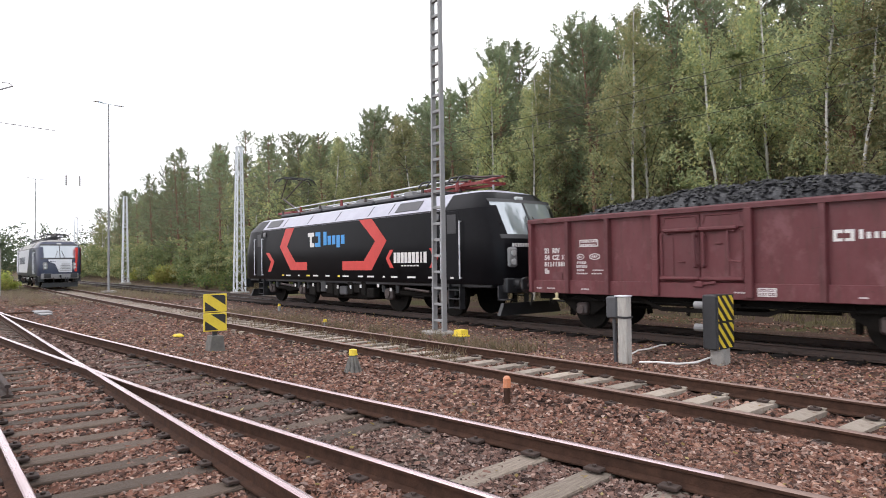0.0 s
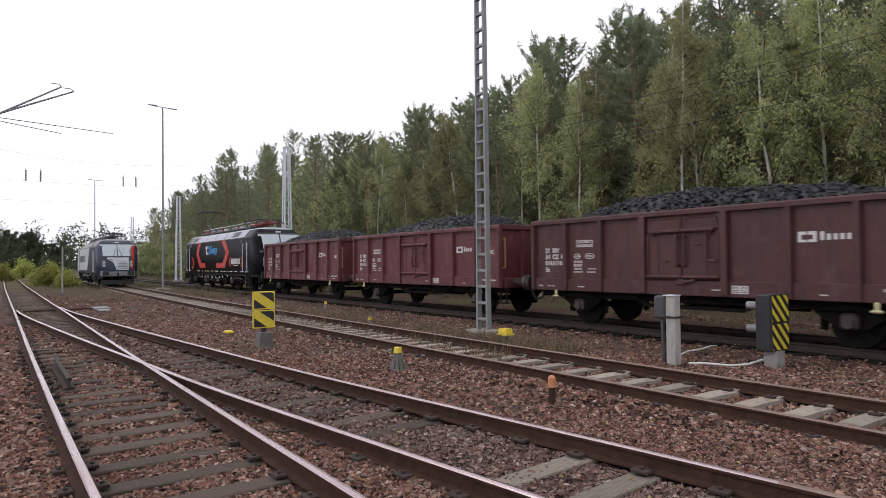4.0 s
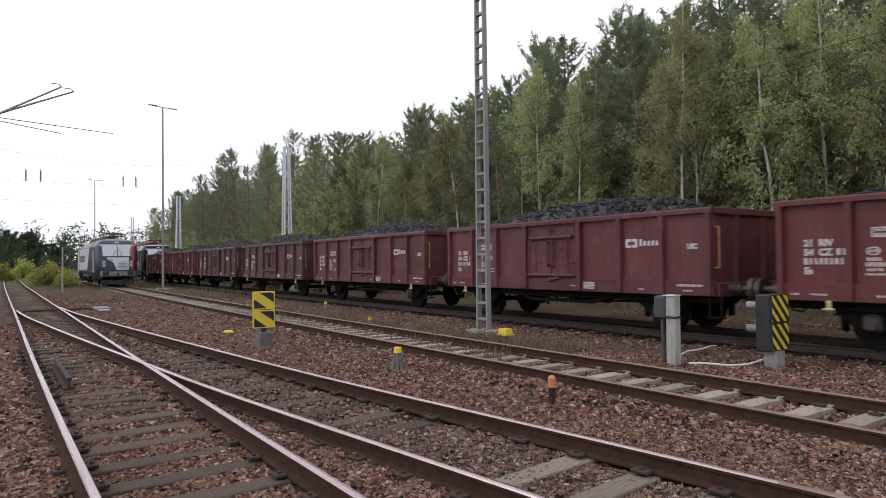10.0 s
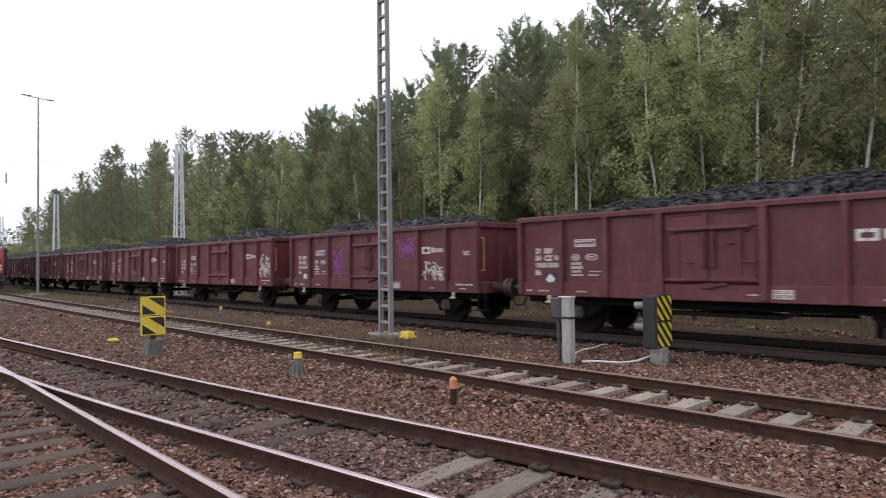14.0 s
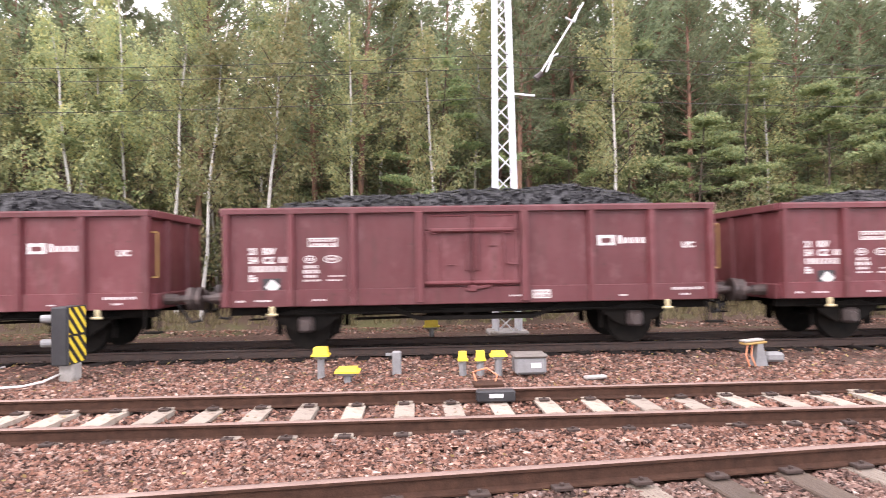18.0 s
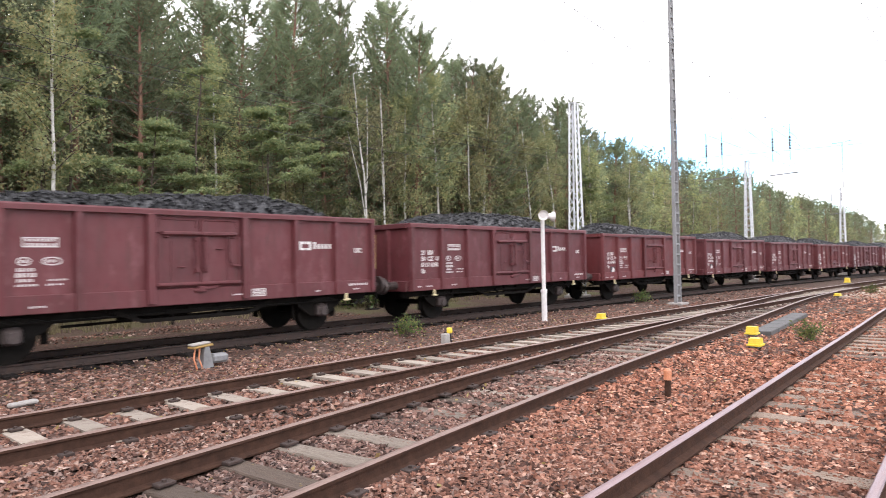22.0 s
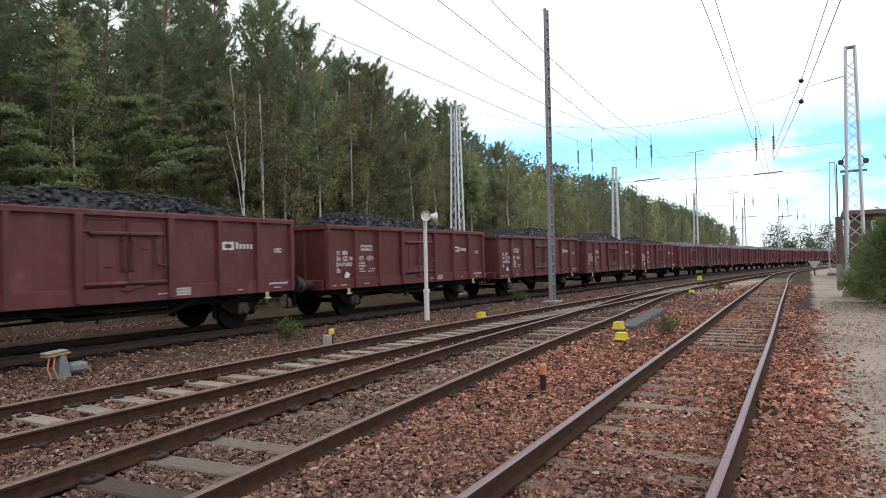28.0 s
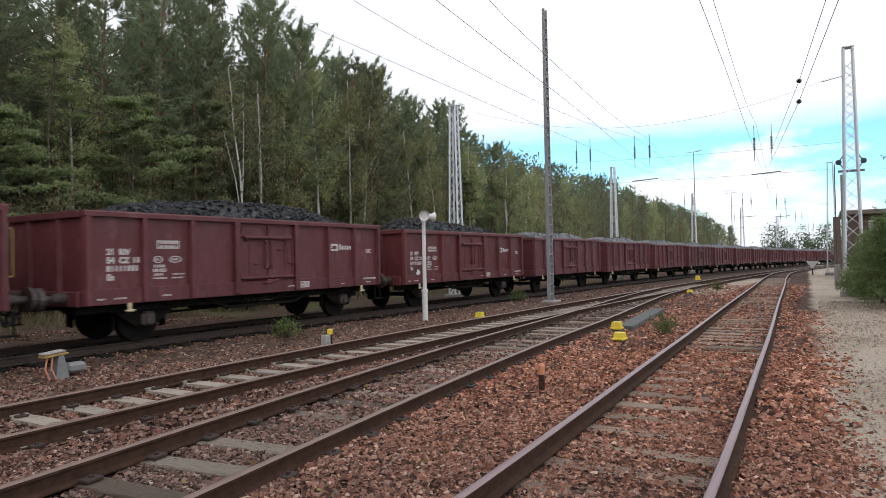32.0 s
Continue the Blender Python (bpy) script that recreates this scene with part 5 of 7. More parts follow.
def make_pine(seed, h, bare, leaves, needle=0.12, reach=2.1):
    """Whorls of rising branches, each with side shoots full of needles, and a pointed leader."""
    rnd = random.Random(seed)
    t = thing("pine_tree", "tall pine with reddish bark and dark green needles", "tree", group="forest beside the line")
    lean = (rnd.uniform(-0.5, 0.5), rnd.uniform(-0.5, 0.5))
    trunk = [Vector((lean[0] * (i / 8) ** 2, lean[1] * (i / 8) ** 2, h * i / 8)) for i in range(9)]
    s = Shape().tube(trunk, [0.15 * (1 - 0.88 * i / 8) * h / 15 + 0.012 for i in range(9)], 8)
    shoots = []
    z = h * bare * 0.5
    while z < h * 0.97:
        k = z / h
        at = Vector((lean[0] * k * k, lean[1] * k * k, z))
        if k < bare:
            if rnd.random() < 0.6:
                a, r = rnd.uniform(0, 6.28), rnd.uniform(0.4, 1.4)
                s.rod(at, at + Vector((math.cos(a) * r, math.sin(a) * r, r * rnd.uniform(-0.1, 0.3))), 0.018, 0.006, 4, False)
            z += 0.5
            continue
        u = (k - bare) / (1 - bare)
        turn = rnd.uniform(0, 6.28)
        n = rnd.randint(3, 5)
        for j in range(n):
            if rnd.random() < 0.16:
                continue
            a = turn + 6.28 * j / n + rnd.uniform(-0.4, 0.4)
            r = (0.25 + reach * (1 - u) ** 0.7 * min(1, 0.55 + 2.5 * u)) * rnd.uniform(0.5, 1.2)
            rise = 0.12 + 0.75 * u * rnd.uniform(0.7, 1.3)
            out = Vector((math.cos(a), math.sin(a), 0))
            mid = at + out * r * 0.55 + Vector((0, 0, r * 0.5 * rise))
            end = at + out * r + Vector((0, 0, r * (rise + 0.22)))
            s.tube([at, mid, end], [0.026 * h / 15, 0.016, 0.006], 4)
            side = Vector((-math.sin(a), math.cos(a), 0))
            for q in (0.3, 0.45, 0.6, 0.75, 0.9):
                p = at.lerp(mid, q / 0.55) if q < 0.55 else mid.lerp(end, (q - 0.55) / 0.45)
                for e in (-1, 1):
                    l = (0.16 + 0.36 * r * (1.05 - q)) * rnd.uniform(0.6, 1.25)
                    shoots.append((p, p + (out * 0.7 + side * e * 0.8 + Vector((0, 0, 0.25 + 0.5 * u))).normalized() * l))
            shoots.append((mid.lerp(end, 0.6), end + (end - mid).normalized() * 0.18))
        z += rnd.uniform(0.36, 0.6) * (1 - 0.35 * u)
    top = trunk[-1]
    for _ in range(4):
        shoots.append((top - Vector((0, 0, 0.45)), top + Vector((rnd.uniform(-0.12, 0.12), rnd.uniform(-0.12, 0.12), rnd.uniform(0.05, 0.3)))))
    part("trunk", s, BARK_PINE, t)
    part("crown", spray_mesh("crown", shoots, seed, leaves, 0.05, needle, 0.19, 0.55, PINE_LEAF), None, t)
    HEIGHT[t.name] = h
    return t


def make_birch(seed, h, leaves, name="birch_tree", label="slender birch with white bark and yellowing leaves", bark=BARK_BIRCH, leaf=BIRCH_LEAF, low=0.3, width=1.6, size=0.05, flat=False, forked=False):
    """Rising limbs that end in hanging twigs full of small leaves; flat: level plates of leaves instead."""
    rnd = random.Random(seed)
    t = thing(name, label, "tree", group="forest beside the line")
    bend = (rnd.uniform(-0.9, 0.9), rnd.uniform(-0.5, 0.5))
    trunk = [Vector((bend[0] * (i / 9) ** 1.7 + 0.05 * math.sin(i * 1.7 + seed), bend[1] * (i / 9) ** 1.7, h * i / 9)) for i in range(10)]
    s = Shape().tube(trunk, [0.068 * (1 - 0.84 * i / 9) * h / 12 + 0.012 for i in range(10)], 8)
    if forked:
        s.tube([trunk[4], trunk[5] + Vector((0.16, 0.1, 0.1)), trunk[6] + Vector((0.36, 0.1, 0.2)), trunk[8] + Vector((0.6, 0.2, 0.4))], [0.045, 0.036, 0.025, 0.008], 6)
        s.tube([trunk[3], trunk[5] + Vector((-0.25, -0.1, -0.3)), trunk[7] + Vector((-0.55, -0.2, -0.3))], [0.032, 0.024, 0.008], 6)
    stem_faces = len(s.f)
    shoots = []
    z = h * low
    while z < h * 0.98:
        i = min(8, int(z / h * 9))
        at = trunk[i].lerp(trunk[i + 1], z / h * 9 - i)
        u = (z / h - low) / (1 - low)
        for _ in range(rnd.randint(1, 3)):
            a = rnd.uniform(0, 6.28)
            r = width * (0.22 + math.sin(min(1, u * 1.05 + 0.15) * 3.0) * 0.8) * rnd.uniform(0.45, 1.2)
            out = Vector((math.cos(a), math.sin(a), 0))
            lift = 0.15 if flat else rnd.uniform(0.7, 1.2)
            mid = at + out * r * 0.55 + Vector((0, 0, r * 0.55 * lift))
            end = at + out * r + Vector((0, 0, r * lift * 0.85))
            s.tube([at, mid, end], [0.02, 0.012, 0.004], 4)
            for q in (0.25, 0.45, 0.65, 0.85, 1.0):
                p = at.lerp(mid, q / 0.55) if q < 0.55 else mid.lerp(end, (q - 0.55) / 0.45)
                for _ in range(2):
                    w = Vector((rnd.uniform(-1, 1), rnd.uniform(-1, 1), 0)) * 0.3
                    hang = Vector((0, 0, rnd.uniform(-0.06, 0.1) if flat else rnd.uniform(-0.75, 0.05)))
                    shoots.append((p, p + w * (1.6 if flat else 1.0) + out * 0.2 + hang))
        z += rnd.uniform(0.28, 0.5) * (1.4 if flat else 1.0)
    me = s.mesh("trunk", bark)
    me.materials.append(TWIG)
    for p in me.polygons:
        p.material_index = 1 if p.index >= stem_faces else 0
    part("trunk", me, None, t)
    part("crown", spray_mesh("crown", shoots, seed, leaves, np.array((0.1, 0.1, 0.05 if flat else 0.12)), size, 0.6, 0.9, leaf), None, t)
    HEIGHT[t.name] = h
    return t


def make_bush(seed, r, h, leaves, leaf):
    rnd = random.Random(seed)
    t = thing("bush", "low leafy green bush", "bush", group="undergrowth beside the line")
    s, centres = Shape(), []
    for _ in range(16):
        a, q = rnd.uniform(0, 6.28), rnd.uniform(0.2, 1)
        end = Vector((math.cos(a) * r * q, math.sin(a) * r * q, h * rnd.uniform(0.35, 1.0) * (1.1 - 0.5 * q)))
        s.tube([(0, 0, 0), (end.x * 0.5, end.y * 0.5, end.z * 0.7), end], [0.03, 0.018, 0.006], 4)
        centres += [end, end * 0.8, end * 0.6]
    part("stem", s, TWIG, t)
    part("leaves", crown_mesh("leaves", centres, seed, leaves, (0.2, 0.2, 0.16), 0.075, 0.6, leaf), None, t)
    return t


def saplings(edge):
    """Thin leafy young growth between the trunks, too dense to count."""
    for seed, leaf, n, size, x0, x1, y0, y1, high, label in (
            (41, BIRCH_LEAF, 90, 0.085, -48, 52, 21.5, 31, 8.5, "yellowing saplings between the pines"),
            (42, OAK_LEAF, 80, 0.085, -48, 52, 21.5, 31, 8.5, "green saplings between the pines"),
            (43, DEEP_LEAF, 110, 0.085, -48, 52, 21.5, 31, 8.5, "dry brown branches between the pines"),
            (44, PINE_LEAF, 120, 0.085, -48, 52, 21.5, 31, 8.5, "low pine branches between the trunks"),
            (45, BIRCH_LEAF, 70, 0.13, -130, -46, 19.5, 25, 6.0, "yellowing saplings along the wood"),
            (46, OAK_LEAF, 70, 0.13, -130, -46, 19.5, 25, 5.0, "green saplings along the wood")):
        rnd = random.Random(seed)
        s, shoots = Shape(), []
        for _ in range(n):
            x = rnd.uniform(x0, x1)
            y = rnd.uniform(y0, y1) + edge(x)
            z, h = ground_height(x, y) - 0.05, rnd.uniform(2.0, high)
            tip = Vector((x + rnd.uniform(-0.6, 0.6), y, z + h))
            s.rod((x, y, z), tip, 0.03, 0.008, 5, False)
            for k in range(14):
                p = Vector((x, y, z)).lerp(tip, rnd.uniform(0.15, 1))
                a, r = rnd.uniform(0, 6.28), rnd.uniform(0.5, 1.6)
                shoots.append((p, p + Vector((math.cos(a) * r, math.sin(a) * r, r * rnd.uniform(-0.2, 0.5)))))
        v = spray_mesh("saplings", shoots, seed, n * 620, 0.13, size, 0.45, 1.0, leaf)
        tagged(new("saplings", v), label, "undergrowth", kind="stuff")
        tagged(new("sapling_stems", s.mesh("sapling_stems", TWIG)), "thin dark sapling stems in the wood", "undergrowth", kind="stuff")


SKYLINE = [(-180, 12.3), (-97, 12.3), (-72, 14.2), (-53, 12.6), (-34, 11.5), (-27, 12.3), (-20, 13.2), (0, 13.8), (15, 13.4), (20, 13.4), (25, 14.9), (29, 12.7), (33, 13.2), (39, 12.8), (46, 10.7), (60, 10.8), (83, 9.9), (107, 9.3), (144, 7.9), (165, 6.2), (220, 3.0)]


def make_forest():
    pines = [make_pine(i, h, b, 8200, 0.12, 2.75) for i, (h, b) in enumerate(((12.6, 0.34), (11.8, 0.22), (13.4, 0.42), (10.8, 0.14), (12.4, 0.5)))]
    back_pines = [make_pine(80 + i, h, b, 4200, 0.17, 2.7) for i, (h, b) in enumerate(((13.2, 0.12), (12.4, 0.08), (14, 0.2), (13.6, 0.4)))]
    birches = [make_birch(20 + i, h, 8000, low=lo, width=w) for i, (h, lo, w) in enumerate(((10.8, 0.34, 1.5), (9.6, 0.24, 1.3), (11.8, 0.4, 1.6), (9.0, 0.18, 1.4)))]
    bare_birch = make_birch(31, 11.2, 2300, label="forked birch with white stems and few dull leaves", leaf=leafy("sparse_leaves", (0.17, 0.15, 0.09), (0.21, 0.19, 0.11), (0.27, 0.24, 0.12)), low=0.38, width=1.7, forked=True)
    leafers = [make_birch(40 + i, h, 11000, "broadleaf_tree", "bushy green broadleaf tree with dark limbs", TWIG, OAK_LEAF, 0.12, 2.5, 0.055, True) for i, h in enumerate((7.6, 9.4))]
    far_pines = [make_pine(60 + i, h, b, 2900, 0.175, 2.7) for i, (h, b) in enumerate(((13, 0.2), (12, 0.15), (14, 0.28)))]
    far_birch = [make_birch(70 + i, h, 2600, size=0.095) for i, h in enumerate((10.5, 12))]
    rnd = random.Random(11)
    used = set()
    edge = lambda x: -0.0002 * (x - 15) ** 2 if x > 15 else 0.0
    sky_x, sky_z = [p[0] for p in SKYLINE], [p[1] for p in SKYLINE]

    def plant(proto, x, y, share=None):
        """Stands a tree so tall that the wood keeps its outline."""
        z = ground_height(x, y) - 0.05
        if share is None:
            share = {"p": (0.88, 1.06), "b": (0.70, 0.93)}[proto.name[0]] if not proto.name.startswith("broad") else (0.5, 0.72)
            share = rnd.uniform(*share)
        top = 1.63 + (float(np.interp(x, sky_x, sky_z)) - 1.63) * min(max(0.9, (y - edge(x)) / 23), 1.16)
        k = (top * share - z) / HEIGHT[proto.name]
        m = pose(x, y, z, rnd.uniform(-2, 2), rnd.uniform(-2, 2), rnd.uniform(0, 360))
        ob = copy_thing(proto, m) if proto.name in used else proto
        used.add(proto.name)
        ob.matrix_basis = m @ Matrix.Diagonal((min(k, 1.08), min(k, 1.08), k, 1))
    for x in (18.6, 19.5, 43.5):
        plant(bare_birch, x, 20.6 + edge(x), 0.78)
    for i, x in enumerate((-44, -42, -36.8, -33.5, -31.1, -27.5, -23.7, -21.8, -19.3, -15.8, -14.2, -10.95, -7.9, -6.75, -2.2, 0.6, 6.44, 21.6, 23.3, 25.5, 27.3, 31, 34.5, 39, 43, 48)):
        plant(birches[(i * 7) % 4], x, 20.9 + 0.5 * math.sin(i * 2.3) + edge(x))
    for row, (y0, gap, wild) in enumerate(((21.5, 2.3, 1.2), (24.5, 2.1, 1.2), (28, 1.8, 1.5), (32, 2.0, 1.5))):
        x = -46.0
        while x < 52:
            x += gap * rnd.uniform(0.7, 1.3)
            y = y0 + rnd.uniform(-wild, wild) + edge(x)
            green = 5 < x < 20
            pick = rnd.random()
            if row == 0:
                if not green and pick < 0.42:
                    if x > -4 or pick < 0.12:
                        continue
                    plant(rnd.choice(birches), x, y)
                    continue
                proto = rnd.choice(leafers) if green or pick < 0.56 else rnd.choice(pines)
                y += 0.8
            elif row == 1:
                proto = rnd.choice(birches) if pick < (0.62 if x < -4 else 0.25) else rnd.choice(pines)
            else:
                proto = rnd.choice(back_pines) if pick < 0.75 else rnd.choice(pines)
            plant(proto, x, y)
    for row, (y0, gap) in enumerate(((21.5, 3.2), (26, 3.0))):
        for x0, x1 in ((-128, -46), (52, 150)):
            x = x0
            while x < x1:
                x += gap * rnd.uniform(0.7, 1.4)
                y = y0 + rnd.uniform(-1.5, 1.5) + (edge(x) if x > 0 else 0.03 * (-46 - x))
                plant(rnd.choice(far_birch) if rnd.random() < (0.5 if row == 0 else 0.2) else rnd.choice(far_pines), x, y)
    saplings(edge)
    round_trees = [make_birch(95 + i, h, 3400, "broadleaf_tree", "round dark green broadleaf tree on the horizon", TWIG, FAR_LEAF, 0.06, 2.7, 0.16) for i, h in enumerate((7.5, 9.0))]
    for k in range(46):
        x, y = rnd.uniform(-165, -126), -30 + 0.9 * k + rnd.uniform(-1, 1)
        ob = round_trees[k] if k < 2 else copy_thing(round_trees[k % 2], Matrix())
        ob.matrix_basis = pose(x, y, ground_height(x, y) - 0.1, 0, 0, rnd.uniform(0, 360)) @ Matrix.Scale(rnd.uniform(0.8, 1.15) * (0.85 + 0.25 * math.sin(0.5 * y)), 4)
    copy_thing(far_pines[1], pose(50, -4.9, ground_height(50, -4.9), 0, 0, 40)).scale = (0.95, 0.95, 0.84)
    g = np.random.default_rng(9)
    for name, x0, x1, n in (("forest_depth", -60, 64, 250), ("forest_depth", -160, -60, 120), ("forest_depth", 64, 200, 150)):
        centres, lower, s = [], [], Shape()
        for _ in range(n):
            x, y, h = g.uniform(x0, x1), g.uniform(33, 44), g.uniform(11, 14.5)
            y += edge(x)
            z = ground_height(x, y)
            s.rod((x, y, z), (x, y, z + h * 0.9), 0.13, 0.04, 5, False)
            for k in range(9):
                (lower if k < 6 else centres).append((x + g.normal(0, 0.8), y + g.normal(0, 0.8), z + h * (0.02 + 0.108 * k)))
        v, f = leaf_cloud(lower, 5, n * 260, (1.1, 0.8, 0.7), 0.5, 0.5)
        tagged(new("forest_depth", quick("forest_depth", v, f, DEEP_LEAF)), "brown twiggy depth of the pine wood", "woods", kind="stuff")
        v, f = leaf_cloud(centres, 4, n * 200, (0.9, 0.8, 0.5), 0.3, 0.4)
        tagged(new(name, quick(name, v, f, PINE_LEAF)), "deep pine wood behind the front trees", "woods", kind="stuff")
        tagged(new("forest_trunks", s.mesh("forest_trunks", BARK_PINE)), "pine trunks deep in the wood", "woods", kind="stuff")
    return used


make_forest()


# ---- lineside things ----
def flat_mast(x, y, top, label):
    """A ladder-like mast of two steel channels with rungs on a concrete foot."""
    z0 = fall(x) - 0.2
    m = thing("lattice_mast", label, "mast", at=pose(x, y, z0), group="ladder masts between the tracks")
    for e in (-1, 1):
        w0, w1 = 0.2, 0.13
        s = Shape()
        s.loft([[(e * w0 - 0.03, -0.07, 0), (e * w0 + 0.03, -0.07, 0), (e * w0 + 0.03, 0.07, 0), (e * w0 - 0.03, 0.07, 0)], [(e * w1 - 0.025, -0.055, top), (e * w1 + 0.025, -0.055, top), (e * w1 + 0.025, 0.055, top), (e * w1 - 0.025, 0.055, top)]])
        part("channel", s, MASTGREY, m)
    rung = Shape().box(0, 0, 0, 0.4, 0.10, 0.07, 0.008).mesh("rung", MASTGREY)
    z = 0.35
    while z < top:
        k = 1 - 0.3 * z / top
        part("rung", rung, None, m, at=pose(0, 0, z) @ Matrix.Diagonal((k, 1, 1, 1)))
        z += 0.42
    part("foot", Shape().box(0, 0, 0.0, 0.85, 0.6, 0.16, 0.03), CEMENT, m, "weathered concrete foot")
    return m


def catenary_mast(x, y, top, width=0.62, tip=0.3):
    """A four-legged galvanised lattice mast with zigzag bracing."""
    z0 = ground_height(x, y)
    m = thing("catenary_mast", "tall pale galvanised lattice mast with zigzag bracing", "mast", at=pose(x, y, z0), group="catenary masts")
    h = top - z0

    def leg(i, j, z):
        k = (width + (tip - width) * z / h) / 2
        return Vector((i * k, j * k, z))
    for i, j in product((-1, 1), repeat=2):
        part("leg", Shape().bar(leg(i, j, 0), leg(i, j, h), 0.085, 0.085), GALV, m)
    for f in range(4):
        zig = []
        a, b = [((-1, -1), (1, -1)), ((1, -1), (1, 1)), ((1, 1), (-1, 1)), ((-1, 1), (-1, -1))][f]
        z, flip = 0.1, False
        while z < h - 0.3:
            step = 0.75 * (width + (tip - width) * z / h) + 0.12
            zig.append(leg(*(a if flip else b), z))
            z, flip = z + step, not flip
        part("bracing", Shape().tube(zig, 0.028, 4), GALV, m)
    part("cap_plate", Shape().box(0, 0, h, tip + 0.1, tip + 0.1, 0.05, 0.01), GALV, m)
    part("foot", Shape().box(0, 0, 0.02, width + 0.4, width + 0.4, 0.5, 0.04), CEMENT, m)
    return m


def lamp_post(x, y, top, span=1.4):
    z0 = ground_height(x, y)
    m = thing("yard_lamp", "tall thin grey yard lamp post with two flat heads", "street lamp", at=pose(x, y, z0), group="yard lamps")
    h = top - z0
    part("pole", Shape().rod((0, 0, 0), (0, 0, h), 0.085, 0.05, 10), MASTGREY, m)
    arm = Shape().bar((0, -span / 2, h + 0.1), (0, span / 2, h), 0.08, 0.06)
    part("cross_arm", arm, GALV, m)
    for e in (-1, 1):
        part("lamp_head", Shape().box(0, e * span * 0.5, h + (0.14 if e < 0 else 0.02), 0.22, 0.6, 0.06, 0.02), GALV, m)
    part("foot", Shape().box(0, 0, 0, 0.9, 0.9, 0.3, 0.04), CEMENT, m)
    return m


def striped(parent, w, h, x, z0, stripe=0.11, lean=1):
    """Black plate in the y-z plane with slanting yellow bands, clipped to its edge."""
    part("plate", Shape().box(x, 0, z0 + h / 2, 0.02, w, h, 0.004), BLACK, parent)
    c = -h
    while c < h + w:
        poly = [(-w / 2, c), (w / 2, c + lean * w * 0.9), (w / 2, c + lean * w * 0.9 + stripe), (-w / 2, c + stripe)]
        cut = []
        for lo, sign in ((0.015, 1), (h - 0.015, -1)):
            cut, n = [], len(poly)
            for i in range(n):
                p, q = poly[i], poly[(i + 1) % n]
                a, b = sign * (p[1] - lo), sign * (q[1] - lo)
                if a >= 0:
                    cut.append(p)
                if a * b < 0:
                    k = a / (a - b)
                    cut.append((p[0] + k * (q[0] - p[0]), p[1] + k * (q[1] - p[1])))
            poly = cut
            if len(poly) < 3:
                break
        if len(poly) >= 3:
            part("stripe", Shape().prism([(p[0] * 0.94, z0 + p[1]) for p in poly], x + 0.01, x + 0.015), YELLOW, parent)
        c += stripe * 2.1


def hazard_board():
    m = thing("hazard_board", "yellow and black striped board on a concrete block", "sign", at=pose(-13.9, 4.9, -0.205))
    part("block", Shape().prism([(-0.17, 0), (0.17, 0), (0.12, 0.34), (-0.12, 0.34)], -0.15, 0.15), surface("old_dark_concrete", (0.10, 0.095, 0.085), (0.16, 0.15, 0.135), 0.9, 0, 8), m)
    for z in (0.44, 0.85):
        part("plate", Shape().box(0, 0, z + 0.19, 0.03, 0.5, 0.395, 0.006), YELLOW, m)
        for pts in ([(-0.22, 0.02), (0.06, 0.02), (-0.22, 0.22)], [(-0.1, 0.36), (0.22, 0.14), (0.22, 0.33), (0.18, 0.36)]):
            part("stripe", Shape().prism([(u, z + w) for u, w in pts], 0.016, 0.021), BLACK, m)
    part("stem", Shape().box(-0.03, 0, 0.4, 0.04, 0.1, 0.2), BLACK, m)


def dwarf_signal():
    m = thing("dwarf_signal", "black box signal with yellow and black striped front", "railway signal", at=pose(-5.72, 11.0, -0.2))
    part("housing", Shape().box(-0.135, 0, 0.74, 0.26, 0.58, 0.96, 0.02), BLACK, m)
    striped(m, 0.56, 0.47, 0.01, 0.27, 0.1, -1)
    striped(m, 0.56, 0.47, 0.01, 0.75, 0.1, -1)
    for z in (0.62, 1.02):
        part("lamp_hood", Shape().rod((-0.26, -0.1, z), (-0.5, -0.1, z), 0.07, n=12), GREYBOX, m, "grey tubular lamp hood")
    part("foot", Shape().box(-0.1, 0, 0.12, 0.24, 0.3, 0.34, 0.03), CEMENT, m)


def junction_post():
    m = thing("junction_post", "pale weathered post with a grey junction box", "post", at=pose(-6.96, 9.8, -0.205))
    part("post", Shape().box(0, 0, 0.6, 0.19, 0.16, 1.2, 0.012), surface("pale_post", (0.46, 0.44, 0.40), (0.36, 0.34, 0.31), 0.85, 0, 5, bump=0.6, stretch=(6, 6, 1), spots=(0.3, 0.27, 0.24)), m)
    part("strap", Shape().box(-0.0, 0, 0.83, 0.22, 0.19, 0.035), BLACK, m)
    part("cap", Shape().box(-0.02, 0, 1.21, 0.24, 0.2, 0.02), GALV, m)
    part("junction_box", Shape().box(-0.22, 0, 1.0, 0.24, 0.2, 0.4, 0.03), LOCO_DARK, m, "dark grey metal box")
    part("conduit", Shape().rod((-0.2, 0, 0.0), (-0.22, 0, 0.8), 0.035), LOCO_DARK, m)
    for p, r in (([(-0.25, 0.5, 0.03), (-0.4, 0.98, 0.05), (-0.35, 1.3, 0.06), (-0.5, 1.9, 0.06), (-0.62, 2.3, 0.02)], 0.015), ([(0.4, -0.15, 0.03), (0.7, -0.1, 0.06), (1.05, 0.0, 0.06), (1.2, 0.3, 0.07), (1.05, 1.0, 0.06), (0.9, 1.5, 0.02)], 0.018)):
        c = thing("cable", "loose white plastic cable lying on the ground", "cable", at=pose(-6.96, 9.8, -0.15))
        part("sheath", Shape().tube(p, r), WHITE, c)


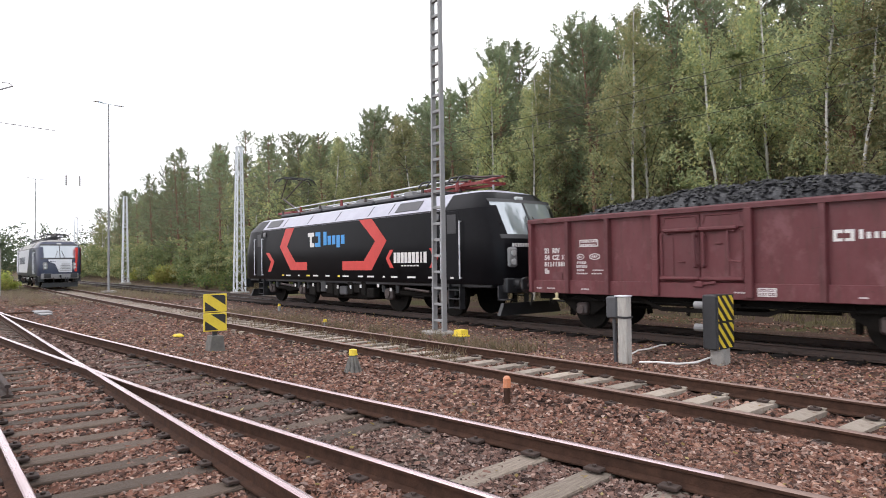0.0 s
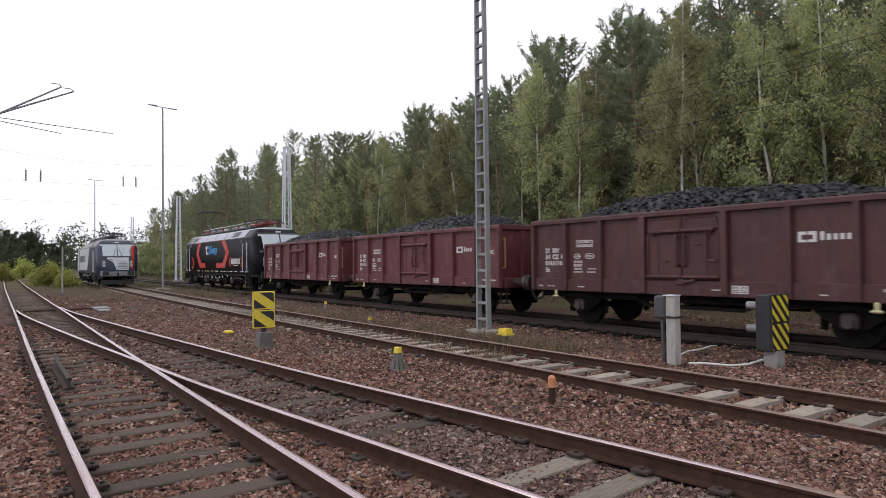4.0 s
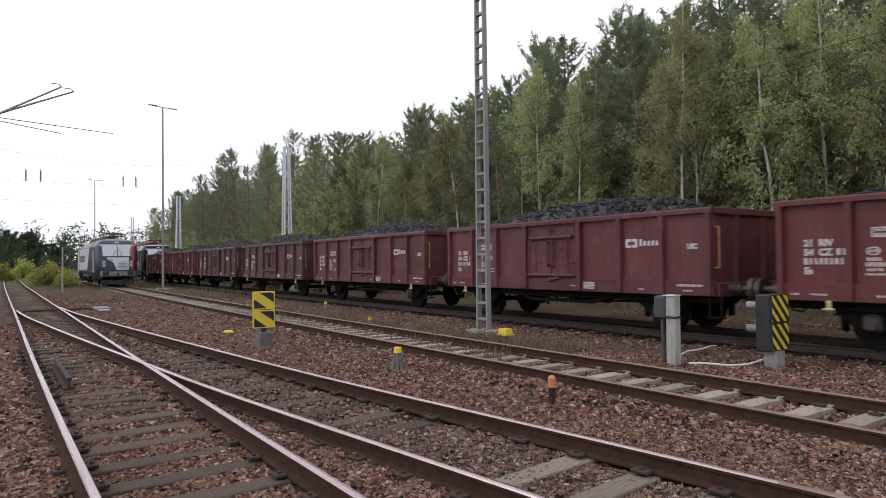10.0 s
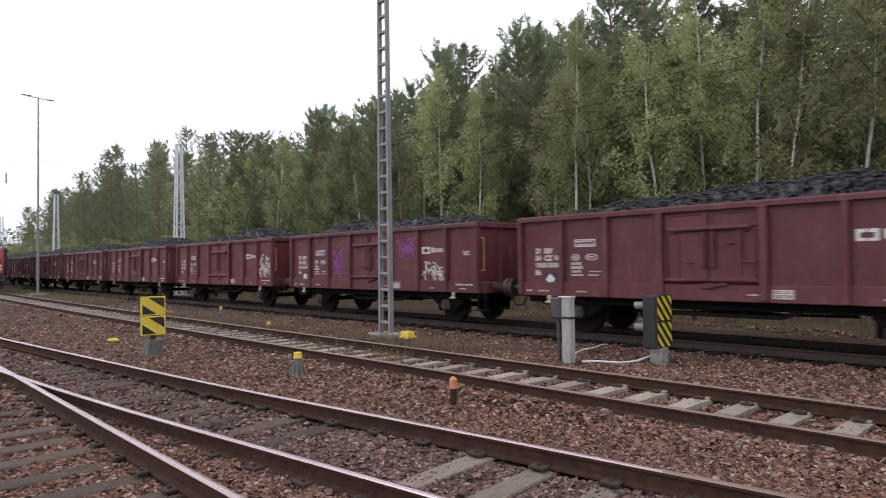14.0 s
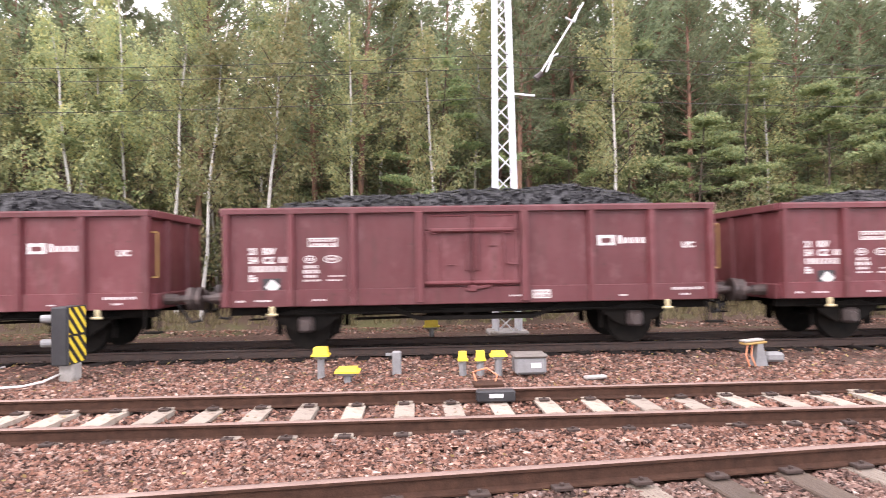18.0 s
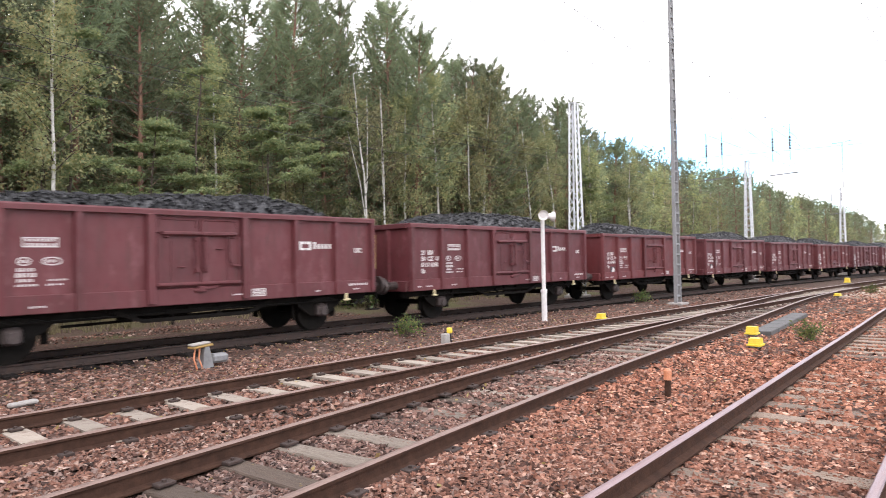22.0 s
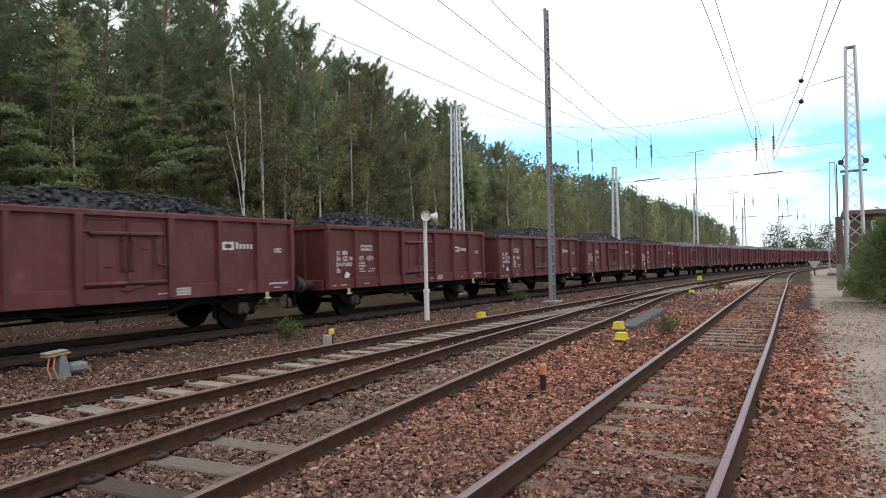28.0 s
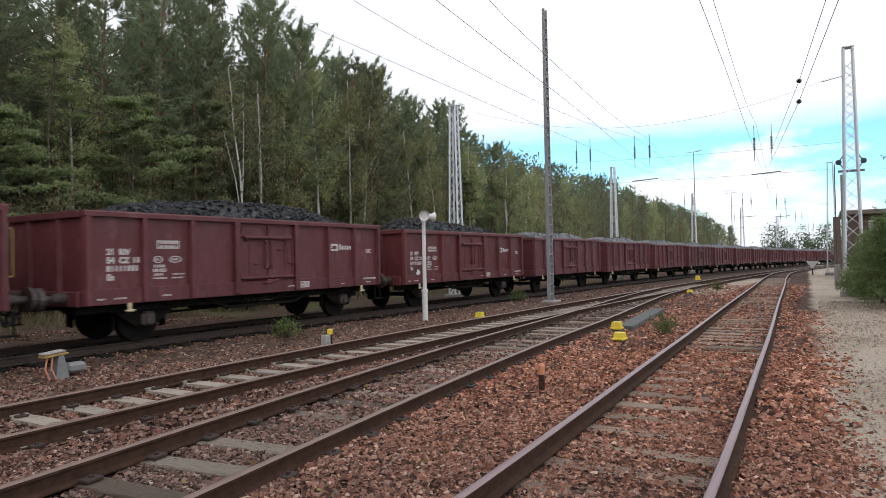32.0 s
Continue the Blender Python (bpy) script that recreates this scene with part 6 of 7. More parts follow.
def capped_peg():
    m = thing("cable_stub", "dark fanned cable stub under a yellow cap", "marker", at=pose(-9.5, 5.69, -0.205) @ Matrix.Scale(0.74, 4))
    old = surface("old_dark_concrete", (0.10, 0.095, 0.085), (0.16, 0.15, 0.135), 0.9, 0, 8)
    for k in range(9):
        a = k * 0.7
        s = Shape().tube([(0.17 * math.cos(a), 0.17 * math.sin(a), 0), (0.09 * math.cos(a), 0.09 * math.sin(a), 0.25), (0.04 * math.cos(a), 0.04 * math.sin(a), 0.42)], [0.05, 0.045, 0.035])
        part("strand", s, old, m)
    part("cap", Shape().rod((0, 0, 0.4), (0, 0, 0.53), 0.105, 0.09, 12), YELLOW, m, "yellow plastic cap")


def orange_peg(x, y):
    m = thing("marker_peg", "short rusty marker peg with faded orange top", "marker", at=pose(x, y, fall(x) - 0.205), group="orange pegs")
    part("stake", Shape().box(0, 0, 0.11, 0.07, 0.07, 0.24, 0.01), RUST, m)
    part("head", Shape().rod((0, 0, 0.22), (0, 0, 0.34), 0.05, 0.05, 10).rod((0, 0, 0.34), (0, 0, 0.37), 0.05, 0.025, 10), ORANGE, m)


def yellow_box(x, y, size, lift, label="yellow plastic cover on a short grey stand"):
    w, d, h = size
    m = thing("track_box", label, "trackside box", at=pose(x, y, fall(x) - 0.205), group="yellow trackside boxes")
    part("stand", Shape().rod((0, 0, 0), (0, 0, lift), 0.06, n=8).box(0, 0, lift - 0.02, w * 0.7, d * 0.7, 0.04, 0.01), GREYBOX, m)
    k = 0.82
    part("cover", Shape().loft([[(-w / 2, -d / 2, lift), (w / 2, -d / 2, lift), (w / 2, d / 2, lift), (-w / 2, d / 2, lift)], [(-w / 2, -d / 2, lift + 0.03), (w / 2, -d / 2, lift + 0.03), (w / 2, d / 2, lift + 0.03), (-w / 2, d / 2, lift + 0.03)], [(-w * k / 2, -d * k / 2, lift + 0.035), (w * k / 2, -d * k / 2, lift + 0.035), (w * k / 2, d * k / 2, lift + 0.035), (-w * k / 2, d * k / 2, lift + 0.035)], [(-w * k / 2.2, -d * k / 2.2, lift + h), (w * k / 2.2, -d * k / 2.2, lift + h), (w * k / 2.2, d * k / 2.2, lift + h), (-w * k / 2.2, d * k / 2.2, lift + h)]]), YELLOW, m, "bright yellow cover")


def point_gear():
    m = thing("point_machine", "squat grey point motor box", "railway machine", at=pose(1.7, 10.35, -0.205))
    part("case", Shape().box(0.06, 0, 0.19, 0.5, 0.42, 0.28, 0.04), GREYBOX, m)
    part("lid", Shape().box(0.06, 0, 0.34, 0.55, 0.47, 0.06, 0.03), surface("weathered_lid", (0.13, 0.115, 0.10), (0.18, 0.16, 0.14), 0.8, 0, 7), m)
    part("label_plate", Shape().box(0.14, -0.215, 0.2, 0.16, 0.01, 0.08), GALV, m)
    g = thing("cable_box", "small grey upright cable box", "trackside box", at=pose(-0.38, 10.75, -0.205))
    part("case", Shape().box(0, 0, 0.19, 0.15, 0.14, 0.4, 0.02), GREYBOX, g)
    part("bracket", Shape().box(-0.12, 0, 0.34, 0.12, 0.04, 0.04), GREYBOX, g)
    r = thing("rail_detector", "dark metal detector clamped to the rail", "railway machine", at=pose(0.97, TRACK_MID(0.97) + 0.66, -0.1))
    part("case", Shape().box(0, -0.02, 0.02, 0.5, 0.16, 0.15, 0.02), BLACK, r)
    part("label_plate", Shape().box(0, -0.105, 0.03, 0.18, 0.01, 0.05), GALV, r)
    b = thing("connection_plate", "rusty plate with a loop of red cable", "railway machine", at=pose(0.97, 9.15, -0.15))
    part("plate", Shape().box(0, 0, 0.05, 0.42, 0.35, 0.06, 0.01), RUST, b)
    part("loop", Shape().tube([(-0.15, 0.1, 0.05), (-0.2, 0.2, 0.2), (0, 0.2, 0.25), (0.15, 0.15, 0.15), (0.1, 0.05, 0.06)], 0.014), ORANGE, b)
    d = thing("point_detector", "grey detector with a tilted yellow lid", "railway machine", at=pose(5.75, 10.75, -0.205))
    part("frame", Shape().prism([(-0.1, 0), (0.12, 0), (0.03, 0.4), (-0.05, 0.4)], -0.1, 0.1, axis="y").box(0.28, 0.05, 0.15, 0.32, 0.22, 0.16, 0.04), GREYBOX, d)
    part("lid", Shape().box(-0.08, 0, 0.40, 0.38, 0.22, 0.035, 0.01, Matrix.Rotation(radians(-5), 3, "Y")), OCHRE, d, "ochre lid")
    part("lid_board", Shape().box(-0.09, 0.03, 0.44, 0.34, 0.2, 0.03, 0.008, Matrix.Rotation(radians(-5), 3, "Y")), CEMENT, d, "weathered grey board")
    part("wire", Shape().tube([(-0.2, -0.05, 0.4), (-0.25, -0.08, 0.2), (-0.2, -0.1, 0.02)], 0.014), ORANGE, d)
    part("wire", Shape().tube([(-0.12, -0.05, 0.4), (-0.16, -0.08, 0.2), (-0.1, -0.1, 0.02)], 0.014), ORANGE, d)
    s = thing("stone_slab", "pale flat stone slab on the ballast", "slab", at=pose(2.7, 9.85, -0.2, 0, 0, 12))
    part("slab", Shape().box(0, 0, 0.04, 0.36, 0.12, 0.06, 0.02), CEMENT, s)


def switch_gear():
    m = thing("switch_rods", "dark point rods and flat motor plates beside the turnout", "railway machine", at=pose(-30.5, 3.0, -0.2))
    part("motor", Shape().box(0, 0.75, 0.05, 1.1, 0.6, 0.1, 0.03), GREYBOX, m)
    part("rod", Shape().rod((-0.3, 0.5, 0.06), (-0.3, -2.0, 0.05), 0.02), RUST, m)
    part("rod", Shape().rod((0.2, 0.5, 0.06), (0.2, -2.0, 0.05), 0.02), RUST, m)
    part("cover", Shape().box(1.3, 0.7, 0.04, 0.9, 0.4, 0.05, 0.01), GREYBOX, m)


def loudspeaker_post():
    x, y = 16.5, 10.55
    m = thing("loudspeaker_post", "white pole carrying two white horn loudspeakers", "loudspeaker", at=pose(x, y, ground_height(x, y)))
    part("pole", Shape().rod((0, 0, 0), (0, 0, 0.9), 0.085, n=12).rod((0, 0, 0.9), (0, 0, 3.05), 0.06, n=12), WHITE, m)
    part("collar", Shape().rod((0, 0, 0.86), (0, 0, 0.96), 0.1, n=12), WHITE, m)
    for dx, dy, tx, ty in ((-0.12, -0.1, -0.5, -0.35), (0.14, -0.05, 0.4, -0.2)):
        p = Vector((dx, dy, 3.18))
        d = Vector((tx, ty, -0.04)).normalized()
        horn = Shape().rod(p, p + d * 0.16, 0.06, 0.1, 14).rod(p + d * 0.16, p + d * 0.24, 0.1, 0.155, 14, False)
        part("horn", horn, WHITE, m, "white horn loudspeaker")
    part("clamp", Shape().box(0, -0.05, 3.1, 0.25, 0.08, 0.08, 0.01), GREYBOX, m)


def east_clutter():
    t = thing("cable_trough", "dark flat cable trough cover lying in the ballast", "cable trough", at=pose(18.9, 4.62, fall(18.9) - 0.2, 0, 0, 4.3))
    for k in range(6):
        part("cover_slab", Shape().box(-2.3 + 0.92 * k, 0, 0.06, 0.9, 0.42, 0.12, 0.015), surface("trough_dark", (0.085, 0.085, 0.085), (0.13, 0.125, 0.12), 0.9, 0, 6), t)
    yellow_box(15.6, 4.45, (0.3, 0.26, 0.17), 0.08)
    yellow_box(13.7, 3.85, (0.32, 0.26, 0.15), 0.06)
    yellow_box(17.2, 9.05, (0.28, 0.24, 0.15), 0.1)
    yellow_box(33.5, 5.9, (0.4, 0.26, 0.12), 0.1)
    yellow_box(48, 7.9, (0.4, 0.35, 0.3), 0.25)
    m = thing("small_signal", "small grey marker stub with a yellow light cap", "marker", at=pose(9.9, 8.72, fall(9.9) - 0.205))
    part("stub", Shape().box(0, 0, 0.17, 0.16, 0.14, 0.36, 0.02), CEMENT, m)
    part("cap", Shape().box(0.13, 0, 0.4, 0.1, 0.1, 0.12, 0.02), YELLOW, m)
    part("wire", Shape().tube([(0.15, 0, 0.35), (0.22, 0.05, 0.2), (0.35, 0.1, 0.02)], 0.015), BLACK, m)
    g = thing("triangle_sign", "small white triangular signal sign on a stub", "sign", at=pose(70, 1.3, fall(70) - 0.205))
    part("plate", Shape().prism([(-0.55, 1.35), (0.55, 1.35), (0, 0.65)], -0.02, 0.02), WHITE, g)
    part("stem", Shape().rod((0.05, 0, 0), (0.05, 0, 1.2), 0.06), BLACK, g)


def wires():
    """Catenary: contact and messenger wires with droppers over each track, feeder wires behind the train."""
    def run(name, label, points, r=0.012):
        s = Shape().tube(points, r, 5)
        part("wire", s, WIRE, thing(name, label, "overhead wire"))

    def over(line, z, x0, x1, sag, off=0.0):
        pts, x = [], x0
        while x <= x1:
            k = ((x - 2.3) % 28) / 28
            pts.append((x, line(x) + off, fall(x) + z - sag * 4 * k * (1 - k)))
            x += 3.5
        return pts
    for line in (TRACK_MID, CROSSOVER, TRACK_NEAR):
        a, b = (-2, 34) if line is CROSSOVER else (-2, 150)
        run("contact_wire", "thin dark contact wire over the track", over(line, 5.75, a, b, 0.0), 0.005)
        run("messenger_wire", "sagging messenger wire over the track", over(line, 7.15, a, b, 0.7), 0.005)
    back = lambda x: 17.0 - (0.0005 * (x - 8) ** 2 if x > 8 else 0)
    for z in (7.2, 6.85, 6.05):
        run("feeder_wire", "thin dark feeder wire along the masts", over(back, z, -120, 150, 0.35), 0.008)
    for p in ([(8, -0.9, 6.9), (25, 0.7, 7.4), (45, 3.0, 7.6)], [(8, -0.9, 6.2), (25, 0.72, 6.7), (45, 3.0, 7.0)]):
        run("anchor_wire", "thin dark slanting anchor wire", p, 0.008)
        c = Vector(p[1])
        t = thing("tension_insulator", "dark ball-shaped strain insulator on a wire", "insulator")
        part("ball", Shape().rod(c + Vector((-0.2, -0.02, 0)), c, 0.03, 0.085, 10).rod(c, c + Vector((0.2, 0.02, 0)), 0.085, 0.03, 10), PORCELAIN, t)


def headspan(a, b, z1, z2, tracks, x, arms=True):
    """Cross wires from mast to mast with hanging insulators over the tracks."""
    t = thing("headspan", "cross wires strung between masts over the tracks", "overhead wire", group="headspans")
    for z, sag in ((z1, 1.7), (z2, 0.15), (z2 - 1.15, 0.1)):
        pts = []
        for i in range(13):
            k = i / 12
            pts.append((a[0] + (b[0] - a[0]) * k, a[1] + (b[1] - a[1]) * k, fall(x) + z - sag * 4 * k * (1 - k)))
        part("cross_wire", Shape().tube(pts, 0.005, 5), WIRE, t)
    for y in tracks:
        k = (y - a[1]) / (b[1] - a[1])
        px = a[0] + (b[0] - a[0]) * k
        for d in (-0.35, 0.35):
            ins = Shape()
            for j in range(5):
                ins.rod((px, y + d, fall(x) + z2 - 0.1 + 0.12 * j), (px, y + d, fall(x) + z2 - 0.02 + 0.12 * j), 0.06, 0.035, 8)
            ins.rod((px, y + d, fall(x) + z2 - (0.6 if arms else 0.15)), (px, y + d, fall(x) + z2 + (1.0 if arms else 0.6)), 0.014, n=5)
            part("insulator", ins, PORCELAIN, t, "dark ribbed insulator")
        if arms:
            part("steady_arm", Shape().bar((px, y - 0.7, fall(x) + z2 - 1.15), (px, y + 0.5, fall(x) + z2 - 1.2), 0.045, 0.045), GREYBOX, t)


def cantilevers():
    """A steady arm with its insulator over the train's line, and the arms over the near track in the west."""
    t = thing("cantilever", "pale registration arm with a dark insulator", "overhead wire")
    part("arm", Shape().rod((2.72, 13.8, 5.72), (3.72, 13.86, 7.3), 0.022).tube([(2.85, 13.8, 5.75), (3.0, 13.8, 6.1), (3.12, 13.8, 6.15)], 0.025).tube([(3.3, 13.8, 6.95), (3.5, 13.8, 6.85), (3.55, 13.8, 7.0)], 0.02), GALV, t)
    part("insulator", Shape().rod((2.62, 13.8, 5.6), (2.76, 13.8, 5.74), 0.08, 0.05, 8), PORCELAIN, t)
    b = thing("mast_bracket", "short pale bracket on the mast", "bracket")
    part("bracket", Shape().bar((2.4, 16.8, 6.1), (3.15, 16.8, 6.02), 0.05, 0.05), GALV, b)
    w = thing("catenary_mast", "galvanised mast with two registration arms over the near track", "mast", at=pose(-16.5, -3.2, -0.2))
    part("leg", Shape().box(0, 0, 4.2, 0.3, 0.3, 8.4, 0.02), GALV, w)
    joint = (0.4, 3.32, 5.02)
    part("boom", Shape().rod((0, 0.1, 3.0), joint, 0.03), MASTGREY, w)
    for tip in ((0.4, 4.42, 5.73), (0.4, 4.65, 5.66)):
        part("arm", Shape().rod(joint, tip, 0.022, 0.016), MASTGREY, w)
        part("hook", Shape().tube([tip, (tip[0], tip[1] - 0.06, tip[2] + 0.05), (tip[0], tip[1] - 0.2, tip[2] + 0.05)], 0.01), MASTGREY, w)
    for low, tip in ((4.96, (-2.5, 5.82, 5.35)), (4.89, (-1.5, 4.54, 5.05))):
        part("stay", Shape().rod((0.2, 3.32, low), tip, 0.008), WIRE, w)


def signal_house():
    h = thing("signal_house", "low brick railway building with a flat overhanging roof", "house", at=pose(62, -1.4, fall(62) - 0.2))
    brick = surface("dark_brick", (0.11, 0.075, 0.062), (0.16, 0.11, 0.09), 0.9, 0, 5, bump=0.5)
    part("wall", Shape().box(4, -5.2, 2.5, 8, 10, 5.2, 0.02), brick, h)
    part("roof", Shape().box(4, -5.2, 5.28, 9.4, 11.4, 0.36, 0.03), surface("roof_edge", (0.14, 0.11, 0.09), (0.20, 0.16, 0.13), 0.8, 0, 4), h, "flat brown roof with a wide overhang")
    for y in (-2.2, -5.4, -8.4):
        w = part("window", Shape().box(-0.02, y, 3.9, 0.06, 1.5, 1.4, 0.01), WHITE, h, "white framed window")
        for d in (-0.34, 0.34):
            part("pane", Shape().box(-0.06, y + d, 3.95, 0.03, 0.55, 1.05), WINDSCREEN, w)
    part("pilaster", Shape().box(-2.2, 0.75, 2.3, 0.7, 0.5, 5.2, 0.02), brick, h)


def tension_gear(x, y):
    """Wheels, plate and weights that keep the contact wires taut, on the mast beside the path."""
    z = ground_height(x, y)
    m = thing("tension_gear", "dark tension wheels, plate and weights on a lattice mast", "railway machine", at=pose(x, y, z))
    part("plate", Shape().box(0, 0, 5.45, 0.12, 1.0, 0.1, 0.01), GREYBOX, m)
    for e in (-1, 1):
        part("wheel", Shape().rod((-0.03, e * 0.46, 5.85), (0.03, e * 0.46, 5.85), 0.12, n=16).rod((-0.06, e * 0.46, 5.85), (0.06, e * 0.46, 5.85), 0.06, n=10), LOCO_DARK, m)
        part("bracket", Shape().bar((0, e * 0.24, 5.5), (0, e * 0.46, 5.85), 0.05, 0.05).bar((0, e * 0.24, 6.2), (0, e * 0.46, 5.85), 0.05, 0.05), GREYBOX, m)
    part("rope", Shape().rod((0, 0.62, 0.4), (0, 0.62, 5.8), 0.02, n=6), LOCO_DARK, m)
    part("weight", Shape().rod((0, 0.62, 0.3), (0, 0.62, 1.4), 0.12, n=12), CEMENT, m)
    part("stay", Shape().bar((0, 0.25, 9.6), (-1.2, 1.0, 9.2), 0.03, 0.03), PORCELAIN, m)


def line_masts():
    flat_mast(-13.1, 10.45, 13.5, "grey ladder-like steel mast on a concrete foot")
    flat_mast(25.8, 10.15, 12.5, "tall grey ladder-like steel mast on a concrete foot")
    for x, top in ((-113, 9.4), (-78.7, 9.6), (-43.4, 9.9), (2.33, 10.6), (29.4, 9.6), (55.5, 9.2), (84, 8.9), (112, 8.6), (140, 8.4)):
        catenary_mast(x, 17.0 - (0.0005 * (x - 8) ** 2 if x > 8 else 0) + (0.02 * (-45 - x) if x < -45 else 0), top)
    catenary_mast(33, -0.95, 10.4, 0.68, 0.34)
    catenary_mast(70, -0.35, 9.8, 0.9, 0.4)
    for x, y, top in ((-51.2, 10.4, 13.4), (-98, 11.3, 13.2), (88, 14.6, 14.6), (126, 14.7, 12.2), (60, -9, 11)):
        lamp_post(x, y, top)
    p = thing("signal_pole", "thin grey pole beside the path", "pole", at=pose(45, -0.8, fall(45) - 0.2))
    part("pole", Shape().rod((0, 0, 0), (0, 0, 6.6), 0.09, 0.07, 8), MASTGREY, p)
    headspan((29.4, 16.3), (33, -1.0), 9.6, 6.5, (10.2, 7.5, 2.4), 30)
    headspan((55.5, 15.8), (70, -0.3), 9.2, 6.4, (10.5, 6.2, 3.6), 58)
    headspan((84, 14.0), (95, -4), 9.2, 6.4, (9.5, 4.6, 3.0), 85)
    headspan((112, 11.4), (120, -7), 8.8, 6.2, (7.5, 2.2, -0.5), 114)
    catenary_mast(-42, -6.0, 10.0)
    headspan((-42, -6.0), (-43.4, 16.7), 9.4, 6.55, (1.85, 6.8), -43, False)
    tension_gear(33, -0.95)
    # wooden pole and scrub in the far west
    q = thing("short_post", "pale wooden post in the scrub", "post", at=pose(-52, 4.0, -0.205))
    part("post", Shape().rod((0, 0, 0), (0, 0, 3.2), 0.055, 0.05, 8), CEMENT, q)


line_masts()
hazard_board()
dwarf_signal()
junction_post()
capped_peg()
orange_peg(-6.0, 5.89)
orange_peg(8.28, 3.42)
yellow_box(-11.25, 9.6, (0.32, 0.27, 0.15), 0.16, "yellow box beside the mast's foot")
yellow_box(-17.4, 9.45, (0.1, 0.1, 0.1), 0.1)
yellow_box(-24.2, 11.1, (0.1, 0.1, 0.1), 0.2)
yellow_box(-17.3, 5.14, (0.3, 0.2, 0.06), 0.03)
yellow_box(-1.6, 10.55, (0.29, 0.26, 0.14), 0.37)
yellow_box(-1.12, 10.1, (0.38, 0.3, 0.08), 0.17)
yellow_box(0.7, 10.5, (0.17, 0.17, 0.15), 0.25)
yellow_box(0.98, 10.4, (0.17, 0.17, 0.16), 0.26)
yellow_box(1.26, 10.3, (0.27, 0.22, 0.08), 0.34)
yellow_box(0.3, 15.7, (0.4, 0.35, 0.24), 0.3)
point_gear()
switch_gear()
loudspeaker_post()
east_clutter()
wires()
cantilevers()
signal_house()


# ---- bushes, weeds and far woods ----
def undergrowth():
    rnd = random.Random(5)
    kinds = [make_bush(i, 1.0, 1.5, 520, leaf) for i, leaf in enumerate((SHRUB_LEAF, OAK_LEAF, SHRUB_LEAF))]
    lime = make_bush(8, 1.0, 1.5, 2600, LIME_LEAF)
    used = set()

    def put(proto, x, y, k):
        m = pose(x, y, ground_height(x, y), 0, 0, rnd.uniform(0, 360))
        ob = proto
        if proto.name in used:
            ob = copy_thing(proto, m)
        used.add(proto.name)
        ob.matrix_basis = m @ Matrix.Scale(k, 4)
    for _ in range(100):
        x = rnd.uniform(-45, 50)
        put(rnd.choice(kinds), x, rnd.uniform(19.6, 26) - (0.0004 * (x - 12) ** 2 if x > 12 else 0), rnd.uniform(0.7, 1.7))
    for x, y, k in ((-70, 4.3, 1.5), (-66, 5.4, 1.0), (-64.5, 5.0, 0.7), (-110, -2, 1.8), (-120, 4, 2.0), (-95, 1, 1.5), (-46, 17.6, 1.1), (-49, 18.2, 1.3), (-53, 18.0, 1.0), (-60, 18.4, 1.2), (-40, 18.0, 0.9), (-68, 19, 1.3), (-34, 18.9, 0.8), (-50, 20.5, 1.5), (-56, 20, 1.2), (-62, 20.6, 1.6), (-72, 19.8, 1.2), (-76, 21, 1.7), (-82, 20.2, 1.3), (-88, 21.4, 1.7), (-95, 21, 1.5), (-102, 22, 1.8), (-110, 22, 1.7)):
        put(lime if x < -60 and (y < 10 or k < 1.4) else kinds[0], x, y, k)
    for x, y, k in ((36, -2.6, 1.2), (41, -1.6, 0.9), (47, -2.2, 1.2), (52, -1.8, 1.0), (56, -3.5, 1.6)):
        put(kinds[1], x, y, k)
    fir = [make_young_pine(i, h) for i, h in enumerate((2.9, 2.5))]
    for i, (x, y) in enumerate(((25.6, -1.75), (28.4, -1.65), (26, -3.6), (31.5, -1.7), (23.2, -3.2), (29, -4.6))):
        m = pose(x, y, ground_height(x, y), 0, 0, 70 * i)
        if i < 2:
            fir[i].matrix_basis = m
        else:
            copy_thing(fir[i % 2], m)
    for x, y, k in ((15.6, 3.25, 0.36), (11.2, 11.1, 0.42), (26.5, 12.0, 0.4), (38, 5.3, 0.4)):
        put(kinds[0], x, y, k)


def make_young_pine(seed, h):
    rnd = random.Random(90 + seed)
    t = thing("young_pine", "dense bushy young pine, green down to the ground", "bush", group="young pines beside the path")
    s, centres = Shape().rod((0, 0, 0), (0, 0, h), 0.06, 0.015, 6), []
    z = 0.15
    while z < h:
        for _ in range(5):
            a = rnd.uniform(0, 6.28)
            r = 1.5 * (1 - 0.75 * z / h) * rnd.uniform(0.7, 1.1)
            end = Vector((math.cos(a) * r, math.sin(a) * r, z + 0.35 * r))
            s.rod((0, 0, z), end, 0.02, 0.006, 4, False)
            centres += [end, end.lerp(Vector((0, 0, z)), 0.25), end.lerp(Vector((0, 0, z)), 0.5)]
        z += 0.2
    part("stem", s, TWIG, t)
    part("crown", crown_mesh("crown", centres, seed, 9000, (0.13, 0.13, 0.1), 0.1, 0.16, YOUNG_LEAF), None, t)
    return t


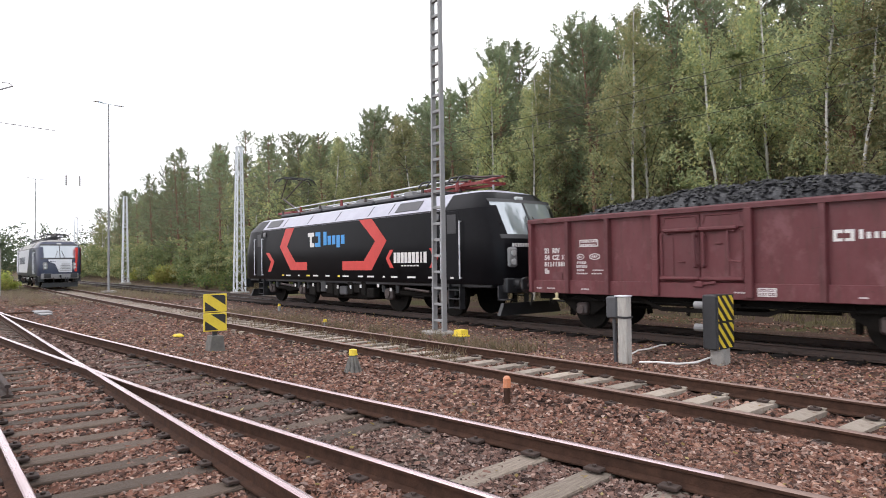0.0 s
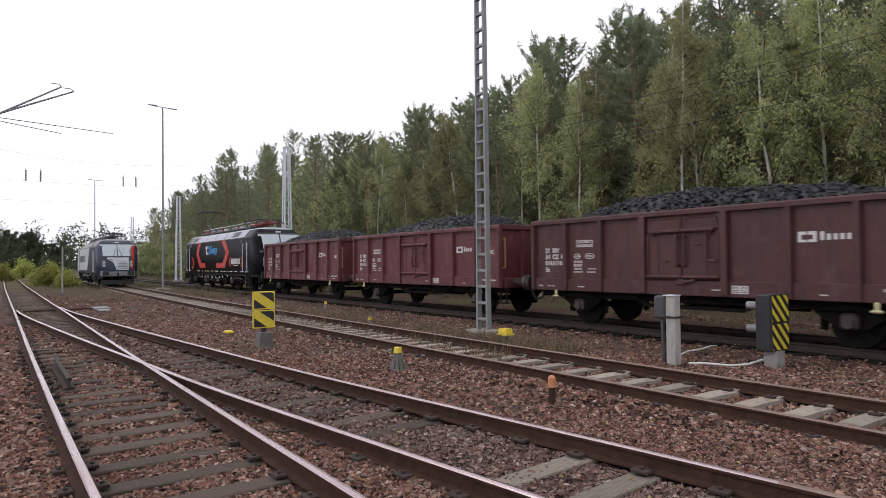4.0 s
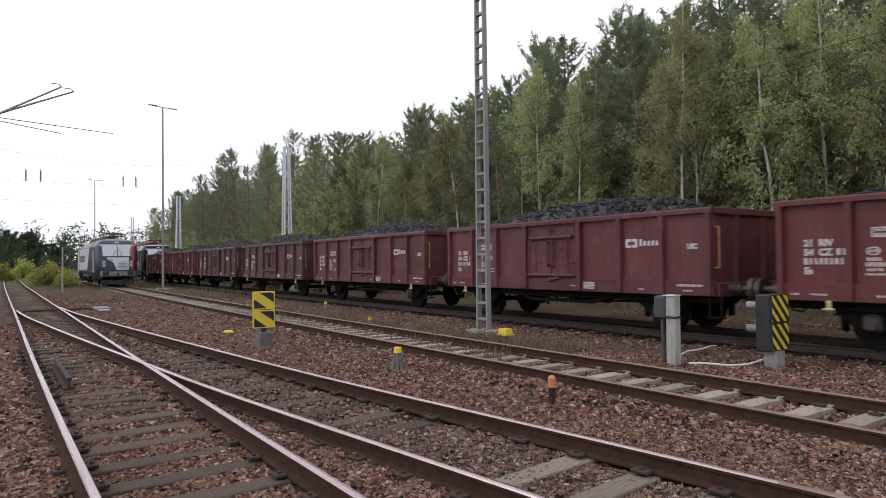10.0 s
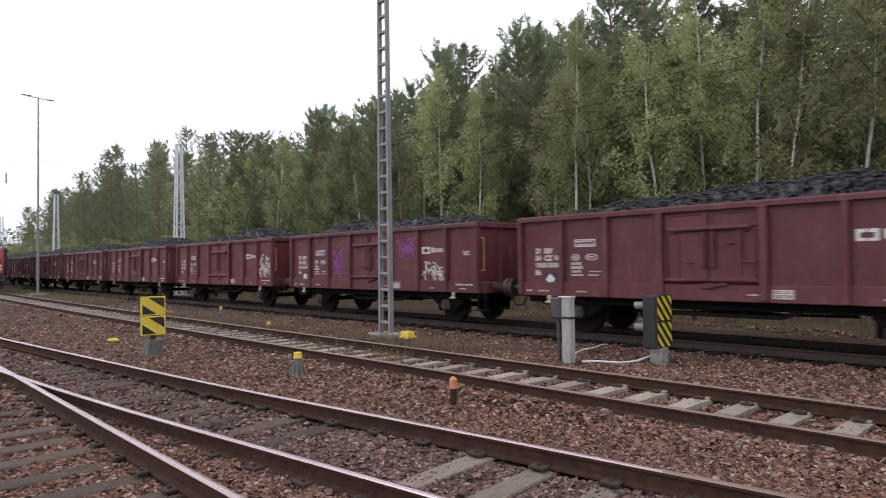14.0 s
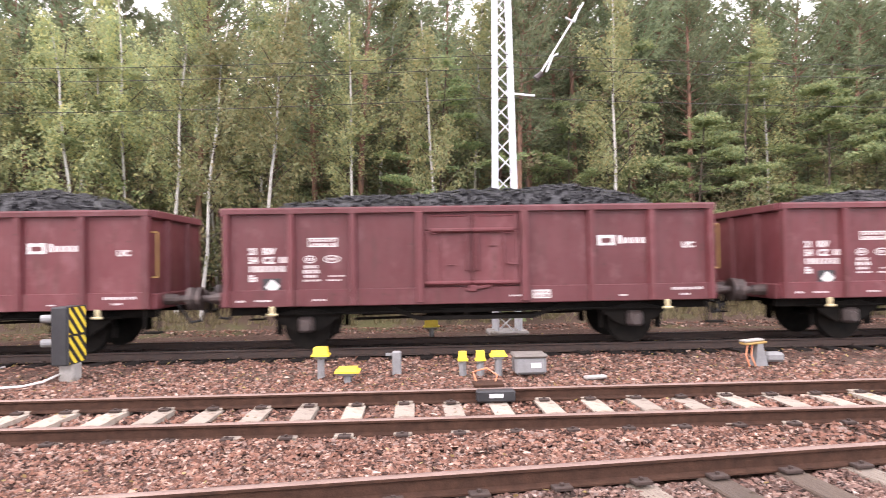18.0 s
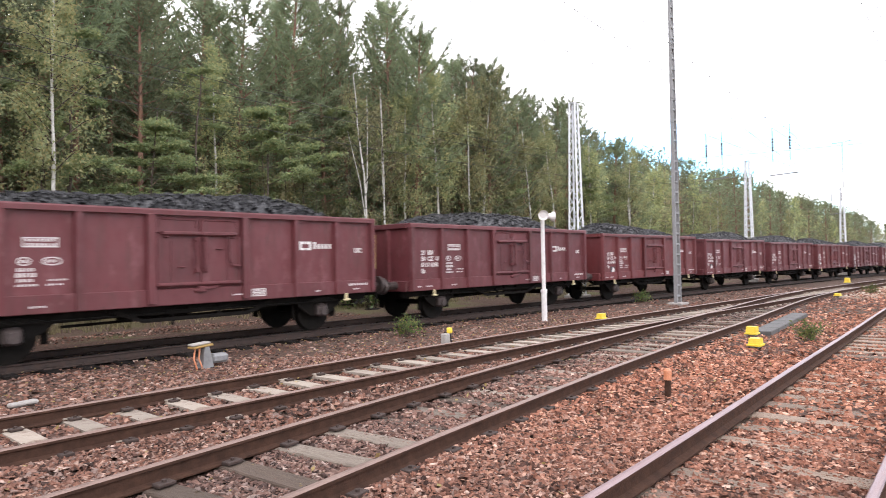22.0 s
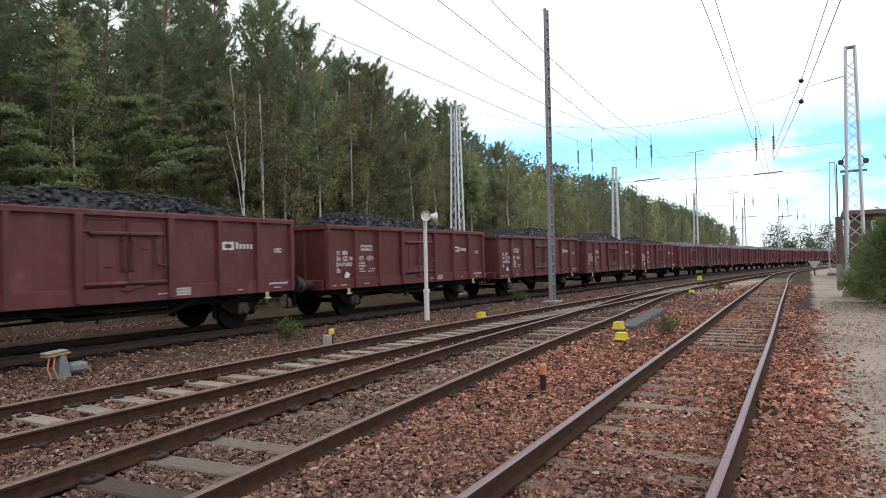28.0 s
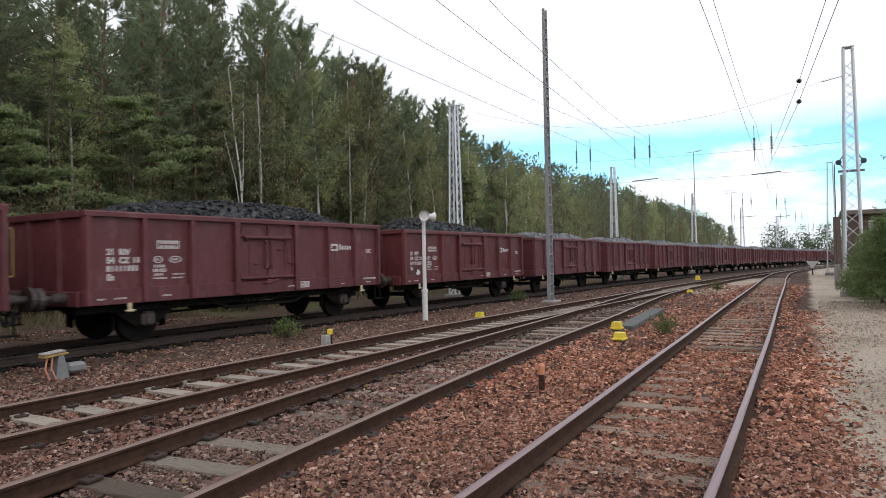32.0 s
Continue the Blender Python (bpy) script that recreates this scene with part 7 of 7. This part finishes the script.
def tuft_field(name, label, n, region, seed, height):
    """Blades of dry grass and weeds, too many to count."""
    g = np.random.default_rng(seed)
    verts, faces = [], []
    for _ in range(n):
        x, y = region(g)
        z = ground_height(x, y)
        for _ in range(g.integers(5, 10)):
            a, r = g.uniform(0, 6.28), g.uniform(0, 0.12)
            px, py = x + math.cos(a) * r, y + math.sin(a) * r
            hgt, w = height * g.uniform(0.5, 1.3), 0.012
            lx, ly = g.normal(0, 0.1, 2)
            b = len(verts)
            verts += [(px - w, py, z), (px + w, py, z), (px + lx, py + ly, z + hgt)]
            faces.append((b, b + 1, b + 2))
    ob = new(name, quick(name, verts, faces, GRASS))
    tagged(ob, label, "grass", kind="stuff")


undergrowth()
tuft_field("verge_grass", "tufts of dry grass beyond the train's line", 2600, lambda g: (g.uniform(-60, 60), g.uniform(19.0, 21.5)), 1, 0.3)
tuft_field("dry_weeds", "thin dry weeds on the ballast", 420, lambda g: (g.uniform(-26, -9), g.choice([7.6, 9.2, 9.6, 8.9]) + g.normal(0, 0.35)), 2, 0.28)
tuft_field("west_grass", "dry grass around the parked locomotive", 2600, lambda g: (-36 - 48 * g.random() ** 1.2, g.choice([3.6, 4.6, 5.4, 10.2, 11.3]) + g.normal(0, 0.8)), 3, 0.3)
tuft_field("wood_edge_grass", "pale dry grass at the edge of the wood", 2600, lambda g: (g.uniform(-125, -40), g.uniform(17.8, 23)), 5, 0.45)
tuft_field("path_grass", "grass along the sandy path", 900, lambda g: (g.uniform(14, 60), g.uniform(-4.5, -1.6)), 4, 0.3)


def far_woods():
    """Distant tree line that closes the view at both ends."""
    g = np.random.default_rng(7)
    for name, x0, x1, y0, y1, h, n in (("far_woods", -300, -230, -70, 60, 16, 500), ("far_woods", 330, 420, -140, 30, 15, 500)):
        centres = []
        for _ in range(n):
            x, y = g.uniform(x0, x1), g.uniform(y0, y1)
            top = h * g.uniform(0.8, 1.1) * (0.72 + 0.3 * math.sin(y * 0.62 + 0.7))
            for k in range(8):
                wide = 1.9 * math.sin(3.0 * (k + 1) / 9)
                centres.append((x + g.normal(0, wide * 0.5), y + g.normal(0, wide * 0.5), -1 + top * (k + 1) / 8))
        v, f = leaf_cloud(centres, 3, 36000, (1.3, 1.3, 0.7), 0.42, 0.6)
        ob = new(name, quick(name, v, f, FAR_LEAF))
        tagged(ob, "dark green woods on the horizon", "woods", kind="stuff")


far_woods()


def fallen_leaves():
    """Dry yellow birch leaves blown over the ballast."""
    g = np.random.default_rng(21)
    n = 5200
    x, y = g.uniform(-26, 20, n), g.uniform(8.7, 16.2, n)
    y[:1500] = g.uniform(2.4, 8.7, 1500)
    z = np.array([ground_height(float(a), float(b)) for a, b in zip(x, y)]) + g.uniform(0.02, 0.06, n)
    p = np.stack([x, y, z], 1)
    a = g.uniform(0, 6.28, n)
    s = g.uniform(0.018, 0.036, (n, 1))
    u = np.stack([np.cos(a), np.sin(a), g.normal(0, 0.35, n)], 1) * s
    w = np.stack([-np.sin(a), np.cos(a), g.normal(0, 0.35, n)], 1) * s * 0.6
    v = np.stack([p - u, p + w, p + u, p - w], 1).reshape(-1, 3)
    leaf = leafy("fallen_leaves", (0.20, 0.13, 0.05), (0.36, 0.27, 0.10), (0.52, 0.42, 0.20))
    tagged(new("fallen_leaves", quick("fallen_leaves", v.tolist(), np.arange(n * 4).reshape(-1, 4).tolist(), leaf)), "dry yellow leaves scattered on the ballast", "leaves", kind="stuff")


fallen_leaves()

TRAIN = make_train()
ENGINE = make_loco("black electric locomotive with red chevrons and grey roof", LOCO_BLACK, LOCO_GREY, "black")
PARKED = make_loco("parked white and dark blue electric locomotive with red stripe", LOCO_BLUE, surface("loco_roof_beige", (0.25, 0.24, 0.22), (0.32, 0.31, 0.29), 0.55, 0.1, 3, bump=0.05), "white")
PARKED.matrix_basis = pose(-66, TRACK_MID(-66), 0, 0, 0, -1.3)


# ---- ballast stones, nearest first ----
def stone_mat(grey=False):
    m = bpy.data.materials.new("grey_stones" if grey else "ballast_stones")
    m.use_nodes = True
    node, link = nodes_of(m.node_tree)
    out = node("ShaderNodeOutputMaterial")
    b = node("ShaderNodeBsdfPrincipled", Roughness=0.9)
    b.inputs["Specular IOR Level"].default_value = 0.2
    geo = node("ShaderNodeNewGeometry")
    ramp = node("ShaderNodeValToRGB")
    e = ramp.color_ramp.elements
    e[0].color, e[1].color = (0.026, 0.016, 0.013, 1), (0.36, 0.27, 0.225, 1)
    for p, c in ((0.18, (0.075, 0.042, 0.033)), (0.4, (0.14, 0.072, 0.052)), (0.62, (0.19, 0.094, 0.066)), (0.8, (0.175, 0.128, 0.11)), (0.92, (0.27, 0.155, 0.11))):
        e.new(p).color = (*c, 1)
    link(geo.outputs["Random Per Island"], ramp.inputs[0])
    n = node("ShaderNodeTexNoise", Scale=40.0, Detail=5.0)
    link(geo.outputs["Position"], n.inputs[0])
    v = node("ShaderNodeMapRange")
    v.inputs["To Min"].default_value, v.inputs["To Max"].default_value = 0.72, 1.75
    link(n.outputs[0], v.inputs["Value"])
    h = node("ShaderNodeHueSaturation")
    link(ramp.outputs[0], h.inputs["Color"])
    link(v.outputs[0], h.inputs["Value"])
    # a redder, fresher load of stone between the eastern tracks
    split = node("ShaderNodeSeparateXYZ")
    link(geo.outputs["Position"], split.inputs[0])
    east = node("ShaderNodeMapRange")
    east.inputs["From Min"].default_value, east.inputs["From Max"].default_value = 3.0, 9.0
    link(split.outputs["X"], east.inputs["Value"])
    south = node("ShaderNodeMapRange")
    south.inputs["From Min"].default_value, south.inputs["From Max"].default_value = 6.4, 4.6
    link(split.outputs["Y"], south.inputs["Value"])
    both = node("ShaderNodeMath")
    both.operation = "MULTIPLY"
    link(east.outputs[0], both.inputs[0])
    link(south.outputs[0], both.inputs[1])
    red = node("ShaderNodeMix")
    red.data_type, red.blend_type = "RGBA", "MULTIPLY"
    red.inputs[7].default_value = (1.64, 1.34, 1.16, 1)
    link(both.outputs[0], red.inputs[0])
    link(h.outputs[0], red.inputs[6])
    if grey:
        h2 = node("ShaderNodeHueSaturation", Saturation=0.82, Value=0.85)
        link(red.outputs[2], h2.inputs["Color"])
        link(h2.outputs[0], b.inputs["Base Color"])
    else:
        link(red.outputs[2], b.inputs["Base Color"])
    bp = node("ShaderNodeBump", Strength=0.5, Distance=0.01)
    link(n.outputs[0], bp.inputs["Height"])
    link(bp.outputs[0], b.inputs["Normal"])
    link(b.outputs[0], out.inputs[0])
    return m


def scatter_stones():
    g = np.random.default_rng(12)
    mats = (stone_mat(), stone_mat(True))
    lines = [(TRACK_MID, -99, 99), (TRACK_NEAR, -99, 99), (CROSSOVER, -31, 34), (TRACK_TRAIN, -99, 99)]
    cube = np.array([(1, -0.7, -0.5), (1, 0.7, -0.5), (-1, 0.7, -0.5), (-1, -0.7, -0.5), (0.5, 0.1, 0.75), (-0.5, -0.1, 0.75)]) * 1.05
    quads = np.array([(0, 1, 4), (1, 2, 5), (1, 5, 4), (2, 3, 5), (3, 0, 4), (3, 4, 5)])
    wedge = np.array([(0, 1, 4), (1, 2, 4), (2, 3, 4), (3, 0, 4)])
    for name, r0, r1, dens, size in (("ballast_stones", 1.0, 4.2, 160, 0.04), ("ballast_stones", 4.2, 7.5, 1250, 0.0205), ("ballast_stones", 7.5, 13, 420, 0.0245), ("ballast_stones", 13, 24, 130, 0.027), ("ballast_stones", 24, 46, 32, 0.037)):
        n = int(math.pi * (r1**2 - r0**2) * 0.55 * dens)
        rad = np.sqrt(g.uniform(r0**2, r1**2, n))
        ang = g.uniform(radians(-8), radians(188), n)
        xs, ys = rad * np.cos(ang), rad * np.sin(ang)
        keep = []
        for i in range(n):
            x, y = float(xs[i]), float(ys[i])
            if y > 18.9 or (y > 15.8 and (r1 < 20 or r1 > 30)) or y < -0.9 or (r1 > 30 and (y > 18 or y < 1)) or (x < -24 and g.random() < 0.3) or (x > 3 and y < 0.024 * x - 0.22 + 0.2 * noise.noise((x * 1.7, y * 1.7, 3)) - 0.55 * g.random() ** 4):
                continue
            if 10.4 < y < 12.7 and g.random() < 0.5 or abs(y - TRACK_TRAIN(x)) < 0.8 and g.random() < 0.93:
                continue
            ok = True
            for line, a, b in lines:
                if a < x < b:
                    d = abs(y - line(x))
                    if 0.68 < d < 0.83:
                        ok = False
                        break
            if not ok:
                continue
            if abs(y - TRACK_MID(x)) < 0.7 and (x + 62) % 0.6 < 0.16 or abs(y - TRACK_MID(x)) < 0.7 and (x + 62) % 0.6 > 0.5:
                if g.random() < 0.9:
                    continue
            if abs(y - TRACK_NEAR(x)) < 0.68 and ((x + 50) % 0.63 < 0.13 or (x + 50) % 0.63 > 0.52) and g.random() < (0.72 if x < 2.5 else 0.3):
                continue
            if abs(y - CROSSOVER(x)) < 0.68 and -14 < x < 28 and ((x + 14) % 0.66 < 0.13 or (x + 14) % 0.66 > 0.54) and g.random() < 0.6:
                continue
            bank = 0.0
            for line, a, b in lines[:3]:
                d = abs(y - line(x))
                if a < x < b and d < 1.5:
                    bank = max(bank, 0.04 * min(1, (1.5 - d) / 0.3) if d > 0.8 else (0.0 if line is TRACK_NEAR else 0.008))
            keep.append((x, y, ground_height(x, y) + bank + 0.03 * noise.noise((x * 0.7, y * 0.7, 0))))
        p = np.array(keep)
        m = len(p)
        old = np.array([abs(q[1] - CROSSOVER(q[0])) < 0.72 and -25 < q[0] < 30 for q in keep])
        s = size * g.uniform(0.55, 1.5, (m, 1, 1)) * g.uniform(0.6, 1.25, (m, 1, 3)) * np.array([1.1, 1.1, 0.75])
        v = (cube[None] + g.normal(0, 0.22, (m, 6, 3))) * (1 + g.uniform(-0.4, 0.3, (m, 6, 3))) * s
        a = g.uniform(0, 6.28, m)
        t = g.normal(0, 0.45, m)
        ca, sa, ct, st = np.cos(a), np.sin(a), np.cos(t), np.sin(t)
        rot = np.stack([np.stack([ca, -sa * ct, sa * st], -1), np.stack([sa, ca * ct, -ca * st], -1), np.stack([0 * a, st, ct], -1)], 1)
        v = np.einsum("mij,mkj->mki", rot, v)
        v += p[:, None, :] + np.array([0, 0, size * 0.35])
        for pick, mat, label in ((~old, mats[0], "angular reddish-brown and pink ballast stones"), (old, mats[1], "old grey ballast stones in the turnout track")):
            c = int(pick.sum())
            if c == 0:
                continue
            f = (np.arange(c)[:, None, None] * 6 + (quads if r1 < 14 else wedge)[None]).reshape(-1, 3)
            ob = new(name, quick(name, v[pick].reshape(-1, 3).tolist(), f.tolist(), mat))
            tagged(ob, label, "gravel", kind="stuff")


scatter_stones()


def path_gravel():
    """Fine pale grit that lies on the sandy path."""
    g = np.random.default_rng(31)
    m = 9000
    x = 5.2 + 24 * g.random(m) ** 1.7
    y = 0.024 * x - 0.3 - 2.6 * g.random(m)
    z = np.array([ground_height(float(a), float(b)) for a, b in zip(x, y)])
    tri = np.array([(1, 0, -0.2), (-0.5, 0.9, -0.2), (-0.5, -0.9, -0.2), (0, 0, 0.7)])
    v = (tri[None] + g.normal(0, 0.25, (m, 4, 3))) * (g.uniform(0.006, 0.016, (m, 1, 1)) * (1 + x / 14)[:, None, None])
    v += np.stack([x, y, z + 0.004], 1)[:, None, :]
    f = (np.arange(m)[:, None, None] * 4 + np.array([(0, 1, 3), (1, 2, 3), (2, 0, 3)])[None]).reshape(-1, 3)
    grit = surface("path_grit", (0.28, 0.22, 0.17), (0.40, 0.33, 0.27), 0.95, 0, 9, bump=0.2, island=0.5, spots=(0.22, 0.13, 0.10), spot_amount=0.45)
    tagged(new("path_gravel", quick("path_gravel", v.reshape(-1, 3).tolist(), f.tolist(), grit)), "pale grit on the sandy path", "gravel", kind="stuff")


path_gravel()

# ---- the train's run ----
RUN = [(0, 0), (3, 17.2), (6, 34.98), (9, 53.1), (13, 78.1), (15.5, 94.1), (18, 110.26), (20, 123.6), (23, 143.83), (28, 178.6), (32, 206.95)]
STEPS = [(t / 2.0) for t in range(65)]
gone = glide(RUN)


def on_track(x):
    """The pose of a vehicle whose middle is x along the train's line."""
    a = math.degrees(math.atan((TRACK_TRAIN(x + 2) - TRACK_TRAIN(x - 2)) / 4))
    return pose(x, TRACK_TRAIN(x), fall(x), 0, 0, a)


def motions():
    for k, wagon in enumerate(TRAIN):
        start = -6.85 + PITCH * k
        walk(wagon, [(t, on_track(start - gone(t))) for t in STEPS])
    # wheels roll: one turn of an axle serves all wagons alike
    lead = {}
    for wagon in TRAIN:
        for wheel in [o for o in wagon.children if o.name.startswith("wheelset")]:
            place = round(wheel.location.x, 1)
            if place not in lead:
                walk(wheel, [(t / 10, pose(wheel.location.x, 0, 0.47) @ Matrix.Rotation(-gone(t / 10) / 0.47, 4, "Y")) for t in range(321)])
                lead[place] = wheel.animation_data
            else:
                wheel.rotation_mode = "QUATERNION"
                keys = wheel.animation_data_create()
                keys.action, keys.action_slot = lead[place].action, lead[place].action_slot
    walk(ENGINE, [(t, on_track(-21.55 - gone(t))) for t in STEPS])


motions()
